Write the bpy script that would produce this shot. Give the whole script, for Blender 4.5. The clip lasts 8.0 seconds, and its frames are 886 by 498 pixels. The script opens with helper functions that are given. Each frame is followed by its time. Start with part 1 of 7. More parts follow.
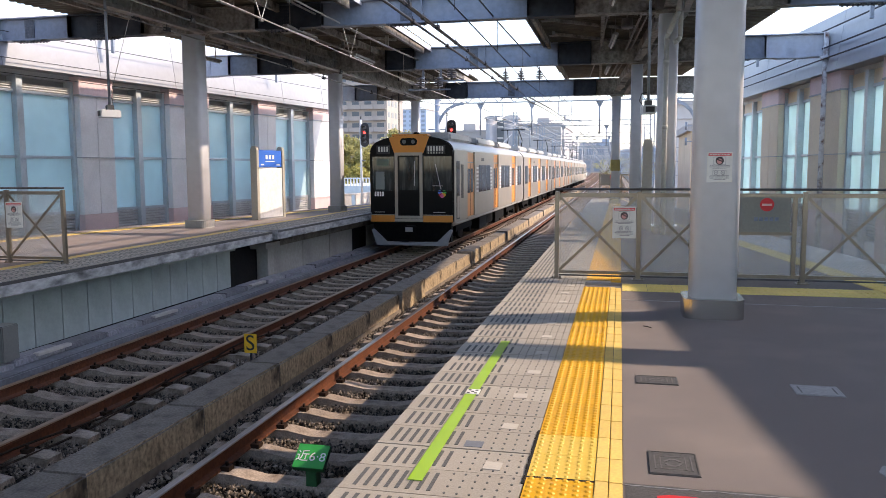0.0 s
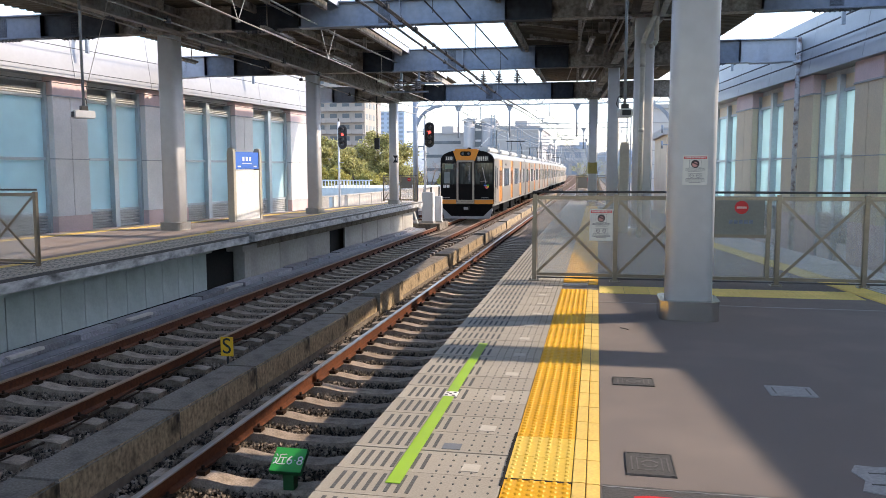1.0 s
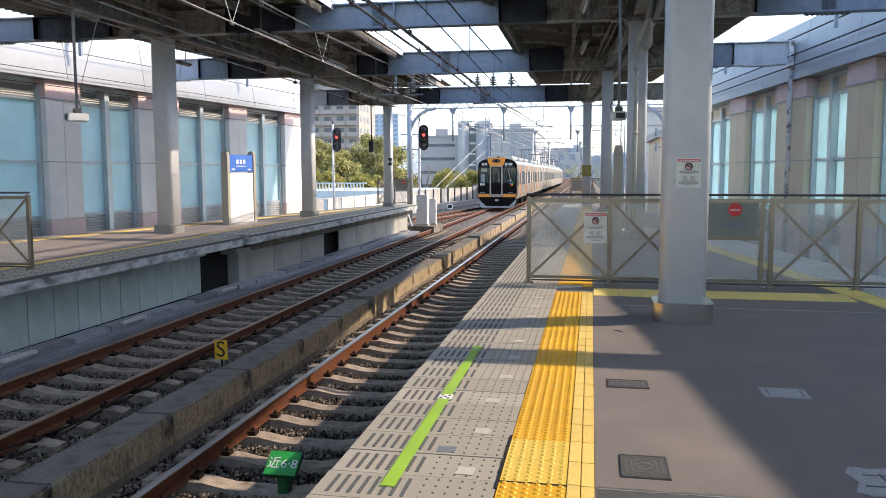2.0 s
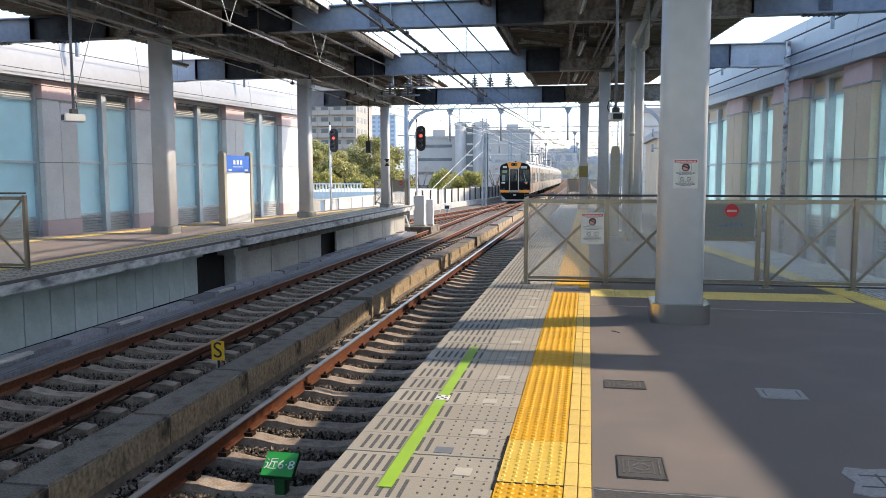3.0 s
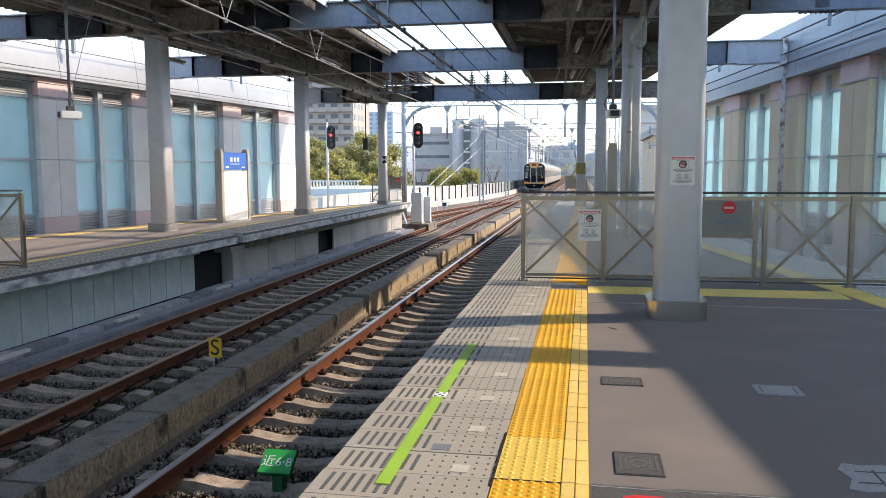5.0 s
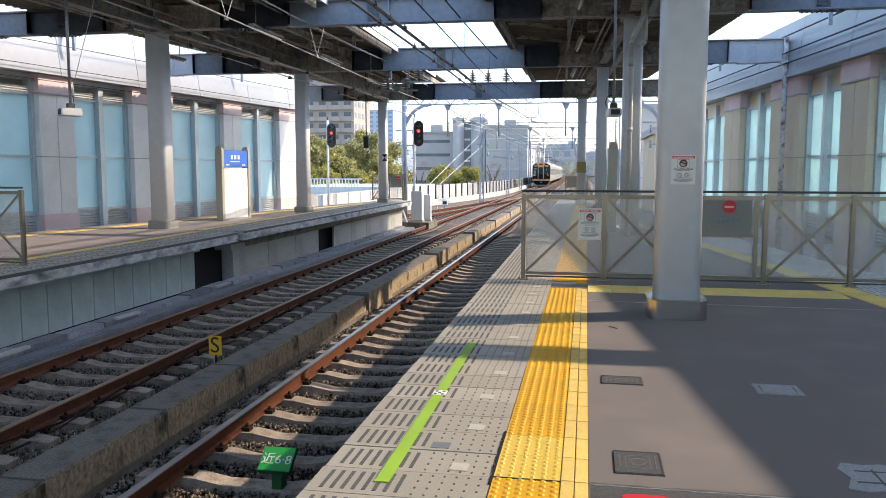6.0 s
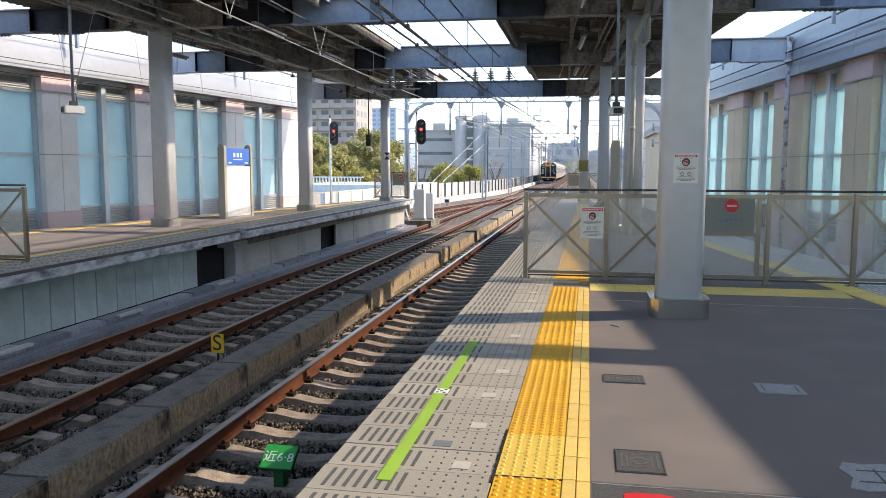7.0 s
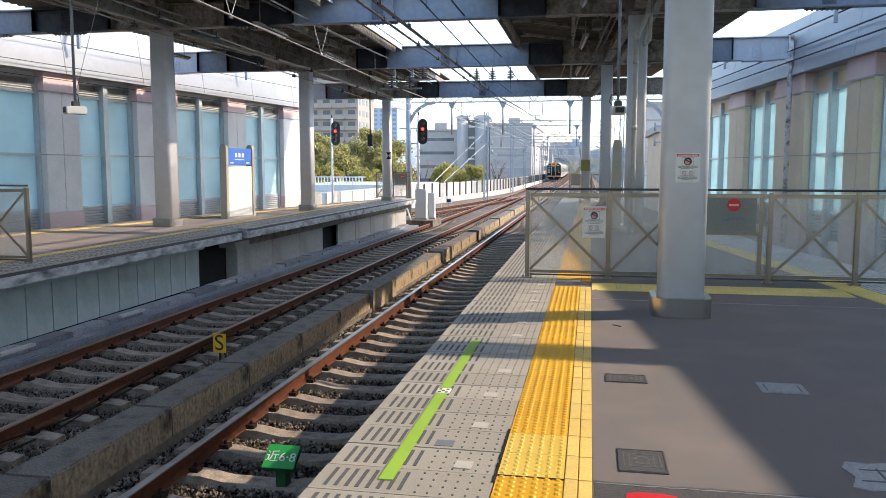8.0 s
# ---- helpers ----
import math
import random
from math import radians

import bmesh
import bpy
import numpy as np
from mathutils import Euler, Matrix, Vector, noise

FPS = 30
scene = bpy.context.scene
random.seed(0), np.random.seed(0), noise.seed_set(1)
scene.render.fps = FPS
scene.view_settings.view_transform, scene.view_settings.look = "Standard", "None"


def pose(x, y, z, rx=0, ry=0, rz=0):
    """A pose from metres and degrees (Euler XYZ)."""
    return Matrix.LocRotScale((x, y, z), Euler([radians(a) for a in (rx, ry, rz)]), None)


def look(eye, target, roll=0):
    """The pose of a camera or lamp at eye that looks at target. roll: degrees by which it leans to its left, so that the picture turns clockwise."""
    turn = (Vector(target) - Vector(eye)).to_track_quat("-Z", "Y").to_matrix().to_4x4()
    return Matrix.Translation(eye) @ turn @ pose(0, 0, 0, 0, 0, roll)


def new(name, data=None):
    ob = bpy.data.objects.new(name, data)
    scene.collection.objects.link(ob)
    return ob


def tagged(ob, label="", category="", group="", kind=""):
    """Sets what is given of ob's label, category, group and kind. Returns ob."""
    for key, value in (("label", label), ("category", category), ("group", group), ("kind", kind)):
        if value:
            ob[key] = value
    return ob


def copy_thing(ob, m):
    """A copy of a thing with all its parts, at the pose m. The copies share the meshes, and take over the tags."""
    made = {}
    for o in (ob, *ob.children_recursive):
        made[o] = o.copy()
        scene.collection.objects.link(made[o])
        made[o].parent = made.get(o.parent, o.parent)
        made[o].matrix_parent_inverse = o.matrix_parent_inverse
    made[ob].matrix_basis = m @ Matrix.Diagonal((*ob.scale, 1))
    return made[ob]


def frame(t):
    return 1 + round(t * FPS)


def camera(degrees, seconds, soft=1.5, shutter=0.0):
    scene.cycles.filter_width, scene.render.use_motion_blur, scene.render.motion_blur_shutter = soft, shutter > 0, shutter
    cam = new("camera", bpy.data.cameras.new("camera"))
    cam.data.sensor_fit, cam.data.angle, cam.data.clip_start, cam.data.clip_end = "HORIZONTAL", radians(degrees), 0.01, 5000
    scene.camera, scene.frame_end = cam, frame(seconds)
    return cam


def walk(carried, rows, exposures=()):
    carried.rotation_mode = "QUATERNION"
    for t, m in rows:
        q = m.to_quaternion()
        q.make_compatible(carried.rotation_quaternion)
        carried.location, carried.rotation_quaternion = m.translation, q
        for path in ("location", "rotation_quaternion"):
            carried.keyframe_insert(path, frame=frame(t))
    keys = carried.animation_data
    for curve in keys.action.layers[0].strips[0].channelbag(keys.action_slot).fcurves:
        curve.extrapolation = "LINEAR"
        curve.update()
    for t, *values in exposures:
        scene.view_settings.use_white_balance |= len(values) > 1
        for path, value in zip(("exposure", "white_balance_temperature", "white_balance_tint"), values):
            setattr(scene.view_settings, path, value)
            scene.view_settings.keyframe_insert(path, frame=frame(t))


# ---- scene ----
# camera: held by hand on the platform, turning a little
CAM = camera(58.5, 8.0, soft=0.6)
walk(CAM, [
    (0.0, pose(0, 0, 1.5, 84.101, 0.254, 12.577)),
    (0.5, pose(0, 0, 1.5, 84.102, 0.127, 11.509)),
    (1.0, pose(0, 0, 1.5, 84.265, 0.097, 10.994)),
    (1.5, pose(0, 0, 1.5, 84.387, 0.134, 10.753)),
    (3.0, pose(0, 0, 1.5, 84.515, 0.103, 10.379)),
    (3.5, pose(0, 0, 1.5, 84.483, 0.171, 10.315)),
    (4.0, pose(0, 0, 1.5, 84.422, 0.147, 10.239)),
    (4.5, pose(0, 0, 1.5, 84.362, 0.166, 10.195)),
    (6.0, pose(0, 0, 1.5, 84.182, -0.043, 10.214)),
    (6.5, pose(0, 0, 1.5, 84.116, -0.125, 10.285)),
    (7.0, pose(0, 0, 1.5, 84.063, -0.152, 10.384)),
    (7.5, pose(0, 0, 1.5, 84.025, -0.103, 10.440)),
    (8.0, pose(0, 0, 1.5, 84.040, -0.050, 10.505)),
], exposures=[(0.0, 1.93, 6980, 20), (0.5, 1.92, 6950, 18), (1.5, 1.88, 6860, 14), (3.0, 1.86, 6820, 12), (8.0, 1.86, 6820, 12)])

# daylight: low sun from ahead and to the side of the platform
SUN_WAY = Vector((-1.28, -0.42, -1.0)).normalized()
SUN_ELEV = math.asin(-SUN_WAY.z)
SUN_AZ = math.atan2(-SUN_WAY.x, -SUN_WAY.y)
world = bpy.data.worlds.new("sky")
scene.world = world
world.use_nodes = True
wt = world.node_tree
sky = wt.nodes.new("ShaderNodeTexSky")
sky.sky_type = "NISHITA"
sky.sun_disc = False
sky.sun_elevation = SUN_ELEV
sky.sun_rotation = SUN_AZ
sky.air_density = 1.0
sky.dust_density = 0.8
sky.ozone_density = 1.5
wt.links.new(sky.outputs[0], wt.nodes["Background"].inputs[0])
wt.nodes["Background"].inputs[1].default_value = 0.15
sun = new("sun", bpy.data.lights.new("sun", "SUN"))
sun.data.energy = 1.5
sun.data.angle = radians(0.6)
sun.data.color = (1.0, 0.87, 0.70)
sun.matrix_world = look((30, 10, 25), Vector((30, 10, 25)) + SUN_WAY)


# ---------------------------------------------------------------- materials
def mat(name, color, rough=0.6, metal=0.0, grain=25.0, vary=0.12, bump=0.15, stain=0.25, stain_scale=1.2,
        stain_color=None, per_piece=0.0, emit=0.0, spec=0.5, coord="Object", stretch=None):
    m = bpy.data.materials.new(name)
    m.use_nodes = True
    nt = m.node_tree
    b = nt.nodes["Principled BSDF"]
    b.inputs["Roughness"].default_value = rough
    b.inputs["Metallic"].default_value = metal
    b.inputs["Specular IOR Level"].default_value = spec
    tc = nt.nodes.new("ShaderNodeTexCoord")
    src = tc.outputs[coord]
    if stretch:
        mp = nt.nodes.new("ShaderNodeMapping")
        mp.inputs["Scale"].default_value = stretch
        nt.links.new(src, mp.inputs[0])
        src = mp.outputs[0]
    n1 = nt.nodes.new("ShaderNodeTexNoise")
    n1.inputs["Scale"].default_value = grain
    n1.inputs["Detail"].default_value = 5
    n2 = nt.nodes.new("ShaderNodeTexNoise")
    n2.inputs["Scale"].default_value = stain_scale
    n2.inputs["Detail"].default_value = 4
    nt.links.new(src, n1.inputs["Vector"])
    nt.links.new(src, n2.inputs["Vector"])
    r1 = nt.nodes.new("ShaderNodeMapRange")
    r1.inputs["From Min"].default_value, r1.inputs["From Max"].default_value = 0.3, 0.7
    r1.inputs["To Min"].default_value, r1.inputs["To Max"].default_value = 1 - vary, 1 + vary
    nt.links.new(n1.outputs["Fac"], r1.inputs["Value"])
    hs = nt.nodes.new("ShaderNodeHueSaturation")
    hs.inputs["Color"].default_value = (*color, 1)
    val = r1.outputs[0]
    if per_piece:
        oi = nt.nodes.new("ShaderNodeObjectInfo")
        r3 = nt.nodes.new("ShaderNodeMapRange")
        r3.inputs["To Min"].default_value, r3.inputs["To Max"].default_value = 1 - per_piece, 1 + per_piece
        nt.links.new(oi.outputs["Random"], r3.inputs["Value"])
        mu = nt.nodes.new("ShaderNodeMath")
        mu.operation = "MULTIPLY"
        nt.links.new(val, mu.inputs[0])
        nt.links.new(r3.outputs[0], mu.inputs[1])
        val = mu.outputs[0]
    nt.links.new(val, hs.inputs["Value"])
    mx = nt.nodes.new("ShaderNodeMix")
    mx.data_type = "RGBA"
    r2 = nt.nodes.new("ShaderNodeMapRange")
    r2.inputs["From Min"].default_value, r2.inputs["From Max"].default_value = 0.48, 0.72
    r2.inputs["To Max"].default_value = stain
    nt.links.new(n2.outputs["Fac"], r2.inputs["Value"])
    nt.links.new(r2.outputs[0], mx.inputs["Factor"])
    nt.links.new(hs.outputs[0], mx.inputs[6])
    sc = stain_color or tuple(c * 0.45 for c in color)
    mx.inputs[7].default_value = (*sc, 1)
    nt.links.new(mx.outputs[2], b.inputs["Base Color"])
    if bump:
        bp = nt.nodes.new("ShaderNodeBump")
        bp.inputs["Strength"].default_value = bump
        bp.inputs["Distance"].default_value = 0.01
        nt.links.new(n1.outputs["Fac"], bp.inputs["Height"])
        nt.links.new(bp.outputs[0], b.inputs["Normal"])
    if emit:
        b.inputs["Emission Color"].default_value = (*color, 1)
        b.inputs["Emission Strength"].default_value = emit
    return m


def see_through(name, color, solid, rough=0.4):
    """Fine perforated mesh or film: part solid, part open."""
    m = bpy.data.materials.new(name)
    m.use_nodes = True
    nt = m.node_tree
    b = nt.nodes["Principled BSDF"]
    b.inputs["Base Color"].default_value = (*color, 1)
    b.inputs["Roughness"].default_value = rough
    t = nt.nodes.new("ShaderNodeBsdfTransparent")
    mix = nt.nodes.new("ShaderNodeMixShader")
    tc = nt.nodes.new("ShaderNodeTexCoord")
    n = nt.nodes.new("ShaderNodeTexNoise")
    n.inputs["Scale"].default_value = 3.0
    nt.links.new(tc.outputs["Object"], n.inputs["Vector"])
    r = nt.nodes.new("ShaderNodeMapRange")
    r.inputs["To Min"].default_value, r.inputs["To Max"].default_value = solid - 0.1, solid + 0.1
    nt.links.new(n.outputs["Fac"], r.inputs["Value"])
    nt.links.new(r.outputs[0], mix.inputs[0])
    nt.links.new(t.outputs[0], mix.inputs[1])
    nt.links.new(b.outputs[0], mix.inputs[2])
    nt.links.new(mix.outputs[0], nt.nodes["Material Output"].inputs[0])
    return m


M = {}
M["asphalt"] = mat("platform_asphalt", (0.178, 0.156, 0.146), 0.75, grain=190, vary=0.4, bump=0.16, stain=0.7, stain_scale=1.3, stain_color=(0.235, 0.202, 0.182), spec=0.3)
M["asphalt_far"] = mat("far_platform_asphalt", (0.25, 0.21, 0.195), 0.8, grain=60, vary=0.2, stain=0.4)
M["tile"] = mat("concrete_tile", (0.365, 0.335, 0.282), 0.75, grain=90, vary=0.12, bump=0.2, stain=0.35, stain_scale=3, stain_color=(0.29, 0.265, 0.22), per_piece=0.1)
M["slot"] = mat("dark_rubber_inlay", (0.105, 0.11, 0.11), 0.8, grain=60, vary=0.25, bump=0.1, spec=0.2)
M["joint"] = mat("joint_mortar", (0.16, 0.15, 0.14), 0.9, grain=70)
M["edge"] = mat("platform_edge_concrete", (0.44, 0.44, 0.43), 0.85, grain=14, vary=0.3, bump=0.5, stain=0.97, stain_scale=5.0, stain_color=(0.08, 0.08, 0.08), stretch=(1, 0.45, 1))
M["yellow"] = mat("yellow_tactile", (0.72, 0.38, 0.012), 0.55, grain=60, vary=0.1, bump=0.1, stain=0.35, stain_scale=4, stain_color=(0.45, 0.27, 0.05), per_piece=0.07)
M["yellow_new"] = mat("pale_yellow_tactile", (0.74, 0.51, 0.085), 0.5, grain=60, vary=0.06, stain=0.15, stain_scale=4)
M["yellow_line"] = mat("yellow_line_block", (0.78, 0.55, 0.15), 0.6, grain=60, vary=0.1, stain=0.4, stain_scale=5, stain_color=(0.5, 0.36, 0.14), per_piece=0.08)
M["yellow_pale"] = mat("daylit_yellow_bar_block", (0.86, 0.68, 0.20), 0.6, grain=60, vary=0.1, stain=0.3, stain_scale=5, stain_color=(0.6, 0.45, 0.17), per_piece=0.08)
M["lime"] = see_through("lime_tape", (0.37, 0.62, 0.045), 0.74, 0.55)
M["white_paint"] = mat("white_paint", (0.78, 0.77, 0.74), 0.6, grain=30, vary=0.08, stain=0.25, stain_scale=8)
M["red"] = mat("red_paint", (0.62, 0.02, 0.025), 0.5, vary=0.05, stain=0.1)
M["black"] = mat("black_paint", (0.015, 0.015, 0.017), 0.5, vary=0.1)
M["column"] = mat("column_paint", (0.60, 0.60, 0.61), 0.38, grain=6, vary=0.04, bump=0.03, stain=0.1, stain_scale=2)
M["skirt"] = mat("brushed_steel_skirt", (0.56, 0.545, 0.52), 0.2, metal=1.0, grain=120, vary=0.12, bump=0.05, stretch=(1, 1, 0.05))
M["steel_frame"] = mat("stainless_frame", (0.24, 0.205, 0.16), 0.3, metal=0.7, grain=40, vary=0.1, bump=0.05, stain=0.3, stain_scale=6)
M["dark_rail"] = mat("dark_handrail", (0.05, 0.05, 0.05), 0.5, vary=0.1)
M["mesh"] = see_through("fine_mesh_panel", (0.64, 0.61, 0.56), 0.29)
M["gate_plate"] = mat("grey_gate_plate", (0.20, 0.20, 0.18), 0.5, grain=30, vary=0.06, stain=0.15)
M["beam"] = mat("blue_grey_steel", (0.19, 0.225, 0.285), 0.5, grain=8, vary=0.15, bump=0.08, stain=0.5, stain_scale=1.5, stain_color=(0.28, 0.29, 0.30))
M["beam_splice"] = mat("dark_blue_grey_splice", (0.10, 0.115, 0.14), 0.6, grain=12, vary=0.25, bump=0.1, stain=0.4, stain_scale=4, stain_color=(0.20, 0.20, 0.20))
M["beam_old"] = mat("dirty_old_steel", (0.36, 0.33, 0.285), 0.75, grain=12, vary=0.35, bump=0.25, stain=0.92, stain_scale=2.6, stain_color=(0.045, 0.032, 0.023), spec=0.25)
# pale flashing, and girder ends with their sunlight put into the colour
M["beam_pale"] = mat("pale_flashing_and_sunlit_steel", (0.50, 0.53, 0.58), 0.5, grain=10, vary=0.06, stain=0.25, stain_scale=3, stain_color=(0.32, 0.28, 0.25))
M["deck"] = mat("corrugated_roof_sheet", (0.165, 0.14, 0.105), 0.7, grain=5, vary=0.25, bump=0.05, stain=0.5, stain_scale=1.2, stain_color=(0.07, 0.06, 0.05), spec=0.2)
M["gutter"] = mat("gutter_steel", (0.31, 0.29, 0.26), 0.6, grain=10, vary=0.2, stain=0.6, stain_scale=2.5, stain_color=(0.16, 0.13, 0.10))
M["rust"] = mat("rusty_rail", (0.115, 0.038, 0.016), 0.8, grain=30, vary=0.25, bump=0.2, stain=0.5, stain_scale=4, stain_color=(0.055, 0.025, 0.016), spec=0.25)
M["rail_head"] = mat("worn_rail_head", (0.30, 0.19, 0.12), 0.45, metal=0.35, grain=60, vary=0.15, bump=0.03, stain=0.3, stain_color=(0.3, 0.22, 0.15), stretch=(1, 0.05, 1))
M["rail_bright"] = mat("polished_rail_head", (0.33, 0.285, 0.25), 0.28, metal=0.9, grain=60, vary=0.15, bump=0.03, stain=0.5, stain_scale=3, stain_color=(0.34, 0.24, 0.17), stretch=(1, 0.05, 1))
M["rust_dark"] = mat("dark_rusty_iron", (0.03, 0.018, 0.012), 0.85, grain=30, vary=0.3, bump=0.2, spec=0.1)
M["sleeper"] = mat("concrete_sleeper", (0.335, 0.27, 0.21), 0.85, grain=55, vary=0.3, bump=0.3, stain=0.75, stain_scale=6, stain_color=(0.09, 0.062, 0.042), per_piece=0.15, spec=0.2)
# near-black, so that gaps between stones hold their shade in the colour
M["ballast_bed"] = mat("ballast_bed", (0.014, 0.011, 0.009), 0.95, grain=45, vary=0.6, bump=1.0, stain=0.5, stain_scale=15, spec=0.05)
M["ballast_brown"] = mat("rusty_ballast", (0.115, 0.075, 0.05), 0.95, grain=22, vary=0.6, bump=0.8, stain=0.7, stain_scale=3, stain_color=(0.05, 0.036, 0.028), spec=0.1)
M["deck_grime"] = mat("grimy_deck", (0.20, 0.165, 0.13), 0.9, grain=10, vary=0.25, bump=0.2, stain=0.7, stain_scale=0.9, stain_color=(0.08, 0.062, 0.05), spec=0.2)
M["kerb"] = mat("old_concrete", (0.20, 0.173, 0.141), 0.9, grain=40, vary=0.3, bump=0.4, stain=0.8, stain_scale=3.0, stain_color=(0.05, 0.041, 0.032), per_piece=0.1, spec=0.15)
M["kerb_sunlit_stain"] = mat("stained_sunlit_concrete_face", (0.36, 0.275, 0.175), 0.9, grain=22, vary=0.45, bump=0.4, stain=1.0, stain_scale=3.0, stain_color=(0.030, 0.024, 0.018), stretch=(1, 1, 0.75), spec=0.15)
M["panel_green"] = mat("grey_green_panel", (0.41, 0.475, 0.455), 0.6, grain=20, vary=0.06, bump=0.05, stain=0.3, stain_scale=1.5, stain_color=(0.17, 0.19, 0.18), per_piece=0.05)
M["dark_gap"] = mat("dark_crack_and_recess_shade", (0.03, 0.03, 0.03), 0.9, spec=0.05)
M["wet"] = mat("damp_concrete_ledge", (0.21, 0.215, 0.235), 0.35, grain=18, vary=0.25, bump=0.2, stain=0.6, stain_scale=2)
M["duct"] = mat("damp_trough_lid", (0.24, 0.235, 0.25), 0.5, grain=22, vary=0.3, bump=0.3, stain=0.7, stain_scale=3, stain_color=(0.08, 0.075, 0.08), per_piece=0.35)
M["wall_beige"] = mat("beige_cladding", (0.72, 0.61, 0.455), 0.6, grain=20, vary=0.05, bump=0.04, stain=0.2, stain_scale=0.9, stain_color=(0.50, 0.45, 0.39))
M["wall_grey"] = mat("grey_cladding", (0.86, 0.845, 0.835), 0.6, grain=20, vary=0.05, bump=0.04, stain=0.2, stain_scale=0.9)
M["pink"] = mat("pink_cladding", (0.72, 0.55, 0.54), 0.6, grain=20, vary=0.06, bump=0.04, stain=0.2)
M["band"] = mat("white_metal_fascia", (0.36, 0.375, 0.395), 0.42, grain=6, vary=0.04, bump=0.02, stain=0.15, stain_scale=0.7)
M["alu"] = mat("aluminium_mullion", (0.55, 0.61, 0.65), 0.45, metal=0.3, grain=20, vary=0.06)
M["louver"] = mat("grey_louver", (0.55, 0.56, 0.56), 0.5, grain=20)
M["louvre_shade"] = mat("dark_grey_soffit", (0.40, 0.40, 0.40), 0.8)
M["navy"] = mat("navy_shaded_steel", (0.03, 0.037, 0.048), 0.55, grain=8, vary=0.25, bump=0.08, stain=0.4, stain_scale=2.5, stain_color=(0.10, 0.10, 0.105), spec=0.3)
M["soil"] = mat("ground_soil", (0.30, 0.28, 0.25), 0.95, grain=3, vary=0.3, stain=0.5, stain_scale=0.05)
M["parapet_white"] = mat("weathered_white_concrete", (0.55, 0.52, 0.47), 0.85, grain=12, vary=0.12, bump=0.15, stain=0.5, stain_scale=1.4, stain_color=(0.32, 0.28, 0.23))
M["concrete"] = mat("pale_concrete", (0.36, 0.345, 0.31), 0.85, grain=12, vary=0.1, bump=0.15, stain=0.4, stain_scale=0.8)
M["mast"] = mat("galvanised_steel", (0.27, 0.30, 0.335), 0.5, metal=0.4, grain=15, vary=0.12, stain=0.3, stain_scale=2)
M["wire"] = mat("black_cable", (0.025, 0.025, 0.027), 0.6, vary=0.1)
# wires on the left: the sunlight on them is put into this paler grey
M["wire_pale"] = mat("pale_sunlit_wire", (0.34, 0.33, 0.30), 0.45, metal=0.5, vary=0.1)
M["wire_grey"] = mat("grey_wire", (0.16, 0.165, 0.17), 0.6, vary=0.1)
M["insulator"] = mat("brown_insulator", (0.10, 0.09, 0.085), 0.3, vary=0.1)
M["signal_black"] = mat("signal_housing", (0.02, 0.022, 0.025), 0.5, vary=0.1)
M["signal_red"] = mat("signal_red_lamp", (1.0, 0.06, 0.05), 0.4, vary=0.0, stain=0, emit=1.0)
M["blue_sign"] = mat("blue_sign_face", (0.04, 0.16, 0.62), 0.4, vary=0.03, stain=0.1)
M["sign_green"] = mat("green_sign_face", (0.02, 0.38, 0.06), 0.45, vary=0.05, stain=0.15, stain_scale=6)
M["yellow_faded"] = mat("faded_yellow_wrap", (0.36, 0.29, 0.09), 0.7, grain=20, vary=0.1, stain=0.5, stain_scale=6)
M["sign_yellow"] = mat("yellow_sign_face", (0.80, 0.44, 0.012), 0.5, vary=0.05, stain=0.2, stain_scale=8)
M["cream"] = mat("cream_paint", (0.42, 0.39, 0.32), 0.5, grain=20, vary=0.06, stain=0.2)
M["pipe"] = mat("beige_pipe", (0.50, 0.48, 0.42), 0.5, grain=20, vary=0.06, stain=0.4, stain_scale=4)
M["lamp_tube"] = mat("fluorescent_tube", (0.75, 0.74, 0.70), 0.35, vary=0.03, stain=0.1)
M["cabinet"] = mat("pale_grey_cabinet", (0.58, 0.59, 0.60), 0.45, grain=20, vary=0.04, stain=0.2)
M["grate"] = mat("dark_cover_plate", (0.075, 0.072, 0.07), 0.6, grain=90, vary=0.3, bump=0.4)
M["cover_worn"] = mat("worn_cover_relief", (0.13, 0.125, 0.12), 0.6, grain=60, vary=0.3)
M["plate_pale"] = mat("pale_cover_plate", (0.33, 0.33, 0.33), 0.5, metal=0.3, grain=60, vary=0.2)
# train
M["train_silver"] = mat("train_stainless", (0.33, 0.295, 0.25), 0.4, metal=0.55, grain=8, vary=0.04, bump=0.02, stain=0.15)
M["train_white"] = mat("train_white_film", (0.72, 0.71, 0.68), 0.5, vary=0.03)
M["train_grey"] = mat("train_grey_paint", (0.42, 0.42, 0.42), 0.4, vary=0.04)
M["train_orange"] = mat("train_orange_paint", (0.68, 0.24, 0.025), 0.35, grain=10, vary=0.03, stain=0.08)
M["train_black"] = mat("train_black_paint", (0.003, 0.003, 0.004), 0.3, vary=0.05, stain=0.05, spec=0.1)
M["train_glass"] = mat("train_dark_glass", (0.010, 0.014, 0.015), 0.12, spec=0.28, vary=0.05, bump=0, stain=0.2, stain_scale=1.5, stain_color=(0.05, 0.07, 0.068))
M["train_under"] = mat("train_underframe", (0.007, 0.0065, 0.006), 0.85, grain=12, vary=0.3, spec=0.08)
M["train_roof"] = mat("train_roof_grey", (0.40, 0.40, 0.38), 0.6, grain=12, vary=0.1, stain=0.4)
M["skirt_grey"] = mat("train_snowplough_grey", (0.30, 0.30, 0.30), 0.4, vary=0.05)
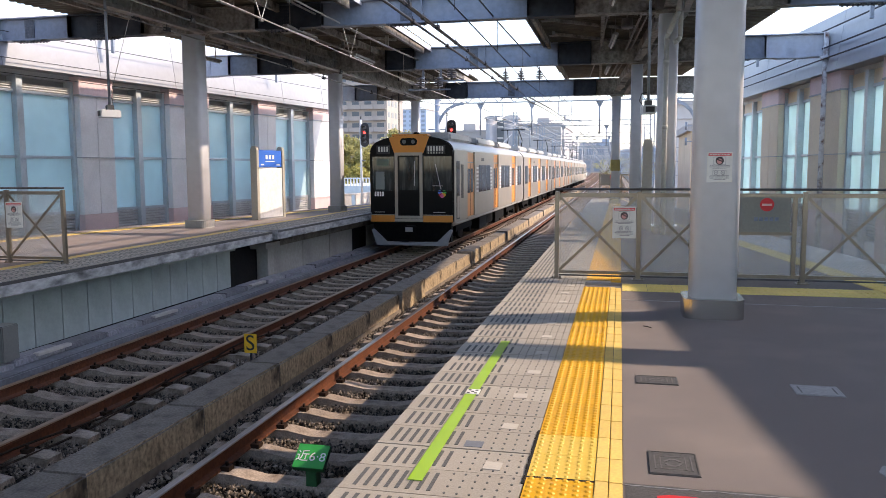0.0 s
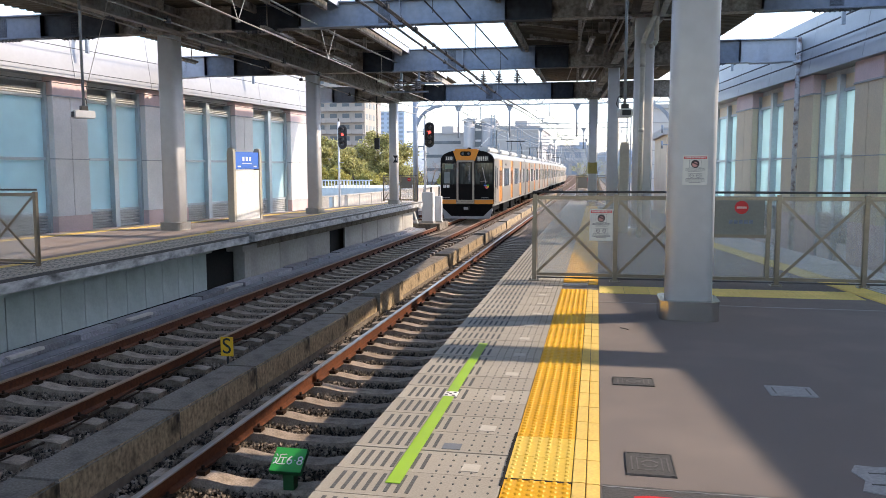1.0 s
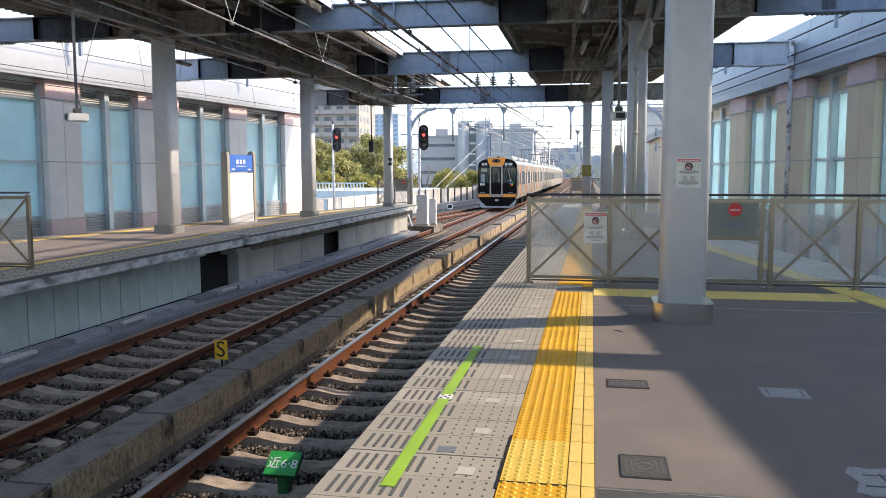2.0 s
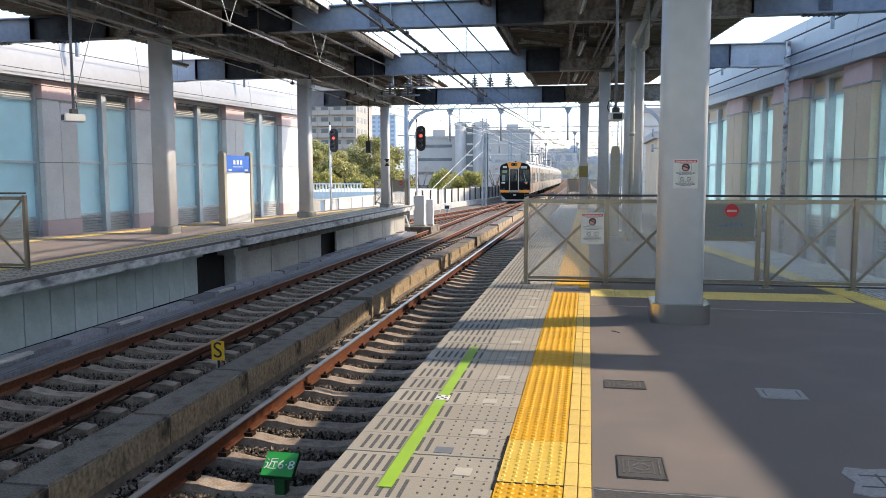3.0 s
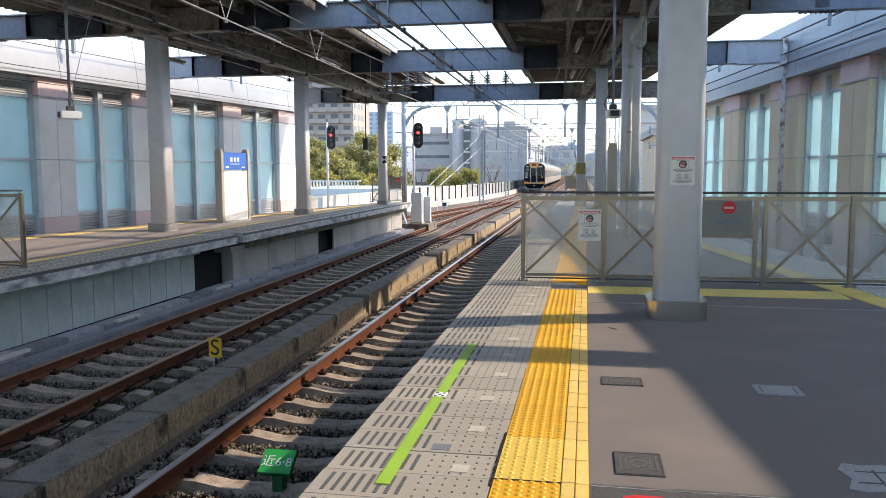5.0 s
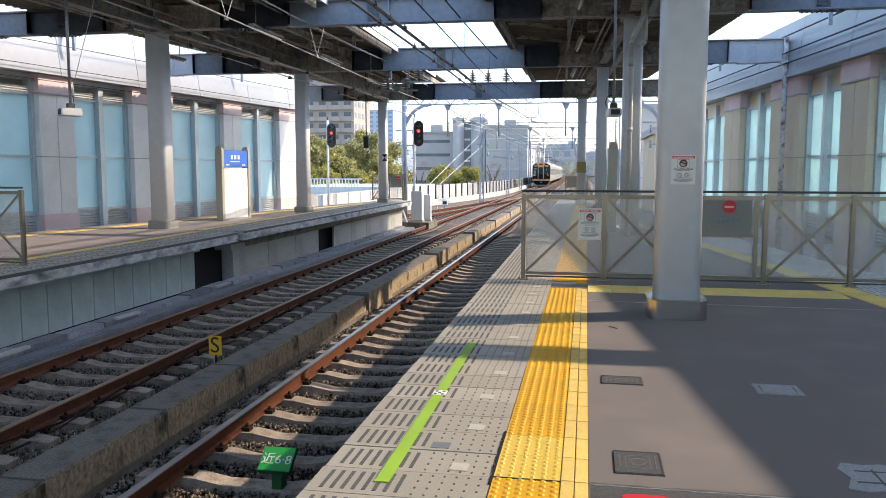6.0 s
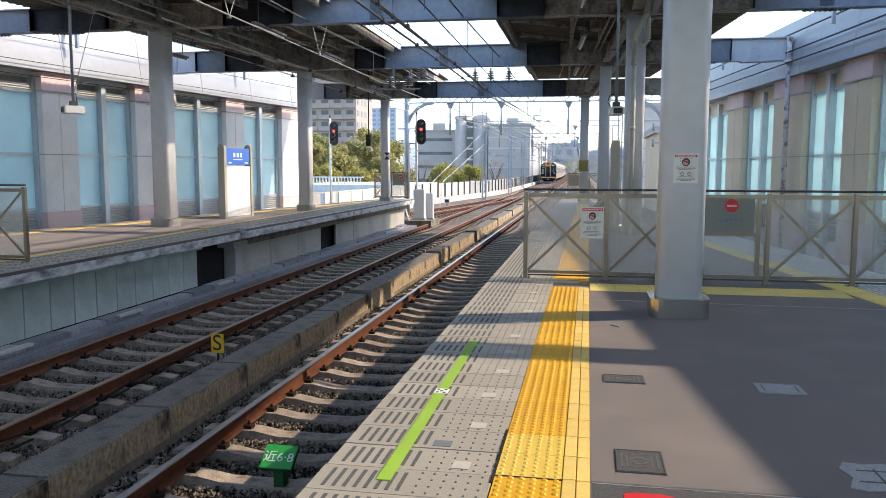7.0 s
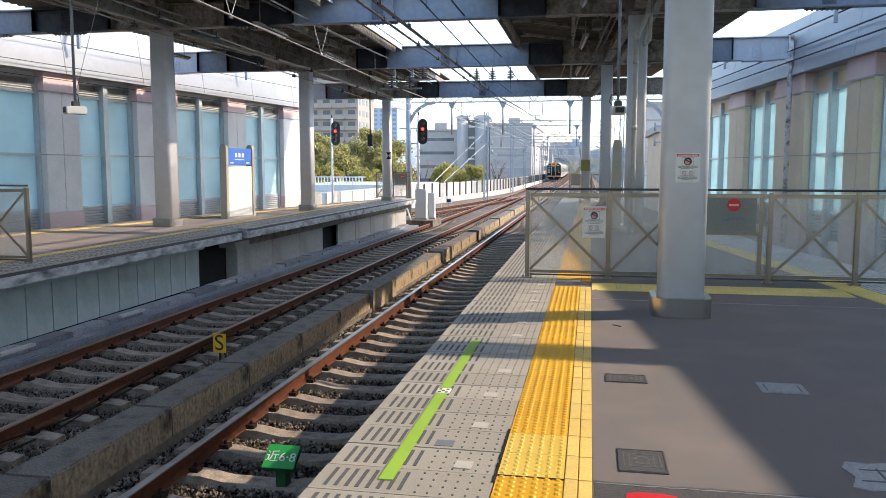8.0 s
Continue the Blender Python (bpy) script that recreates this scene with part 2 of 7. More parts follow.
# far things
M["bark"] = mat("bark", (0.10, 0.075, 0.05), 0.9, grain=12, vary=0.3, bump=0.5)
M["facade_white"] = mat("white_facade", (0.48, 0.46, 0.44), 0.8, coord="Object", grain=0.8, vary=0.05, bump=0, stain=0.2, stain_scale=0.15)
M["facade_brown"] = mat("grey_brown_facade", (0.335, 0.295, 0.26), 0.8, grain=0.8, vary=0.05, bump=0, stain=0.2, stain_scale=0.15)
M["facade_grey"] = mat("grey_facade", (0.34, 0.33, 0.32), 0.8, grain=0.8, vary=0.05, bump=0, stain=0.2, stain_scale=0.12)
M["facade_lilac"] = mat("pale_facade", (0.37, 0.355, 0.34), 0.8, grain=0.8, vary=0.05, bump=0, stain=0.15, stain_scale=0.12)
M["facade_blue"] = mat("blue_grey_facade", (0.34, 0.42, 0.52), 0.6, grain=0.5, vary=0.05, bump=0, stain=0.15, stain_scale=0.1)
M["far_glass"] = mat("far_window_glass", (0.075, 0.09, 0.105), 0.3, vary=0.1, bump=0, stain=0.3, stain_scale=0.3, stain_color=(0.22, 0.25, 0.28))


def leaf_material(name, a, b, see=0.4, spread=0.35, spec=0.5):
    m = mat(name, a, 0.6, spec=spec, grain=3, vary=0.25, bump=0, stain=0.9, stain_scale=0.35, stain_color=b)
    nt = m.node_tree
    g = nt.nodes.new("ShaderNodeNewGeometry")
    r = nt.nodes.new("ShaderNodeMapRange")
    r.inputs["To Min"].default_value, r.inputs["To Max"].default_value = 1 - spread, 1 + spread
    nt.links.new(g.outputs["Random Per Island"], r.inputs["Value"])
    h = nt.nodes.new("ShaderNodeHueSaturation")
    bsdf = nt.nodes["Principled BSDF"]
    link = bsdf.inputs["Base Color"].links[0]
    nt.links.new(link.from_socket, h.inputs["Color"])
    nt.links.new(r.outputs[0], h.inputs["Value"])
    nt.links.new(h.outputs[0], bsdf.inputs["Base Color"])
    if see > 0:
        tl = nt.nodes.new("ShaderNodeBsdfTranslucent")
        mix = nt.nodes.new("ShaderNodeMixShader")
        mix.inputs[0].default_value = see
        nt.links.new(h.outputs[0], tl.inputs["Color"])
        nt.links.new(bsdf.outputs[0], mix.inputs[1])
        nt.links.new(tl.outputs[0], mix.inputs[2])
        nt.links.new(mix.outputs[0], nt.nodes["Material Output"].inputs[0])
    return m


M["leaf"] = leaf_material("leaf_green", (0.35, 0.325, 0.125), (0.46, 0.41, 0.155), 0.5, 0.5)
M["leaf_yellow"] = leaf_material("leaf_yellow_green", (0.38, 0.345, 0.10), (0.46, 0.39, 0.10))
M["twig"] = leaf_material("bare_twigs", (0.26, 0.17, 0.13), (0.20, 0.14, 0.11), 0.0)


def pane_glass(name, tint, rough, mixin):
    """Frosted pane: lets daylight through, glossy skin."""
    m = bpy.data.materials.new(name)
    m.use_nodes = True
    nt = m.node_tree
    b = nt.nodes["Principled BSDF"]
    b.inputs["Base Color"].default_value = (*tint, 1)
    b.inputs["Roughness"].default_value = rough
    tl = nt.nodes.new("ShaderNodeBsdfTranslucent")
    tl.inputs["Color"].default_value = (*tint, 1)
    mix = nt.nodes.new("ShaderNodeMixShader")
    mix.inputs[0].default_value = mixin
    tc = nt.nodes.new("ShaderNodeTexCoord")
    n = nt.nodes.new("ShaderNodeTexNoise")
    n.inputs["Scale"].default_value = 0.9
    n.inputs["Detail"].default_value = 5
    nt.links.new(tc.outputs["Object"], n.inputs["Vector"])
    hs = nt.nodes.new("ShaderNodeHueSaturation")
    hs.inputs["Color"].default_value = (*tint, 1)
    r = nt.nodes.new("ShaderNodeMapRange")
    r.inputs["To Min"].default_value, r.inputs["To Max"].default_value = 0.78, 1.14
    nt.links.new(n.outputs["Fac"], r.inputs["Value"])
    nt.links.new(r.outputs[0], hs.inputs["Value"])
    nt.links.new(hs.outputs[0], b.inputs["Base Color"])
    nt.links.new(hs.outputs[0], tl.inputs["Color"])
    nt.links.new(b.outputs[0], mix.inputs[1])
    nt.links.new(tl.outputs[0], mix.inputs[2])
    nt.links.new(mix.outputs[0], nt.nodes["Material Output"].inputs[0])
    return m


M["frosted"] = pane_glass("frosted_aqua_glass", (0.70, 0.885, 0.91), 0.35, 0.43)


# ---------------------------------------------------------------- mesh helpers
def bm_box(bm, x0, x1, y0, y1, z0, z1, mi=0):
    vs = [bm.verts.new(p) for p in ((x0, y0, z0), (x1, y0, z0), (x1, y1, z0), (x0, y1, z0),
                                    (x0, y0, z1), (x1, y0, z1), (x1, y1, z1), (x0, y1, z1))]
    for q in ((3, 2, 1, 0), (4, 5, 6, 7), (0, 1, 5, 4), (1, 2, 6, 5), (2, 3, 7, 6), (3, 0, 4, 7)):
        f = bm.faces.new([vs[i] for i in q])
        f.material_index = mi
    return vs


def bm_bar(bm, a, b, w, h=None, mi=0, n=4):
    """A bar of n sides from a to b."""
    a, b = Vector(a), Vector(b)
    d = (b - a).normalized()
    side = d.cross(Vector((0, 0, 1)))
    if side.length < 1e-4:
        side = Vector((1, 0, 0))
    side.normalize()
    up = side.cross(d)
    h = h or w
    ring = []
    for p in (a, b):
        if n == 4:
            ring.append([bm.verts.new(p + side * sx * w / 2 + up * sz * h / 2) for sx, sz in ((-1, -1), (1, -1), (1, 1), (-1, 1))])
        else:
            ring.append([bm.verts.new(p + side * math.cos(2 * math.pi * i / n) * w / 2 + up * math.sin(2 * math.pi * i / n) * h / 2) for i in range(n)])
    k = len(ring[0])
    for i in range(k):
        f = bm.faces.new((ring[0][i], ring[0][(i + 1) % k], ring[1][(i + 1) % k], ring[1][i]))
        f.material_index = mi
        f.smooth = n > 4
    for r in (ring[0][::-1], ring[1]):
        f = bm.faces.new(r)
        f.material_index = mi


def bm_path(bm, pts, w, n=6, mi=0):
    for a, b in zip(pts, pts[1:]):
        bm_bar(bm, a, b, w, None, mi, n)


def bm_prism(bm, outline, y0, y1, axis="y", mi=0):
    """Extrude a closed outline of (u, v) along an axis."""
    def at(u, v, w):
        return {"y": (u, w, v), "x": (w, u, v), "z": (u, v, w)}[axis]
    r0 = [bm.verts.new(at(u, v, y0)) for u, v in outline]
    r1 = [bm.verts.new(at(u, v, y1)) for u, v in outline]
    k = len(outline)
    for i in range(k):
        bm.faces.new((r0[i], r0[(i + 1) % k], r1[(i + 1) % k], r1[i])).material_index = mi
    bm.faces.new(r0[::-1]).material_index = mi
    bm.faces.new(r1).material_index = mi


def mesh_of(name, bm, material, bevel=0.0):
    mats = material if isinstance(material, (list, tuple)) else [material]
    if bevel:
        bmesh.ops.bevel(bm, geom=bm.edges[:], offset=bevel, segments=2, affect="EDGES", clamp_overlap=True)
    bmesh.ops.recalc_face_normals(bm, faces=bm.faces[:])
    me = bpy.data.meshes.new(name)
    bm.to_mesh(me)
    bm.free()
    for m in mats:
        me.materials.append(M[m])
    return me


def part(name, bm, material, parent=None, label="", bevel=0.0):
    ob = new(name, mesh_of(name, bm, material, bevel))
    if parent is not None:
        ob.parent = parent
    if label:
        ob["label"] = label
    return ob


def boxes(name, parent, material, *spans, bevel=0.0, label=""):
    bm = bmesh.new()
    for s in spans:
        bm_box(bm, *s)
    return part(name, bm, material, parent, label, bevel)


def thing(name, label, category, m=None, group="", kind=""):
    ob = new(name)
    ob.empty_display_size = 0.2
    if m is not None:
        ob.matrix_basis = m
    return tagged(ob, label, category, group, kind)


def piece(name, me, parent, x, y, z, rz=0.0):
    ob = new(name, me)
    ob.parent = parent
    ob.location = (x, y, z)
    ob.rotation_euler = (0, 0, rz)
    return ob


def text_mesh(name, s, size, material, parent, m, label=""):
    cu = bpy.data.curves.new(name, "FONT")
    cu.body, cu.size, cu.extrude = s, size, 0.002
    cu.align_x, cu.align_y = "CENTER", "CENTER"
    tmp = bpy.data.objects.new(name + "_curve", cu)
    scene.collection.objects.link(tmp)
    me = bpy.data.meshes.new_from_object(tmp.evaluated_get(bpy.context.evaluated_depsgraph_get()))
    bpy.data.objects.remove(tmp)
    me.materials.clear()
    me.materials.append(M[material])
    ob = new(name, me)
    ob.parent = parent
    ob.matrix_basis = m
    if label:
        ob["label"] = label
    return ob


def disc(bm, x, y, z, r, axis="y", n=20, depth=0.01, mi=0):
    outline = [(math.cos(2 * math.pi * i / n) * r, math.sin(2 * math.pi * i / n) * r) for i in range(n)]
    if axis == "y":
        bm_prism(bm, [(x + u, z + v) for u, v in outline], y - depth, y, "y", mi)
    elif axis == "x":
        bm_prism(bm, [(y + u, z + v) for u, v in outline], x - depth, x, "x", mi)
    else:
        bm_prism(bm, [(x + u, y + v) for u, v in outline], z - depth, z, "z", mi)


# ---------------------------------------------------------------- the plan
RAIL_Z = -1.15            # rail head below the platform's surface
BED_Z = RAIL_Z - 0.29     # ballast
EDGE = -1.28              # near platform's edge
FAR_EDGE = -8.04          # far platform's edge
TRACK_R, TRACK_L = -2.90, -6.58
BACK0 = 4.54               # near platform's width at the gate
ROWS = (8.5, 18.3, 25.9, 33.0)   # portal frames


def bend(y):
    """The line drifts gently aside in the distance."""
    return 0.0 if y < 19 else -0.000038 * (y - 19) ** 2


def fall(y):
    """The line falls a little beyond the platforms."""
    return 0.0 if y < 19 else -0.000016 * (min(y, 200) - 19) ** 2


def sink(bm):
    """Lower a mesh onto the falling line."""
    for v in bm.verts:
        v.co.z += fall(v.co.y)


def left_wall_x(y):
    return -15.5 + 0.14 * (y - 23.1)


def right_wall_x(y):
    return 6.98 - 0.122 * (y - 19.05)


def far_back_x(y):
    return -12.75 + 0.175 * (y - 17.1)


def near_back_x(y):
    """Edge of the near platform's other side, converging with the first."""
    return BACK0 - 0.15 * (y - 9.0) if y < 20 else BACK0 - 1.65 - 0.085 * (y - 20)


# ---------------------------------------------------------------- large structure
def build_ground():
    bm = bmesh.new()
    bmesh.ops.create_grid(bm, x_segments=24, y_segments=24, size=3000)
    for v in bm.verts:
        v.co.z = -7.0
    g = part("ground", bm, "soil")
    tagged(g, "dusty ground of the town below the viaduct", "ground", kind="structure")
    bm = bmesh.new()
    bm_box(bm, -24, 16, -14, 40, -2.2, BED_Z - 0.03)
    ys = [40, 61, 81, 95, 130, 165, 200, 260, 320, 420, 520]
    lefts = [-13.7, -12.9, -10.4, -9.6, -9.9, -10.4, -11.2, -13, -15, -18, -24]
    for i in range(len(ys) - 1):
        a, b = ys[i], ys[i + 1]
        q = [(lefts[i], a), (3.5 + bend(a), a), (3.5 + bend(b), b), (lefts[i + 1], b)]
        bm_prism(bm, q, -2.9, BED_Z - 0.06, "z")
    sink(bm)
    tagged(part("viaduct_deck", bm, "deck_grime"), "grimy concrete viaduct deck under the tracks", "deck", kind="structure")


def build_near_platform():
    p = thing("platform_near", "grey asphalt island platform with tiled edge and yellow tactile strip", "platform", kind="structure")
    bm = bmesh.new()
    bm_prism(bm, [(0.04, -9), (near_back_x(-9) - 0.95, -9), (near_back_x(20) - 0.95, 20), (near_back_x(38.5) - 0.95, 38.5), (0.04, 38.5)], -0.3, 0.0, "z")
    part("surface", bm, "asphalt", p, "dark grey worn asphalt")
    bm = bmesh.new()
    bm_box(bm, EDGE, 0.04, -9, 38.5, -0.3, -0.012)
    part("bedding", bm, "joint", p)
    bm = bmesh.new()
    bm_box(bm, EDGE - 0.02, EDGE + 0.1, -9, 38.5, -0.32, -0.055)
    part("edge_beam", bm, "edge", p, "stained concrete edge", 0.01)
    bm = bmesh.new()
    for a, b in ((-9, 20), (20, 38.5)):
        bm_prism(bm, [(near_back_x(a) - 0.95, a), (near_back_x(a), a), (near_back_x(b), b), (near_back_x(b) - 0.95, b)], -0.3, 0.003, "z")
    part("back_edge", bm, "joint", p)
    boxes("support_wall", p, "kerb", (EDGE + 0.55, EDGE + 0.75, -9, 38.5, -2.0, -0.3))
    boxes("support_wall", p, "kerb", (1.0, 1.2, -9, 38.5, -2.0, -0.3))
    # expansion joint across the asphalt, with a dark patch before it
    boxes("dark_patch", p, "grate", (0.05, 3.2, 2.6, 3.70, -0.05, 0.003))
    rng = random.Random(11)
    def ragged(name, m, x0, x1, y, w, z, n, slope=0.0):
        up, lo = [], []
        for i in range(n + 1):
            x = x0 + (x1 - x0) * i / n
            yc = y + slope * (x - x0) + rng.uniform(-0.004, 0.004)
            lo.append((x, yc - w * rng.uniform(0.3, 0.9)))
            up.append((x, yc + w * rng.uniform(0.3, 0.9)))
        bm = bmesh.new()
        for i in range(n):
            bm_prism(bm, [lo[i], lo[i + 1], up[i + 1], up[i]], z - 0.03, z, "z")
        part(name, bm, m, p)
    ragged("joint_groove", "grate", 0.05, 3.2, 3.712, 0.022, 0.0042, 70)
    ragged("joint_line", "plate_pale", 0.05, 3.2, 3.700, 0.007, 0.0052, 90)
    ragged("floor_line", "plate_pale", 0.05, 3.15, 9.06, 0.014, 0.003, 40, -0.02)
    return p


def build_far_platform():
    p = thing("platform_far", "far island platform with stained concrete edge and green-grey panels below", "platform", kind="structure")
    ys = [-9, 0, 8, 17.45]
    bm = bmesh.new()
    y2 = [17.45, 22, 28, 36.0]
    for s in (ys, y2):
        for a, b in zip(s, s[1:]):
            xe = FAR_EDGE if s is ys else FAR_EDGE + 0.02
            bm_prism(bm, [(far_back_x(a), a), (xe - 0.95, a), (xe - 0.95, b), (far_back_x(b), b)], -0.25, 0.0, "z")
    part("surface", bm, "asphalt_far", p)
    bm = bmesh.new()
    bm_box(bm, FAR_EDGE - 0.95, FAR_EDGE, -9, 17.40, -0.22, 0.004)
    part("edge_slab", bm, "edge", p, "weathered concrete edge slab", 0.012)
    bm = bmesh.new()
    bm_box(bm, FAR_EDGE - 0.93, FAR_EDGE + 0.10, 17.46, 36.0, -0.2, 0.03)
    part("edge_slab", bm, "edge", p, "weathered concrete edge slab", 0.012)
    boxes("edge_nosing", p, "grate", (FAR_EDGE - 0.01, FAR_EDGE + 0.008, -9, 17.38, -0.055, -0.006), bevel=0.004)
    boxes("edge_nosing", p, "grate", (FAR_EDGE + 0.09, FAR_EDGE + 0.108, 17.48, 35.95, -0.03, 0.02), bevel=0.004)
    boxes("yellow_strip", p, "yellow_line", (FAR_EDGE - 1.12, FAR_EDGE - 0.93, -9, 17.4, -0.05, 0.010), (FAR_EDGE - 1.12, FAR_EDGE - 0.93, 17.46, 35.5, -0.05, 0.034))
    bm = bmesh.new()
    for a, b in zip(range(-9, 35, 2), range(-7, 37, 2)):
        bm_prism(bm, [(far_back_x(a) + 0.55, a), (far_back_x(a) + 0.85, a), (far_back_x(b) + 0.85, b), (far_back_x(b) + 0.55, b)], -0.05, 0.012, "z")
    part("yellow_strip", bm, "yellow_line", p)
    bm = bmesh.new()
    for i in range(148):
        y = -8.9 + i * 0.3
        if 17.05 < y < 17.5:
            continue
        z = 0.004 if y < 17.2 else 0.03
        for j in range(3):
            x = FAR_EDGE - 0.9 + j * 0.3
            bm_box(bm, x + 0.006, x + 0.29, y + 0.006, y + 0.294, z - 0.01, z + 0.006)
            for k in range(3):
                bm_box(bm, x + 0.05 + k * 0.08, x + 0.07 + k * 0.08, y + 0.05, y + 0.25, z + 0.002, z + 0.0085, 1)
    part("edge_tiles", bm, ["tile", "slot"], p)["kind"] = "stuff"
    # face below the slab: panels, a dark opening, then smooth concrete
    # near-black backing sheets carry the shade of the hollow in their colour
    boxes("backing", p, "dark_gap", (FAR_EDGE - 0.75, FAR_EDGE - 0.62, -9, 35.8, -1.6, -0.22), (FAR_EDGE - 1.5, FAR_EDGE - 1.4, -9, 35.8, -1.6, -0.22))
    bm = bmesh.new()
    bm_box(bm, -0.02, 0.02, 0.010, 0.600, -1.15, -0.22)
    me = mesh_of("panel", bm, "panel_green", 0.004)
    for i in range(42):
        y = -8.3 + i * 0.61
        if y + 0.61 < 16.6:
            piece("panel", me, p, FAR_EDGE - 0.45, y, 0.0)
    boxes("panel_cap", p, "panel_green", (FAR_EDGE - 0.44, FAR_EDGE - 0.40, -9, 16.3, -0.345, -0.215), bevel=0.004)
    boxes("pier", p, "concrete", (FAR_EDGE - 0.6, FAR_EDGE - 0.30, 17.75, 18.1, -1.4, -0.40), (FAR_EDGE - 0.7, FAR_EDGE - 0.20, 17.45, 18.25, -0.44, -0.30), bevel=0.01)
    bm = bmesh.new()
    bm_box(bm, -0.03, 0.03, 0.01, 2.03, -1.3, -0.28)
    me = mesh_of("wall_panel", bm, "concrete", 0.004)
    for i in range(8):
        y = 18.1 + i * 2.05 + (1.55 if i > 2 else 0)
        if y < 34.5:
            piece("wall_panel", me, p, FAR_EDGE - 0.42, y, 0.0)
    boxes("service_beam", p, "kerb", (FAR_EDGE - 0.5, FAR_EDGE - 0.2, 18.26, 36.0, -0.42, -0.20), bevel=0.01)
    boxes("end_wall", p, "concrete", (-9.6, FAR_EDGE - 0.4, 35.7, 35.95, -1.5, -0.2))
    boxes("ledge", p, "wet", (FAR_EDGE - 0.5, FAR_EDGE + 0.22, -9, 36, -1.6, -1.22), bevel=0.02)
    bm = bmesh.new()
    bm_box(bm, -0.15, 0.15, 0.008, 0.992, -0.10, 0.0)
    lid = mesh_of("duct_lid", bm, "duct", 0.012)
    for i in range(44):
        piece("duct_lid", lid, p, FAR_EDGE - 0.17 + random.uniform(-0.025, 0.025), -8.9 + i, -1.13 + random.uniform(-0.018, 0.018), random.uniform(-0.02, 0.02))
    bm = bmesh.new()
    bm_box(bm, -0.05, 0.05, 0.0, 0.7, -0.02, 0.025)
    shard = mesh_of("loose_slat", bm, "parapet_white", 0.006)
    for y in (7.1, 9.5, 12.4, 16.2):
        piece("loose_slat", shard, p, FAR_EDGE - 0.02, y, -1.125, random.uniform(-0.05, 0.05))
    return p


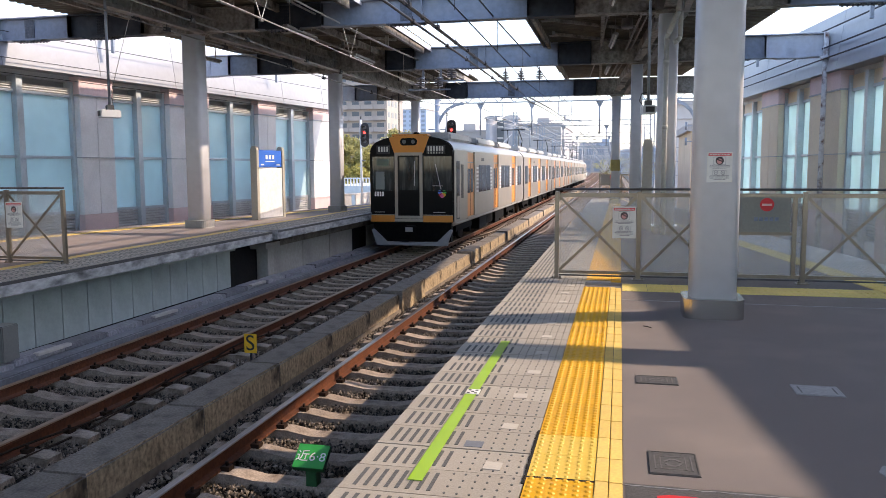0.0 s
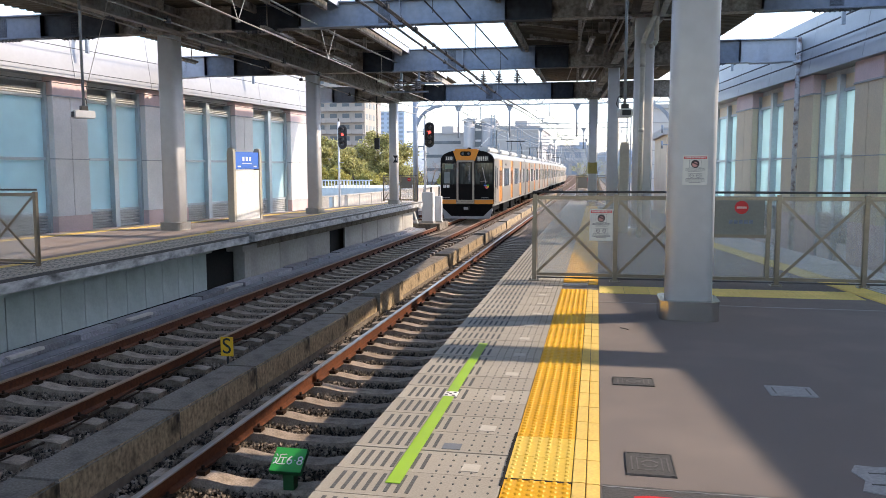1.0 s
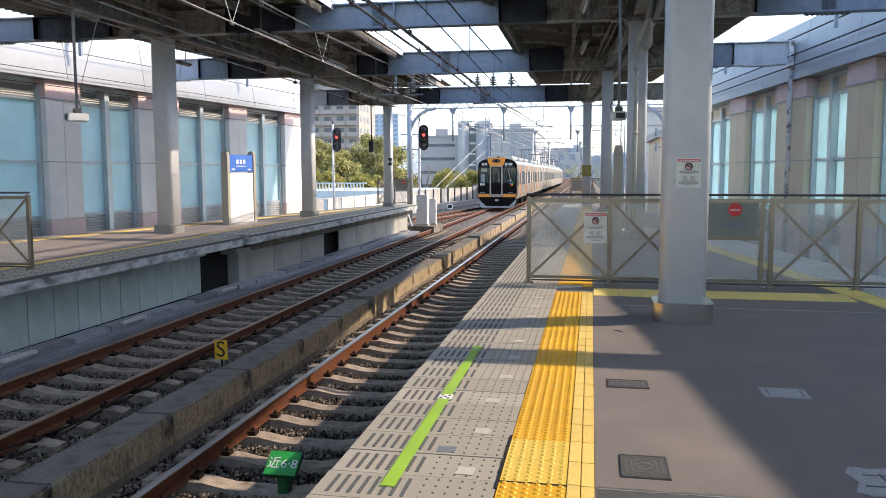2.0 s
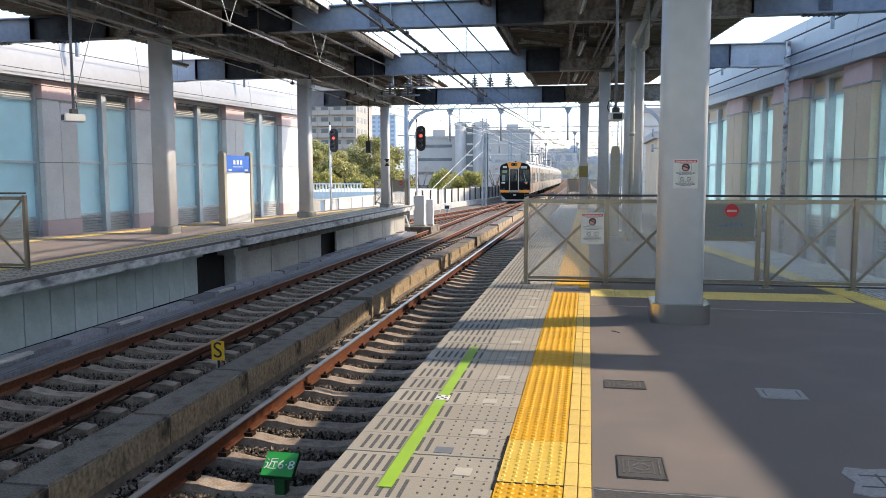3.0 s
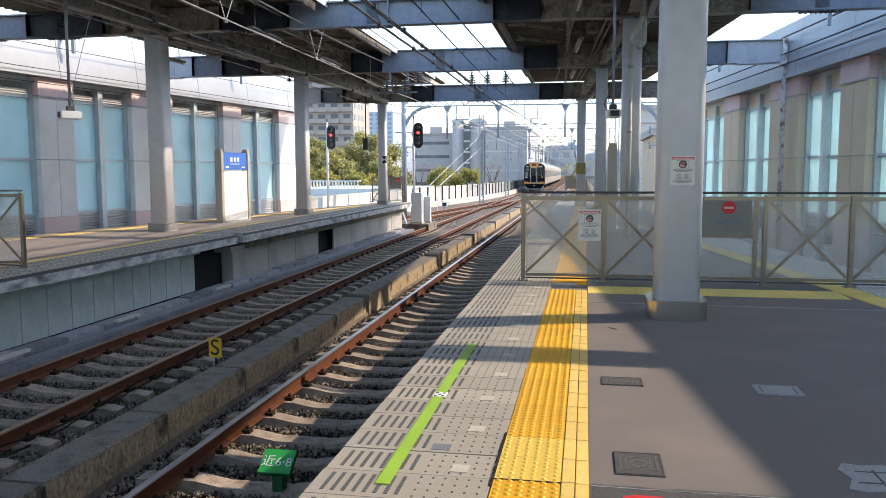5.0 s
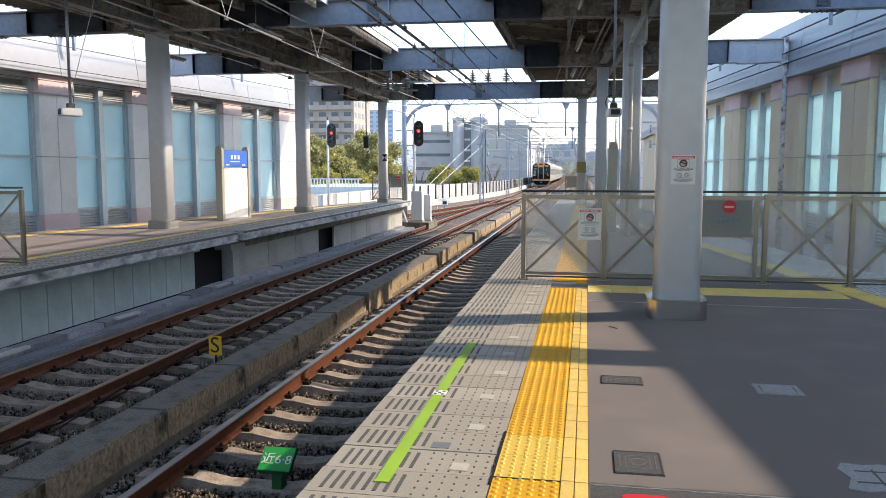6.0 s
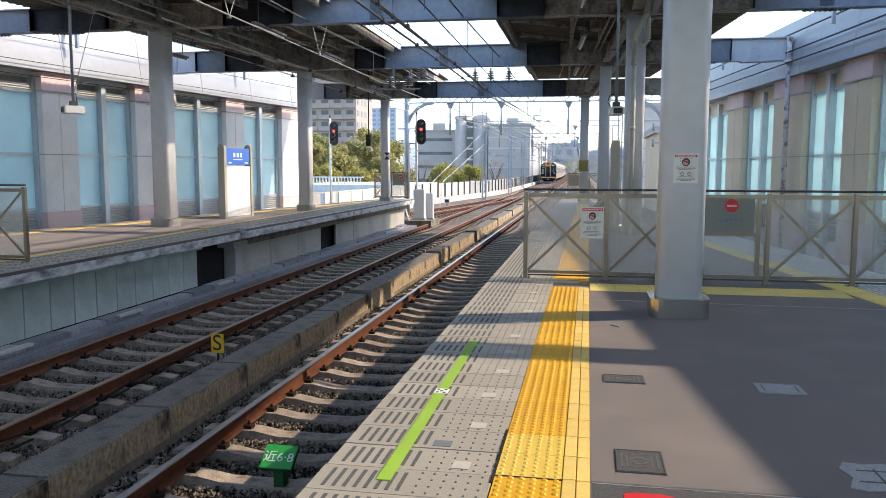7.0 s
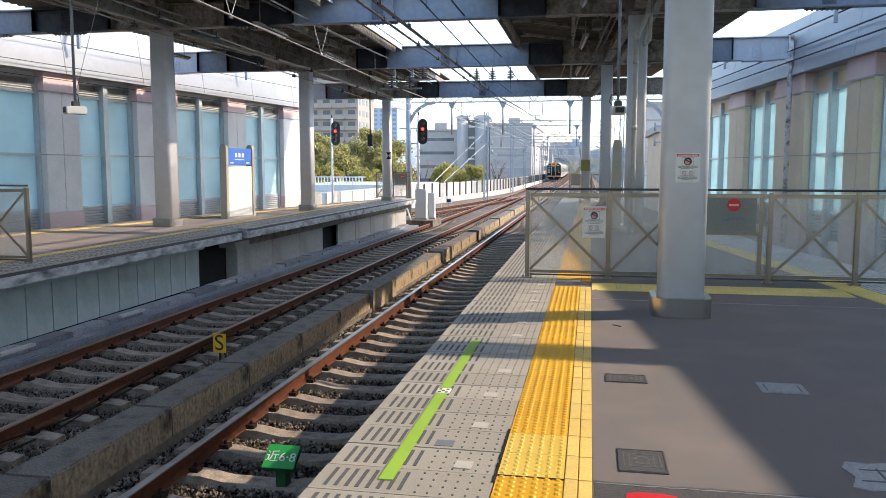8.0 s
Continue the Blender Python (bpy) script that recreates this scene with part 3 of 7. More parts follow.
def wall_side(name, label, xf, s, pilasters, windows, y0, y1, warm):
    """A station side wall of pilasters, frosted windows, louvres and a white fascia, s: +1 when its face looks to +x."""
    w = thing(name, label, "wall", kind="structure")
    ang = math.atan2(-(xf(y1) - xf(y0)), y1 - y0)
    ln = math.hypot(xf(y1) - xf(y0), y1 - y0)
    w.matrix_basis = Matrix.Translation((xf(y0), y0, 0)) @ Matrix.Rotation(ang, 4, "Z")
    k = ln / (y1 - y0)
    Z0, Z1, Z2 = -2.2, 4.25, 5.92
    def span(a, b):
        return tuple(sorted((a * s, b * s)))
    def bx(nm, m, d0, d1, a, b, z0, z1, lab="", bevel=0.0):
        q = span(d0, d1)
        return boxes(nm, w, m, (q[0], q[1], (a - y0) * k, (b - y0) * k, z0, z1), bevel=bevel, label=lab)
    bx("plinth", "wall_grey", -0.45, -0.12, y0, y1, Z0, -0.55)
    bx("lintel", "louver", -0.45, -0.22, y0, y1, 4.05, Z1)
    # fascia of separate sheets, leaning back a little
    for i in range(int((y1 - y0) / 3.4) + 1):
        a, b = y0 + i * 3.4, min(y0 + i * 3.4 + 3.385, y1)
        if b - a < 0.2:
            continue
        bm = bmesh.new()
        o = [(0.30 * s, Z1 - 0.02), (0.06 * s, Z2), (-0.35 * s, Z2), (-0.35 * s, Z1 - 0.02)]
        bm_prism(bm, o if s > 0 else o[::-1], (a - y0) * k, (b - y0) * k, "y")
        part("fascia_sheet", bm, "band", w, "", 0.004)
    for a, b in pilasters:
        mid = (a + b) / 2
        for q0, q1 in ((a, mid - 0.006), (mid + 0.006, b)):
            bx("pilaster", warm, -0.45, 0.12, q0, q1, 0.13, 3.66, bevel=0.008)
        bx("pilaster_seam", "louvre_shade", -0.4, 0.105, mid - 0.008, mid + 0.008, 0.13, 3.66)
        bx("pilaster_foot", "pink", -0.45, 0.14, a - 0.02, b + 0.02, -1.4, 0.125, bevel=0.008)
        bx("pilaster_head", "pink", -0.45, 0.14, a - 0.02, b + 0.02, 3.69, Z1 - 0.03, bevel=0.008)
        bx("string_course", "band", -0.4, 0.155, a - 0.02, b + 0.02, 3.655, 3.70)
        bx("string_course", "band", -0.4, 0.145, a - 0.01, b + 0.01, 1.82, 1.845)
    for a, b in windows:
        mid = (a + b) / 2
        win = thing("window", "", "", kind="")
        win.parent = w
        for q0, q1 in ((a, mid), (mid, b)):
            pa, pb = q0 + 0.10, q1 - 0.10
            for z0, z1 in ((0.25, 1.80), (1.88, 3.60)):
                bm = bmesh.new()
                g = span(-0.24, -0.22)
                bm_box(bm, g[0], g[1], (pa - y0) * k, (pb - y0) * k, z0, z1)
                part("pane", bm, "frosted", win)
            bm = bmesh.new()
            g = span(-0.30, -0.14)
            for z0, z1 in ((1.80, 1.88), (0.17, 0.25), (3.60, 3.68)):
                bm_box(bm, g[0], g[1] - 0.002, (q0 + 0.09 - y0) * k, (q1 - 0.09 - y0) * k, z0, z1)
            part("transom", bm, "alu", win)
            bm = bmesh.new()
            for j in range(7):
                g = span(-0.30, -0.17)
                z = -0.42 + j * 0.085
                bm_box(bm, g[0], g[1], (pa - y0) * k, (pb - y0) * k, z, z + 0.058)
            if s > 0:
                for j in range(3):
                    z = 3.71 + j * 0.065
                    bm_box(bm, g[0], g[1], (pa - y0) * k, (pb - y0) * k, z, z + 0.035)
            part("louvre", bm, "louver", win)
            h = span(-0.44, -0.36)
            boxes("louvre_back", win, "louvre_shade", (h[0], h[1], (pa - 0.1 - y0) * k, (pb + 0.1 - y0) * k, -0.55, 0.17))
            boxes("louvre_back", win, "louvre_shade", (h[0], h[1], (pa - 0.1 - y0) * k, (pb + 0.1 - y0) * k, 3.66, 4.05))
            if s < 0:
                bm = bmesh.new()
                bm_box(bm, g[0], g[1], (pa - y0) * k, (pb - y0) * k, 3.69, 4.06)
                part("head_panel", bm, "wall_beige", win)
        bm = bmesh.new()
        for c, hw in ((a + 0.05, 0.05), (mid, 0.10), (b - 0.05, 0.05)):
            g = span(-0.36, -0.02 if hw > 0.07 else -0.08)
            bm_box(bm, g[0], g[1], (c - hw - y0) * k, (c + hw - y0) * k, -1.3, 4.06)
        part("mullion", bm, "alu", win)
    return w


def build_walls():
    pl = [(10.2, 11.6), (15.6, 17.0), (20.88, 22.2), (24.82, 26.94), (30.13, 31.4), (34.5, 36.06)]
    wl = [(11.6, 15.6), (17.0, 20.88), (22.2, 24.82), (26.94, 30.13), (31.4, 34.5)]
    pl = [(-8.0, -6.6), (-2.2, -0.8), (4.2, 5.6)] + pl
    wl = [(-6.6, -2.2), (-0.8, 4.2), (5.6, 10.2)] + wl
    wall_side("wall_west", "station side wall of grey and pink cladding with frosted aqua windows", left_wall_x, 1, pl, wl, -9.0, 36.06, "wall_grey")
    pr = [(10.0, 11.4), (15.6, 17.0), (20.8, 22.3), (25.0, 27.4), (30.5, 32.4)]
    wr = [(11.4, 15.6), (17.0, 20.8), (22.3, 25.0), (27.4, 30.5), (32.4, 36.0)]
    pr = [(-6.0, -4.6), (-0.4, 1.0), (5.0, 6.4)] + pr
    wr = [(-4.6, -0.4), (1.0, 5.0), (6.4, 10.0)] + wr
    wall_side("wall_east", "station side wall of beige and pink cladding with frosted aqua windows", right_wall_x, -1, pr, wr, -9.0, 36.3, "wall_beige")
    # unseen plain wall added behind the viewer, kept low to let skylight in
    b = boxes("wall_south", None, "wall_grey", (-21, 12, -9.6, -9.1, -2.2, 1.4))
    tagged(b, "plain grey low wall, unseen, added to close the platforms behind the viewer", "wall", kind="structure")


# ---------------------------------------------------------------- roof
def i_beam(name, x0, x1, y, z0, z1, sections):
    """A plate girder across the tracks with flanges, stiffeners and bolted splices. sections: (from, to, paint)."""
    g = thing(name, "riveted blue-grey steel plate girder spanning the tracks under the roof", "girder", group="roof girders")
    g.location = (0, y, 0)
    for a, b, paint in sections:
        bm = bmesh.new()
        o = [(-0.15, z0), (0.15, z0), (0.15, z0 + 0.03), (0.012, z0 + 0.03), (0.012, z1 - 0.03), (0.15, z1 - 0.03),
             (0.15, z1), (-0.15, z1), (-0.15, z1 - 0.03), (-0.012, z1 - 0.03), (-0.012, z0 + 0.03), (-0.15, z0 + 0.03)]
        bm_prism(bm, o, a, b, "x")
        part("girder_section", bm, paint, g)
    for a, b, paint in sections:
        n = max(1, int((b - a) / 2.0))
        for i in range(n + 1):
            x = a + (b - a) * i / n
            bm = bmesh.new()
            bm_box(bm, x - 0.01, x + 0.01, -0.14, 0.14, z0 + 0.03, z1 - 0.03)
            part("stiffener", bm, paint, g)
    for a, b, paint in sections:
        x = a + (b - a) * 0.42
        if b - a < 1.5:
            continue
        bm = bmesh.new()
        bm_box(bm, x - 0.14, x + 0.14, -0.035, -0.013, z0 + 0.06, z1 - 0.06)
        bm_box(bm, x - 0.45, x + 0.45, -0.16, 0.16, z0 - 0.022, z0 - 0.002)
        for r in range(6):
            z = z0 + 0.11 + r * (z1 - z0 - 0.22) / 5
            for dx in (-0.09, -0.035, 0.035, 0.09):
                bm_box(bm, x + dx - 0.018, x + dx + 0.018, -0.058, -0.034, z - 0.018, z + 0.018)
        for i in range(9):
            for yy in (-0.11, 0.11):
                xx = x - 0.4 + i * 0.1
                bm_box(bm, xx - 0.016, xx + 0.016, yy - 0.016, yy + 0.016, z0 - 0.045, z0 - 0.02)
        part("splice_plate", bm, "gutter" if paint == "beam_old" else "beam_splice" if paint == "beam" else paint, g)
    return g


def rounded(w, d, r, n=4):
    out = []
    for cx, cy, a0 in ((w / 2 - r, d / 2 - r, 0), (-w / 2 + r, d / 2 - r, 90), (-w / 2 + r, -d / 2 + r, 180), (w / 2 - r, -d / 2 + r, 270)):
        for i in range(n + 1):
            a = radians(a0 + 90 * i / n)
            out.append((cx + r * math.cos(a), cy + r * math.sin(a)))
    return out


def column(x, y, top, w, skirt, label, group):
    c = thing("column", label, "column", pose(x, y, 0), group=group)
    bm = bmesh.new()
    bm_prism(bm, rounded(w, w, w * 0.2), 0.0, top, "z")
    for f in bm.faces:
        f.smooth = abs(f.normal.z) < 0.5
    part("shaft", bm, "column", c)
    bm = bmesh.new()
    sk = w * 1.32
    bm_prism(bm, rounded(sk, sk, sk * 0.22), 0.0, 0.185, "z")
    part("base_skirt", bm, skirt, c, "brushed steel skirt" if skirt == "skirt" else "pale concrete foot")
    bm = bmesh.new()
    bm_prism(bm, rounded(sk * 1.012, sk * 1.012, sk * 0.22), 0.175, 0.195, "z")
    part("skirt_lip", bm, skirt, c)
    bm = bmesh.new()
    bm_box(bm, -w * 0.7, w * 0.7, -w * 0.7, w * 0.7, top - 0.03, top)
    part("cap_plate", bm, "beam_old", c)
    return c


def corrugated(bm, y0, y1, xl, xr, z, period=0.22, amp=0.028, thick=0.004):
    n = int((y1 - y0) / period * 4)
    prev = None
    for i in range(n + 1):
        y = y0 + (y1 - y0) * i / n
        dz = amp * (1, 1, -1, -1)[i % 4]
        a = [bm.verts.new((xl(y), y, z + dz)), bm.verts.new((xr(y), y, z + dz)),
             bm.verts.new((xr(y), y, z + dz + thick)), bm.verts.new((xl(y), y, z + dz + thick))]
        if prev:
            for j in range(4):
                bm.faces.new((prev[j], prev[(j + 1) % 4], a[(j + 1) % 4], a[j]))
        prev = a


def build_roof():
    old, blue, pale = "beam_old", "beam", "beam_pale"
    navy = "navy"
    # girder ends in the sun are painted pale, stretches out of it navy
    i_beam("roof_girder", -16.2, 8.4, ROWS[0], 4.85, 5.42, [(-16.2, -13.2, pale), (-13.2, -11.6, navy), (-11.6, -7.4, old), (-7.4, -6.4, navy), (-6.4, -2.2, blue), (-2.2, -1.1, navy), (-1.1, 3.6, old), (3.6, 8.4, blue)])
    i_beam("roof_girder", -16.0, 6.9, ROWS[1], 4.84, 5.42, [(-16.0, -13.9, blue), (-13.9, -11.8, navy), (-11.8, -8.7, old), (-8.7, -7.0, navy), (-7.0, -2.1, blue), (-2.1, -1.05, navy), (-1.05, 3.4, old), (3.4, 6.9, blue)])
    i_beam("roof_girder", -14.9, 5.93, ROWS[2], 4.72, 5.42, [(-14.9, -13.4, pale), (-13.4, -12.3, blue), (-12.3, -11.0, navy), (-11.0, -7.7, old), (-7.7, -6.7, navy), (-6.7, -2.0, blue), (-2.0, -0.95, navy), (-0.95, 2.7, old), (2.7, 4.2, blue), (4.2, 5.93, pale)])
    i_beam("roof_girder", -12.4, 3.9, ROWS[3], 4.36, 5.02, [(-12.4, -11.2, pale), (-11.2, -10.2, blue), (-10.2, -7.2, old), (-7.2, -6.3, navy), (-6.3, -1.9, blue), (-1.9, -1.0, navy), (-1.0, 3.9, old)])
    # canopies left and right of the open slot over the tracks
    def left_in(y):
        return -6.1 - 0.015 * (y - 20)
    def left_out(y):
        return -13.45 + 0.13 * (y - 23)
    def right_in(y):
        return -2.44
    def right_out(y):
        return 3.95 - 0.10 * (y - 21.8)
    for nm, a, b, lab in (("canopy_west", left_out, left_in, "dark corrugated metal canopy over the far platform"),
                          ("canopy_east", right_in, right_out, "dark corrugated metal canopy over the near platform")):
        t = thing(nm, lab, "canopy", kind="structure")
        bm = bmesh.new()
        # the unseen stretch behind the viewer is added to hold back skylight
        corrugated(bm, -9.0, 26.1, a, b, 5.50)
        corrugated(bm, 26.1, 36.0, a, b, 5.42)
        part("roof_sheet", bm, "deck", t)
        # longitudinal purlins
        for f in (0.25, 0.5, 0.75, 0.97) if nm == "canopy_west" else (0.03, 0.3, 0.55, 0.8):
            bm = bmesh.new()
            for y0, y1, z in ((-8.8, 8.3, 5.30), (8.7, 18.1, 5.30), (18.5, 25.7, 5.30), (26.1, 35.8, 5.22)):
                xa, xb = a(y0) + (b(y0) - a(y0)) * f, a(y1) + (b(y1) - a(y1)) * f
                bm_bar(bm, (xa, y0, z), (xb, y1, z), 0.09, 0.18)
            part("purlin", bm, "beam_old", t)
        # light fascia strip along the slot
        if nm == "canopy_west":
            bm = bmesh.new()
            bm_bar(bm, (left_in(2) + 0.03, 2, 5.42), (left_in(33) + 0.03, 33, 5.36), 0.03, 0.16)
            part("edge_flashing", bm, "beam_pale", t)
        else:
            bm = bmesh.new()
            bm_bar(bm, (right_in(0) - 0.02, 2, 5.42), (right_in(0) - 0.02, 33, 5.36), 0.03, 0.16)
            part("edge_flashing", bm, "beam_old", t)
    # girders along the column rows, with gutter
    def longit(name, pts, zt, label):
        g = thing(name, label, "girder", group="long girders")
        for (xa, ya, za), (xb, yb, zb) in zip(pts, pts[1:]):
            bm = bmesh.new()
            sweep(bm, [(-0.12, 0.045), (0.12, 0.045), (0.12, 0.075), (0.015, 0.075), (0.015, 0.49), (-0.015, 0.49), (-0.015, 0.075), (-0.12, 0.075)],
                  [(xa, ya + 0.17, za), (xb, yb - 0.17, zb)])
            part("girder_section", bm, "beam_old", g)
            for u in (0.22, 0.72):
                x, y, z = xa + (xb - xa) * u, ya + (yb - ya) * u, za + (zb - za) * u
                bm = bmesh.new()
                bm_box(bm, x - 0.13, x + 0.13, y - 0.5, y + 0.5, z + 0.018, z + 0.042)
                bm_box(bm, x + 0.016, x + 0.036, y - 0.3, y + 0.3, z + 0.1, z + 0.46)
                bm_box(bm, x - 0.036, x - 0.016, y - 0.3, y + 0.3, z + 0.1, z + 0.46)
                for k in range(10):
                    for dx in (-0.09, 0.09):
                        bm_box(bm, x + dx - 0.016, x + dx + 0.016, y - 0.45 + k * 0.1 - 0.016, y - 0.45 + k * 0.1 + 0.016, z - 0.006, z + 0.018)
                for k in range(4):
                    for r in range(4):
                        for s in (-1, 1):
                            bm_box(bm, x + s * 0.046 - 0.01, x + s * 0.046 + 0.01, y - 0.2 + k * 0.13 - 0.016, y - 0.2 + k * 0.13 + 0.016, z + 0.15 + r * 0.085 - 0.016, z + 0.15 + r * 0.085 + 0.016)
                part("splice_plate", bm, "gutter", g)
            bm = bmesh.new()
            bm_bar(bm, (xa + 0.34, ya + 0.2, za - 0.02), (xb + 0.34, yb - 0.2, zb - 0.02), 0.12, 0.07)
            part("gutter", bm, "gutter", g)
    longit("long_girder", [(-10.9, 2.0, 4.85), (-10.9, 8.5, 4.85), (-10.44, 18.3, 4.84), (-9.52, 25.9, 4.72), (-8.6, 33.0, 4.40)], 4.85, "dirty steel girder with gutter along the far columns")
    longit("long_girder", [(0.95, 2.0, 4.85), (0.95, 8.5, 4.85), (0.97, 18.3, 4.84), (0.46, 25.9, 4.72), (-0.2, 33.0, 4.40)], 4.85, "dirty rusty steel girder along the near columns")


def build_columns():
    lab = "pale grey painted square steel column with rounded corners"
    column(0.925, 8.32, 4.83, 0.44, "skirt", lab + " and notice", "columns of the near platform")
    column(0.97, 18.3, 4.81, 0.42, "skirt", lab, "columns of the near platform")
    column(0.46, 25.9, 4.69, 0.36, "skirt", lab, "columns of the near platform")
    column(-0.2, 33.0, 4.33, 0.36, "skirt", lab + " and yellow band", "columns of the near platform")
    column(-10.44, 18.3, 4.81, 0.46, "concrete", lab, "columns of the far platform")
    column(-9.52, 25.9, 4.69, 0.42, "concrete", lab, "columns of the far platform")
    column(-8.6, 33.2, 4.33, 0.36, "concrete", lab, "columns of the far platform")
    column(-10.9, 8.5, 4.82, 0.46, "concrete", lab, "columns of the far platform")
    b = boxes("yellow_band", None, "yellow_faded", (-0.39, -0.01, 32.81, 33.19, 1.32, 1.78), bevel=0.01)
    tagged(b, "yellow warning wrap round a grey column", "wrap")


# ---------------------------------------------------------------- tracks
def rail_outline():
    h = 0.165
    return [(-0.065, -h), (0.065, -h), (0.06, -h + 0.018), (0.012, -h + 0.035), (0.010, -0.045), (0.034, -0.032),
            (0.034, -0.004), (-0.034, -0.004), (-0.034, -0.032), (-0.010, -0.045), (-0.012, -h + 0.035), (-0.06, -h + 0.018)]


def sweep(bm, outline, line, mi=0):
    """Sweep an (across, up) outline along a line of (x, y, z)."""
    rings = []
    for i, p in enumerate(line):
        a, b = Vector(line[max(0, i - 1)]), Vector(line[min(len(line) - 1, i + 1)])
        d = (b - a).normalized()
        side = d.cross(Vector((0, 0, 1))).normalized()
        rings.append([bm.verts.new(Vector(p) + side * u + Vector((0, 0, v))) for u, v in outline])
    k = len(outline)
    for r0, r1 in zip(rings, rings[1:]):
        for i in range(k):
            bm.faces.new((r0[i], r0[(i + 1) % k], r1[(i + 1) % k], r1[i])).material_index = mi
    bm.faces.new(rings[0][::-1])
    bm.faces.new(rings[-1])


def track(name, centre, y0, y1, label, near, head="rail_head"):
    """Rails on concrete sleepers. centre: y -> x; near: the stretch whose sleepers are single pieces."""
    t = thing(name, label, "railway track", kind="structure")
    ys = [y0]
    while ys[-1] < y1:
        ys.append(min(y1, ys[-1] + (2.5 if ys[-1] > 30 else 8)))
    for s in (-0.752, 0.752):
        bm = bmesh.new()
        sweep(bm, rail_outline(), [(centre(y) + s, y, RAIL_Z + fall(y)) for y in ys])
        r = part("rail", bm, "rust", t, "rust-brown steel rail")
        bm = bmesh.new()
        sweep(bm, [(-0.036, -0.016), (0.036, -0.016), (0.034, -0.003), (0.028, 0.0), (-0.028, 0.0), (-0.034, -0.003)], [(centre(y) + s, y, RAIL_Z + fall(y)) for y in ys])
        part("running_face", bm, head, r, "polished rail head")
    # sleeper: ends high under the rails, waist lower
    prof = [(-1.15, -0.20), (-1.15, -0.05), (-0.98, -0.03), (-0.56, -0.03), (-0.30, -0.075), (0.30, -0.075), (0.56, -0.03), (0.98, -0.03), (1.15, -0.05), (1.15, -0.20)]
    def slp(bm, y, c, rz=0.0):
        lo = [(u, v) for u, v in prof]
        r0, r1, rt = [], [], []
        for w, lst, in ((-0.13, r0), (0.13, r1)):
            for u, v in lo:
                ww = w if v < -0.15 else w * 0.8
                lst.append(bm.verts.new((c + u, y + ww, v)))
        k = len(lo)
        for i in range(k):
            bm.faces.new((r0[i], r0[(i + 1) % k], r1[(i + 1) % k], r1[i]))
        bm.faces.new(r0[::-1])
        bm.faces.new(r1)
    bm = bmesh.new()
    slp(bm, 0, 0)
    me = mesh_of("sleeper", bm, "sleeper")
    def clip_shape(bm, c, y):
        for s in (-0.752, 0.752):
            for e in (-0.1, 0.1):
                bm_box(bm, c + s + e - 0.045, c + s + e + 0.045, y - 0.05, y + 0.05, -0.03, 0.012)
                bm_bar(bm, (c + s + e, y, 0.0), (c + s + e, y, 0.05), 0.034, None, 0, 6)
    bm = bmesh.new()
    clip_shape(bm, 0, 0)
    mc = mesh_of("rail_clip", bm, "rust_dark")
    far = bmesh.new()
    farc = bmesh.new()
    n = int((y1 - y0) / 0.62)
    base = RAIL_Z - 0.135
    for i in range(n):
        y = y0 + 0.3 + i * 0.62
        if near[0] <= y <= near[1]:
            piece("sleeper", me, t, centre(y), y + random.uniform(-0.015, 0.015), base + fall(y), random.uniform(-0.008, 0.008))
            piece("rail_clip", mc, t, centre(y), y, base + fall(y))
        elif y < 190:
            slp(far, y, centre(y))
            if y < 70:
                clip_shape(farc, centre(y), y)
    for b, nm, m in ((far, "sleepers_beyond", "sleeper"), (farc, "clips_beyond", "rust_dark")):
        if len(b.verts):
            for v in b.verts:
                v.co.z += base + fall(v.co.y)
            ob = part(nm, b, m, t)
            ob["kind"] = "stuff"
        else:
            b.free()
    return t


def track3_x(y):
    """The far platform's other track, which joins the left one beyond the platforms."""
    if y < 30:
        return far_back_x(y) - 1.65
    a, b = far_back_x(30) - 1.65, TRACK_L
    u = min(1.0, (y - 30) / 52)
    s = 0.175 * 52
    return (1 - u) ** 2 * (1 + 2 * u) * a + u * (1 - u) ** 2 * s + u * u * (3 - 2 * u) * b


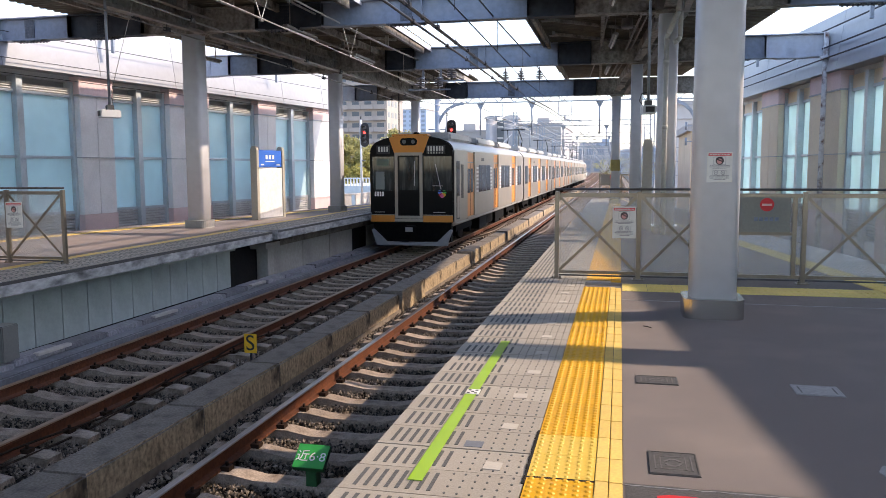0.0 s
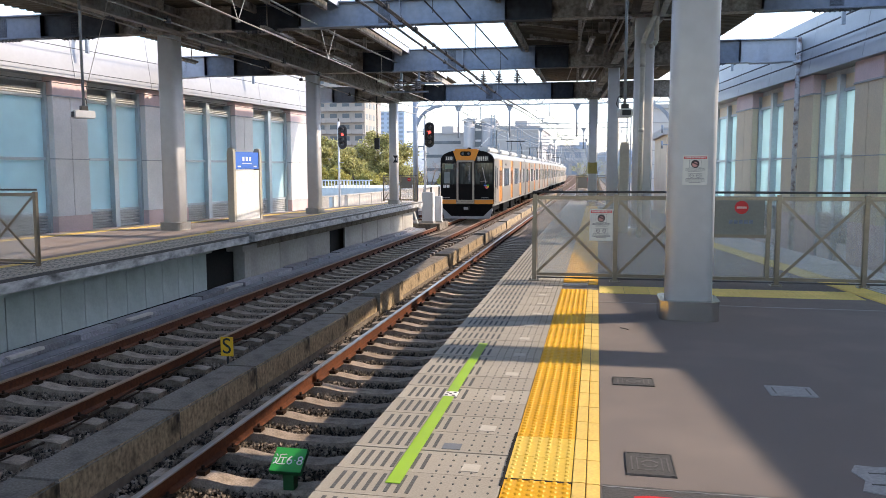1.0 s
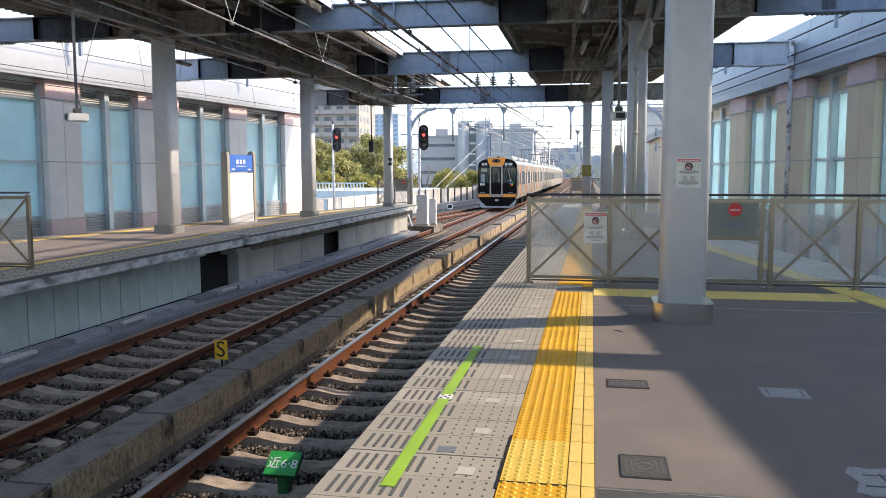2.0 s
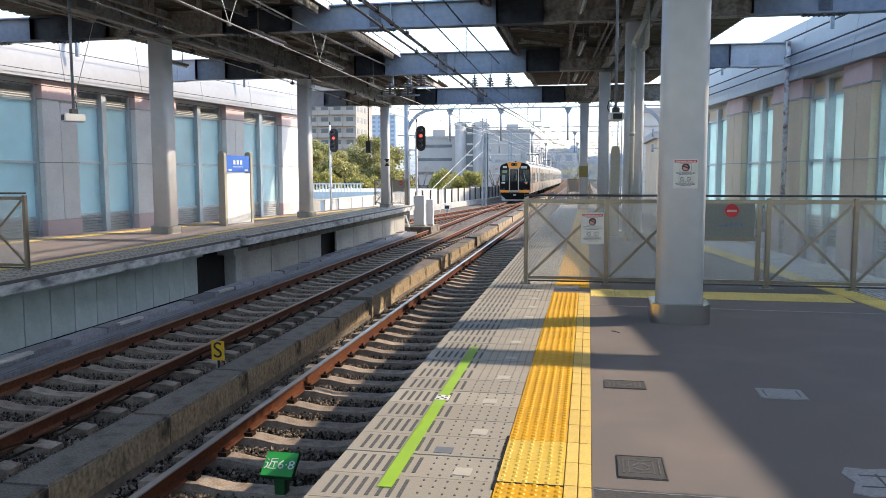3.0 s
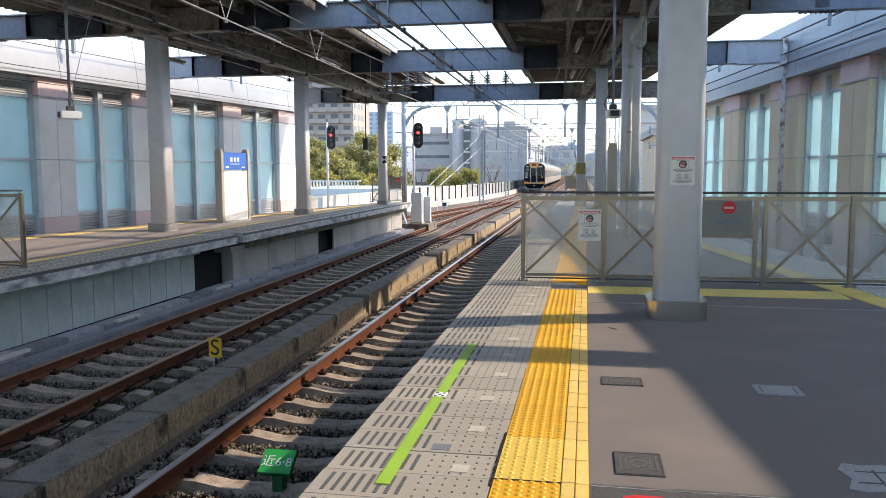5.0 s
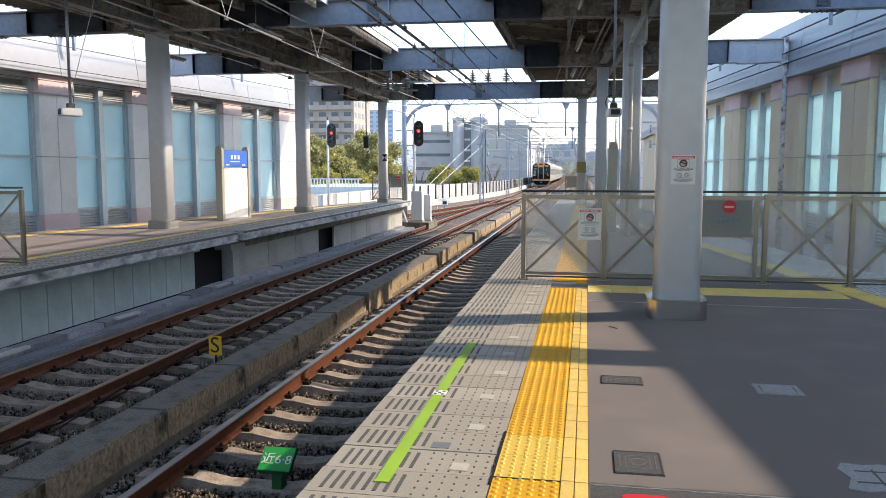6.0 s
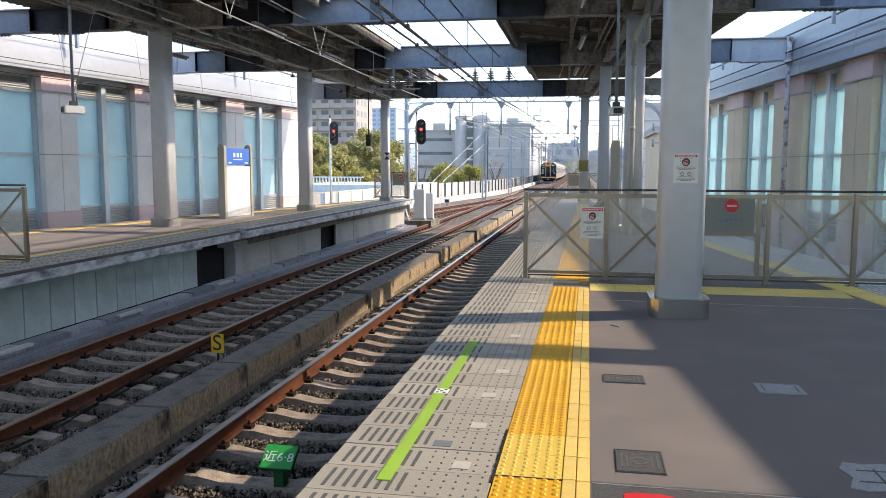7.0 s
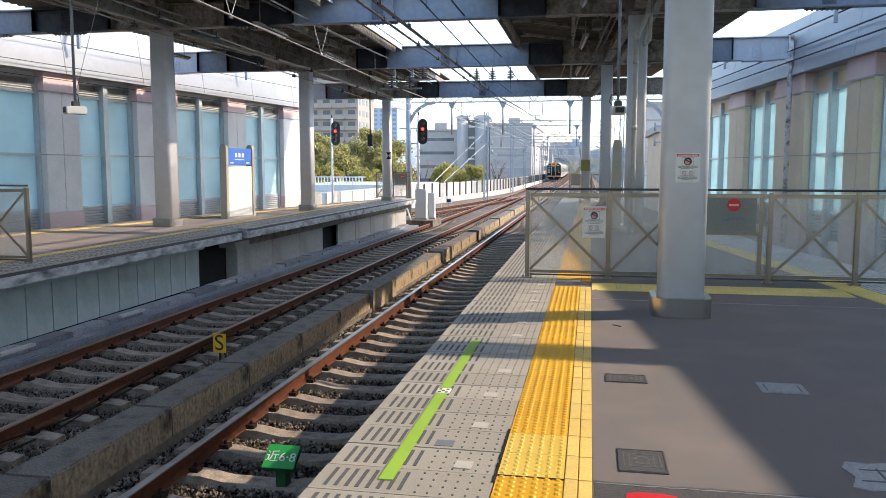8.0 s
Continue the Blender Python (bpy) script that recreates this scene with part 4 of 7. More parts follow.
def build_tracks():
    track("track_right", lambda y: TRACK_R + bend(y), -8, 420, "rusty rails on concrete sleepers in dark ballast", (3.5, 60), "rail_bright")
    track("track_left", lambda y: TRACK_L + bend(y), -8, 420, "rusty rails on concrete sleepers in grey ballast", (4, 60))
    track("track_siding", track3_x, 16, 82, "rusty siding track joining the main line beyond the platform", (30, 75))
    # kerb wall between the tracks, in cast lengths
    k = thing("track_divider", "low stained concrete kerb wall between the two tracks", "kerb wall", kind="structure")
    bm = bmesh.new()
    bm_box(bm, -0.23, 0.23, 0.008, 1.92, -0.45, 0.0)
    bmesh.ops.bevel(bm, geom=[e for e in bm.edges if all(v.co.z > -0.1 for v in e.verts)], offset=0.02, segments=2, affect="EDGES")
    bmesh.ops.recalc_face_normals(bm, faces=bm.faces[:])
    # face towards the sun: stains over a base painted paler for sunlight
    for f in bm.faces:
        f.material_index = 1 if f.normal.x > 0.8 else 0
    me = bpy.data.meshes.new("kerb_block")
    bm.to_mesh(me)
    bm.free()
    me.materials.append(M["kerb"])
    me.materials.append(M["kerb_sunlit_stain"])
    for i in range(60):
        y = -6 + i * 1.93
        x = -4.54 + bend(y)
        step = 0.10 if i % 4 == 3 and y > 14 else 0.0
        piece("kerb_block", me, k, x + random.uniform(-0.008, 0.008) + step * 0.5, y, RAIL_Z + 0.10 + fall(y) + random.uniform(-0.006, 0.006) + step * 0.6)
    boxes("drain_lip", k, "deck_grime", (-4.295, -4.28, -6, 60, BED_Z - 0.1, -1.345))
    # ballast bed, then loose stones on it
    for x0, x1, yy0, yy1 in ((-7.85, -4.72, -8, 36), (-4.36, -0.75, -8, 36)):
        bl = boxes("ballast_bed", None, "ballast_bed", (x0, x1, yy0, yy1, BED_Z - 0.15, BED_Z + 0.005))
        tagged(bl, "dark grey-brown ballast bed between the platforms, shade between stones in its colour", "ballast", kind="structure")
    bm = bmesh.new()
    ys = [36, 50, 65, 80, 95, 112, 130, 148, 165, 182, 200, 300, 420]
    for a, b in zip(ys, ys[1:]):
        la, lb = (track3_x(a) - 1.7 if a < 99 else TRACK_L + bend(a) - 2), (track3_x(b) - 1.7 if b < 99 else TRACK_L + bend(b) - 2)
        bm_prism(bm, [(la, a), (TRACK_R + 1.7 + bend(a), a), (TRACK_R + 1.7 + bend(b), b), (lb, b)], BED_Z - 0.15, BED_Z + 0.03, "z")
    sink(bm)
    bl = part("ballast_bed", bm, "ballast_brown")
    tagged(bl, "rust-stained brown ballast bed", "ballast", kind="structure")
    rng = np.random.RandomState(3)
    base = np.array([(1, 0, 0), (-1, 0, 0), (0, 1, 0), (0, -1, 0), (0, 0, 1), (0, 0, -1)], float)
    tri = np.array([(0, 2, 4), (2, 1, 4), (1, 3, 4), (3, 0, 4), (2, 0, 5), (1, 2, 5), (3, 1, 5), (0, 3, 5)])
    N = 175000
    yy = 3.2 + 34 * rng.rand(N) ** 1.5
    side = rng.rand(N) < 0.5
    xx = np.where(side, -7.75 + 2.95 * rng.rand(N), -4.25 + 3.2 * rng.rand(N))
    sz = 0.009 + 0.014 * rng.rand(N)
    V = base[None] * (sz[:, None] * (0.6 + 0.8 * rng.rand(N, 3)))[:, None, :]
    V = V + rng.randn(N, 6, 3) * (sz * 0.22)[:, None, None]
    ang = rng.rand(N) * 6.28
    c, s = np.cos(ang)[:, None], np.sin(ang)[:, None]
    X = V[:, :, 0] * c - V[:, :, 1] * s + xx[:, None]
    Y = V[:, :, 0] * s + V[:, :, 1] * c + yy[:, None]
    Z = V[:, :, 2] + (BED_Z + 0.016 + 0.036 * rng.rand(N))[:, None]
    verts = np.stack([X, Y, Z], -1).reshape(-1, 3)
    faces = (tri[None] + (np.arange(N) * 6)[:, None, None]).reshape(-1, 3)
    me = bpy.data.meshes.new("ballast_stones")
    me.from_pydata(verts.tolist(), [], faces.tolist())
    me.materials.append(M["stone"])
    ob = new("ballast_stones", me)
    tagged(ob, "loose angular grey-brown ballast stones", "ballast", kind="stuff")


# ---------------------------------------------------------------- platform furniture
def poster(name, parent, x, y, z, w, h, m, label):
    """A white notice with a red head, a pictogram and lines of small print."""
    s = thing(name, label, "notice", m)
    boxes("sheet", s, "notice_paper", (-w / 2, w / 2, -0.006, 0.0, 0, h))
    boxes("heading", s, "red", (-w * 0.45, w * 0.45, -0.008, -0.0055, h * 0.875, h * 0.955))
    bm = bmesh.new()
    rng = random.Random(5)
    x = -w * 0.40
    while x < w * 0.38:
        g = rng.uniform(0.025, 0.05) * w
        bm_box(bm, x, x + g, -0.009, -0.0078, h * 0.895, h * 0.935)
        x += g + 0.018 * w
    part("heading_print", bm, "notice_paper", s)["kind"] = "stuff"
    bm = bmesh.new()
    for q in ((-0.24, 0.24, 0.835, 0.845), (-0.24, 0.24, 0.575, 0.585), (-0.24, -0.23, 0.585, 0.835), (0.23, 0.24, 0.585, 0.835),
              (-0.27, 0.27, 0.385, 0.392), (-0.27, 0.27, 0.235, 0.242), (-0.27, -0.262, 0.242, 0.385), (0.262, 0.27, 0.242, 0.385)):
        bm_box(bm, q[0] * w, q[1] * w, -0.0075, -0.0055, q[2] * h, q[3] * h)
    part("picture_frame", bm, "notice_ink", s)
    bm = bmesh.new()
    disc(bm, 0, -0.0055, h * 0.71, w * 0.165, depth=0.002)
    part("pictogram", bm, "notice_dark", s)
    bm = bmesh.new()
    disc(bm, -w * 0.01, -0.0078, h * 0.695, w * 0.11, depth=0.001)
    part("pictogram_face", bm, "notice_skin", s)
    bm = bmesh.new()
    bm_bar(bm, (-w * 0.11, -0.0095, h * 0.76), (w * 0.12, -0.0095, h * 0.68), 0.001, w * 0.05)
    part("pictogram_mark", bm, "notice_dark", s)
    bm = bmesh.new()
    for z, f in ((0.535, 0.86), (0.495, 0.9), (0.455, 0.62), (0.205, 0.8), (0.165, 0.9), (0.125, 0.84), (0.085, 0.5)):
        x = -w * 0.44 * f
        while x < w * 0.44 * f:
            g = rng.uniform(0.02, 0.09) * w
            bm_box(bm, x, min(x + g, w * 0.45 * f), -0.0075, -0.0055, h * z, h * (z + 0.02))
            x += g + 0.016 * w
    part("print", bm, "notice_ink", s)["kind"] = "stuff"
    for dx in (-0.135, 0.135):
        bm = bmesh.new()
        disc(bm, dx * w, -0.0055, h * 0.315, w * 0.085, depth=0.002)
        part("symbol", bm, "notice_ink", s)
        bm = bmesh.new()
        disc(bm, dx * w, -0.0078, h * 0.315, w * 0.062, depth=0.001)
        part("symbol_field", bm, "notice_paper", s)
        bm = bmesh.new()
        bm_bar(bm, ((dx - 0.04) * w, -0.0095, h * 0.335), ((dx + 0.04) * w, -0.0095, h * 0.295), 0.001, w * 0.02)
        part("symbol_mark", bm, "notice_ink", s)
    return s


M["notice_paper"] = mat("notice_paper", (0.70, 0.68, 0.63), 0.5, grain=20, vary=0.05, stain=0.2, stain_scale=6)
M["notice_dark"] = mat("dark_ink", (0.05, 0.035, 0.035), 0.6, vary=0.05)
M["notice_ink"] = mat("grey_ink", (0.16, 0.15, 0.16), 0.6, vary=0.05)
M["notice_skin"] = mat("pale_red_ink", (0.62, 0.30, 0.27), 0.6, vary=0.05)


def fence(name, posts, y, z, label, door=None, top=1.2):
    """Stainless platform fence of meshed, cross-braced panels."""
    f = thing(name, label, "fence")
    for x in posts:
        bm = bmesh.new()
        bm_box(bm, x - 0.028, x + 0.028, y - 0.03, y + 0.03, z, z + top - 0.03)
        part("post", bm, "steel_frame", f, "", 0.004)
        bm = bmesh.new()
        bm_box(bm, x - 0.075, x + 0.075, y - 0.06, y + 0.06, z, z + 0.012)
        for dx in (-0.05, 0.05):
            bm_box(bm, x + dx - 0.013, x + dx + 0.013, y - 0.045, y - 0.02, z + 0.012, z + 0.035)
        part("foot_plate", bm, "steel_frame", f)
    for i, (a, b) in enumerate(zip(posts, posts[1:])):
        a, b = a + 0.032, b - 0.032
        g = thing("panel", "", "")
        g.parent = f
        for z0, z1 in ((top - 0.10, top - 0.05), (0.07, 0.11)):
            boxes("rail", g, "steel_frame", (a, b, y - 0.022, y + 0.022, z + z0, z + z1), bevel=0.003)
        boxes("infill", g, "mesh", (a, b, y + 0.012, y + 0.016, z + 0.1, z + top - 0.08), label="fine grey mesh")
        boxes("gap_bar", g, "dark_rail", (a, b, y - 0.01, y + 0.01, z + 0.035, z + 0.055))
        if i == door:
            boxes("door_plate", g, "gate_plate", (a + 0.02, b - 0.14, y - 0.020, y + 0.004, z + 0.66, z + top - 0.05), label="grey plate with a no-entry sign")
            bm = bmesh.new()
            bm_box(bm, b - 0.11, b - 0.06, y - 0.025, y + 0.02, z + 0.08, z + top - 0.05)
            bm_box(bm, a, b - 0.11, y - 0.02, y + 0.02, z + 0.62, z + 0.66)
            part("door_stile", bm, "steel_frame", g)
            if top > 1.1 and y < 12:
                bm = bmesh.new()
                for j in range(5):
                    bm_box(bm, (a + b) / 2 - 0.10 + j * 0.062, (a + b) / 2 - 0.055 + j * 0.062, y - 0.0225, y - 0.0195, z + 0.80, z + 0.85)
                part("worn_print", bm, "faded_blue", g)["kind"] = "stuff"
            bm = bmesh.new()
            disc(bm, (a + b) / 2 + 0.05, y - 0.0205, z + 1.01, 0.085, n=28, depth=0.004)
            part("no_entry_disc", bm, "red", g)
            boxes("no_entry_bar", g, "sign_red_pale", ((a + b) / 2 - 0.01, (a + b) / 2 + 0.11, y - 0.0275, y - 0.0245, z + 0.995, z + 1.022))
        else:
            for p, q in (((a, z + 0.11), (b, z + top - 0.1)), ((a, z + top - 0.1), (b, z + 0.11))):
                bm = bmesh.new()
                dy = -0.012 if p[1] < q[1] else 0.0
                bm_bar(bm, (p[0], y + dy, p[1]), (q[0], y + dy, q[1]), 0.010, 0.034)
                part("brace", bm, "steel_frame", g)
    bm = bmesh.new()
    bm_bar(bm, (posts[0] - 0.03, y, z + top), (posts[-1] + 0.03, y, z + top), 0.03, None, 0, 8)
    part("top_rail", bm, "dark_rail", f)
    return f


M["faded_blue"] = mat("faded_blue_print", (0.14, 0.17, 0.24), 0.6, vary=0.2, stain=0.6, stain_scale=30, stain_color=(0.20, 0.20, 0.18))
M["sign_red_pale"] = mat("pale_red_print", (0.75, 0.45, 0.42), 0.5, vary=0.03)


def cctv(x, y, z, top, label):
    c = thing("cctv_camera", label, "camera", pose(x, y, z, 0, 0, -38 if x < 0 else 8), group="cctv cameras")
    bm = bmesh.new()
    bm_bar(bm, (0, 0, 0.16), (0, 0, top - z), 0.05, None, 0, 10)
    part("pole", bm, "mast", c)
    boxes("housing", c, "cabinet", (-0.11, 0.11, -0.19, 0.17, -0.07, 0.07), bevel=0.015)
    boxes("lens_hood", c, "black", (-0.075, 0.075, -0.197, -0.188, -0.045, 0.045))
    boxes("bracket", c, "dark_rail", (-0.06, 0.06, -0.06, 0.06, 0.072, 0.16), bevel=0.008)
    bm = bmesh.new()
    bm_path(bm, [(-0.05, 0.1, 0.05), (-0.13, 0.1, 0.16), (-0.1, 0.08, 0.28), (0.0, 0.03, 0.30)], 0.014)
    part("cable", bm, "wire", c)
    if x < 0:
        bm = bmesh.new()
        for dx, dy in ((-0.8, 0.3), (0.9, 0.5)):
            bm_bar(bm, (0, 0, 0.25), (dx, dy, top - z), 0.008, None, 0, 4)
        part("stay_wire", bm, "wire_pale", c)
    return c


def tube_light(x, y, z, ln, tilt):
    t = thing("tube_light", "unlit fluorescent strip light hung below the canopy", "light", pose(x, y, z, 0, 0, tilt), group="strip lights")
    boxes("tray", t, "gutter", (-0.07, 0.07, -ln / 2, ln / 2, 0.03, 0.09), bevel=0.01)
    bm = bmesh.new()
    bm_bar(bm, (0, -ln / 2 + 0.05, 0), (0, ln / 2 - 0.05, 0), 0.045, None, 0, 10)
    part("tube", bm, "lamp_tube", t)
    for s in (-1, 1):
        bm = bmesh.new()
        bm_bar(bm, (0, s * ln * 0.35, 0.09), (0, s * ln * 0.35, 5.475 - z), 0.02)
        part("hanger", bm, "beam_old", t)


def name_board(x, y, rz, label):
    b = thing("station_sign", label, "station sign", pose(x, y, 0, 0, 0, rz))
    for yy in (-0.06, 1.26):
        bm = bmesh.new()
        o = [(-0.11, 0), (0.11, 0), (0.11, 2.02), (0.075, 2.11), (0, 2.14), (-0.075, 2.11), (-0.11, 2.02)]
        bm_prism(bm, o, yy - 0.06, yy + 0.06, "y")
        part("end_post", bm, "cream", b, "cream rounded post", 0.006)
    boxes("body", b, "white_paint", (-0.08, 0.08, 0.0, 1.2, 0.05, 1.50), label="white lower panel")
    boxes("blue_face", b, "blue_sign", (-0.085, 0.085, 0.02, 1.18, 1.53, 2.02), label="blue panel with white print")
    for s in (-1, 1):
        bm = bmesh.new()
        q = sorted((s * 0.086, s * 0.089))
        for i in range(3):
            bm_box(bm, q[0], q[1], 0.36 + i * 0.17, 0.46 + i * 0.17, 1.76, 1.88)
        bm_box(bm, q[0], q[1], 0.34, 0.82, 1.68, 1.70)
        for c in (0.12, 0.92):
            bm_box(bm, q[0], q[1], c, c + 0.16, 1.58, 1.62)
        part("print", bm, "white_paint", b)["kind"] = "stuff"
    boxes("foot", b, "plate_pale", (-0.1, 0.1, 0.0, 1.2, 0.0, 0.05))


def floor_plate(name, x0, x1, y0, y1, m, label, detail=True):
    p = thing(name, label, "cover plate", pose(x0, y0, 0))
    w, d = x1 - x0, y1 - y0
    boxes("plate", p, m, (0, w, 0, d, -0.02, 0.006), bevel=0.002)
    for a, b in ((0.12, 0.15), (0.85, 0.88)):
        boxes("grip_bar", p, "cover_worn", (a * w, b * w, 0.2 * d, 0.8 * d, 0.0055, 0.008))
    bm = bmesh.new()
    for q in ((0.02, 0.04, 0.02, 0.98), (0.96, 0.98, 0.02, 0.98), (0.04, 0.96, 0.02, 0.045), (0.04, 0.96, 0.955, 0.98)):
        bm_box(bm, q[0] * w, q[1] * w, q[2] * d, q[3] * d, 0.0055, 0.0085)
    part("rim", bm, m, p)
    if m == "grate":
        bm = bmesh.new()
        for q in ((0.24, 0.26, 0.22, 0.78), (0.74, 0.76, 0.22, 0.78), (0.26, 0.74, 0.22, 0.245), (0.26, 0.74, 0.755, 0.78)):
            bm_box(bm, q[0] * w, q[1] * w, q[2] * d, q[3] * d, 0.0055, 0.0075)
        for k in range(14):
            a = 2 * math.pi * k / 14
            x, y = w * (0.5 + 0.15 * math.cos(a)), d * (0.5 + 0.15 * math.sin(a))
            bm_box(bm, x - 0.008, x + 0.008, y - 0.008, y + 0.008, 0.0055, 0.0075)
        part("emblem_relief", bm, "cover_worn", p)


def build_platform_things():
    fence("platform_fence", (-0.82, 0.25, 1.27, 2.28, 3.32, 4.30), 10.72, 0.0, "stainless steel platform fence with mesh panels, braces and a gate", door=2)
    fence("platform_fence", (-12.6, -11.6, -10.6, -9.58, -8.55), 10.85, 0.0, "stainless steel fence with mesh panels on the far platform")
    fence("platform_fence", (-0.95, 0.05, 1.0), 38.0, 0.0, "weathered steel fence closing the platform's end", door=0)
    fence("platform_fence", (-9.75, -8.95, -8.2), 35.7, 0.03, "weathered steel fence closing the far platform's end", door=1)
    poster("notice", None, 0, 0, 0, 0.235, 0.29, pose(0.936, 8.097, 1.345), "white notice with red heading stuck on the column")
    poster("notice", None, 0, 0, 0, 0.30, 0.42, pose(0.062, 10.695, 0.555), "white notice with red heading on the fence")
    poster("notice", None, 0, 0, 0, 0.30, 0.41, pose(-9.43, 10.823, 0.57), "white notice with red heading on the far fence")
    b = boxes("trackside_box", None, "gate_plate", (-8.34, -8.1, 8.95, 9.25, -1.118, -0.62), bevel=0.012)
    tagged(b, "small grey equipment box on the ledge below the far platform", "box")
    cctv(-9.15, 13.0, 2.50, 5.475, "white cctv camera hanging on a pole with stays")
    cctv(0.44, 14.0, 2.45, 5.475, "grey cctv camera hanging on a pole above the platform")
    for x, y in ((-7.7, 18.6), (-7.7, 23.5), (-7.7, 13.0), (-8.0, 29.5), (-12.2, 22.0)):
        tube_light(x, y, 4.75, 1.9, 0)
    for x, y in ((-0.15, 16.3), (-0.25, 22.4), (-0.5, 29.0), (-0.6, 12.5)):
        tube_light(x, y, 4.85, 2.2, 4)
    name_board(-10.3, 21.3, -9.5, "blue and white station name board with cream rounded posts")
    name_board(0.62, 19.3, -1.9, "blue and white station name board with cream rounded posts")
    floor_plate("cover_plate", 0.13, 0.42, 5.53, 5.74, "grate", "small dark square cover plate in the asphalt")
    floor_plate("cover_plate", 0.165, 0.41, 3.87, 4.19, "grate", "dark square cover plate in the asphalt")
    floor_plate("cover_plate", 1.16, 1.46, 5.46, 5.70, "plate_pale", "pale square cover plate in the asphalt")
    rng = random.Random(4)
    ring = [(1.25, 3.88), (1.33, 3.85), (1.45, 3.88), (1.56, 3.86), (1.60, 3.97), (1.57, 4.10), (1.60, 4.19), (1.50, 4.21), (1.40, 4.19), (1.30, 4.22), (1.27, 4.12), (1.29, 4.0)]
    b = thing("floor_patch", "torn pale patch stuck on the asphalt", "patch")
    bm = bmesh.new()
    bm_prism(bm, [(x + rng.uniform(-0.012, 0.012), y + rng.uniform(-0.012, 0.012)) for x, y in ring], 0.0, 0.005, "z")
    part("sheet", bm, "plate_pale", b)
    for i, (x, y, w, d) in enumerate(((1.31, 3.95, 0.22, 0.015), (1.34, 4.10, 0.2, 0.012), (1.42, 3.93, 0.012, 0.2))):
        boxes("crease", b, "grate", (x, x + w, y, y + d, 0.004, 0.0065))
    bm = bmesh.new()
    bm_path(bm, [(0.24, 7.58, 0.004), (0.28, 7.53, 0.008), (0.31, 7.50, 0.004)], 0.008, 5)
    tagged(part("twig", bm, "black"), "small dark twig lying on the asphalt", "twig")
    bm = bmesh.new()
    bm_prism(bm, [(0.19, 3.33), (0.42, 3.33), (0.42, 3.60), (0.36, 3.62), (0.25, 3.62), (0.19, 3.60)], 0.003, 0.006, "z")
    tagged(part("floor_marking", bm, "red"), "red painted floor marking with rounded end", "marking")
    # lime boarding line with a small white tag
    t = boxes("boarding_line", None, "lime", (-0.975, -0.903, 3.55, 6.66, 0.0035, 0.0075))
    tagged(t, "lime green tape line along the platform tiles", "tape")
    g = thing("tape_tag", "small white square tag on the lime tape", "tag", pose(-0.935, 5.08, 0))
    boxes("tag", g, "white_paint", (-0.045, 0.045, -0.055, 0.055, 0.004, 0.0095))
    bm = bmesh.new()
    for dx, dy in ((-0.026, -0.034), (0.022, -0.034), (-0.026, 0.03), (0.022, 0.03), (-0.002, -0.002)):
        bm_box(bm, dx - 0.009, dx + 0.010, dy - 0.011, dy + 0.012, 0.0093, 0.0105)
    part("print", bm, "black", g)
    # down pipe by the second column, bent over at the top
    p = thing("down_pipe", "beige drain pipe fixed to the column", "pipe", pose(0.92, 17.93, 0))
    bm = bmesh.new()
    bm_path(bm, [(0, 0, 0.0), (0, 0, 4.2), (0.03, -0.02, 4.32), (0.22, -0.2, 4.75), (0.24, -0.22, 5.3)], 0.11, 12)
    part("pipe", bm, "pipe", p)
    for z in (0.9, 2.3, 3.7):
        bm = bmesh.new()
        bm_bar(bm, (0, 0, z), (0, 0, z + 0.09), 0.128, None, 0, 12)
        part("coupling", bm, "pipe", p)
    p = thing("down_pipe", "pale branch pipe running into the girder", "pipe", pose(1.2, 17.95, 0))
    bm = bmesh.new()
    bm_path(bm, [(0, 0, 5.2), (0, 0, 4.25), (-0.06, 0, 4.16), (-0.14, 0, 4.13)], 0.10, 12)
    part("pipe", bm, "pipe", p)
    for k, (x, z, w) in enumerate(((0.55, 5.16, 0.06), (0.68, 5.12, 0.045), (1.35, 5.14, 0.07), (-0.25, 5.18, 0.04))):
        c = thing("conduit", "old painted conduit running under the canopy", "conduit", group="conduits")
        bm = bmesh.new()
        sweep(bm, [(w / 2 * math.cos(radians(45 * i)), w / 2 * math.sin(radians(45 * i))) for i in range(8)], [(x, 2.2, z), (x, 18.3, z), (x - 0.45, 25.9, z - 0.02), (x - 1.0, 32.7, z - 0.1)])
        part("pipe", bm, "gutter", c)
        for y in (10.5, 14.0, 16.5, 20.5, 23.5):
            boxes("saddle", c, "beam_old", (x - 0.06 - 0.06 * max(0, y - 18.3), x + 0.06 - 0.06 * max(0, y - 18.3), y - 0.03, y + 0.03, z - 0.03, 5.47))
    for x, y in ((0.4, 17.6), (0.1, 21.0), (1.6, 19.6), (-0.3, 25.2), (0.9, 24.0)):
        b = thing("junction_box", "dusty grey junction box below the canopy", "junction box", pose(x, y, 5.1), group="junction boxes")
        boxes("case", b, "gutter", (-0.14, 0.14, -0.1, 0.1, -0.12, 0.12), bevel=0.012)
        boxes("lid", b, "beam_old", (-0.12, 0.12, -0.112, -0.101, -0.1, 0.1))
        boxes("hanger", b, "beam_old", (-0.02, 0.02, -0.02, 0.02, 0.12, 0.375))
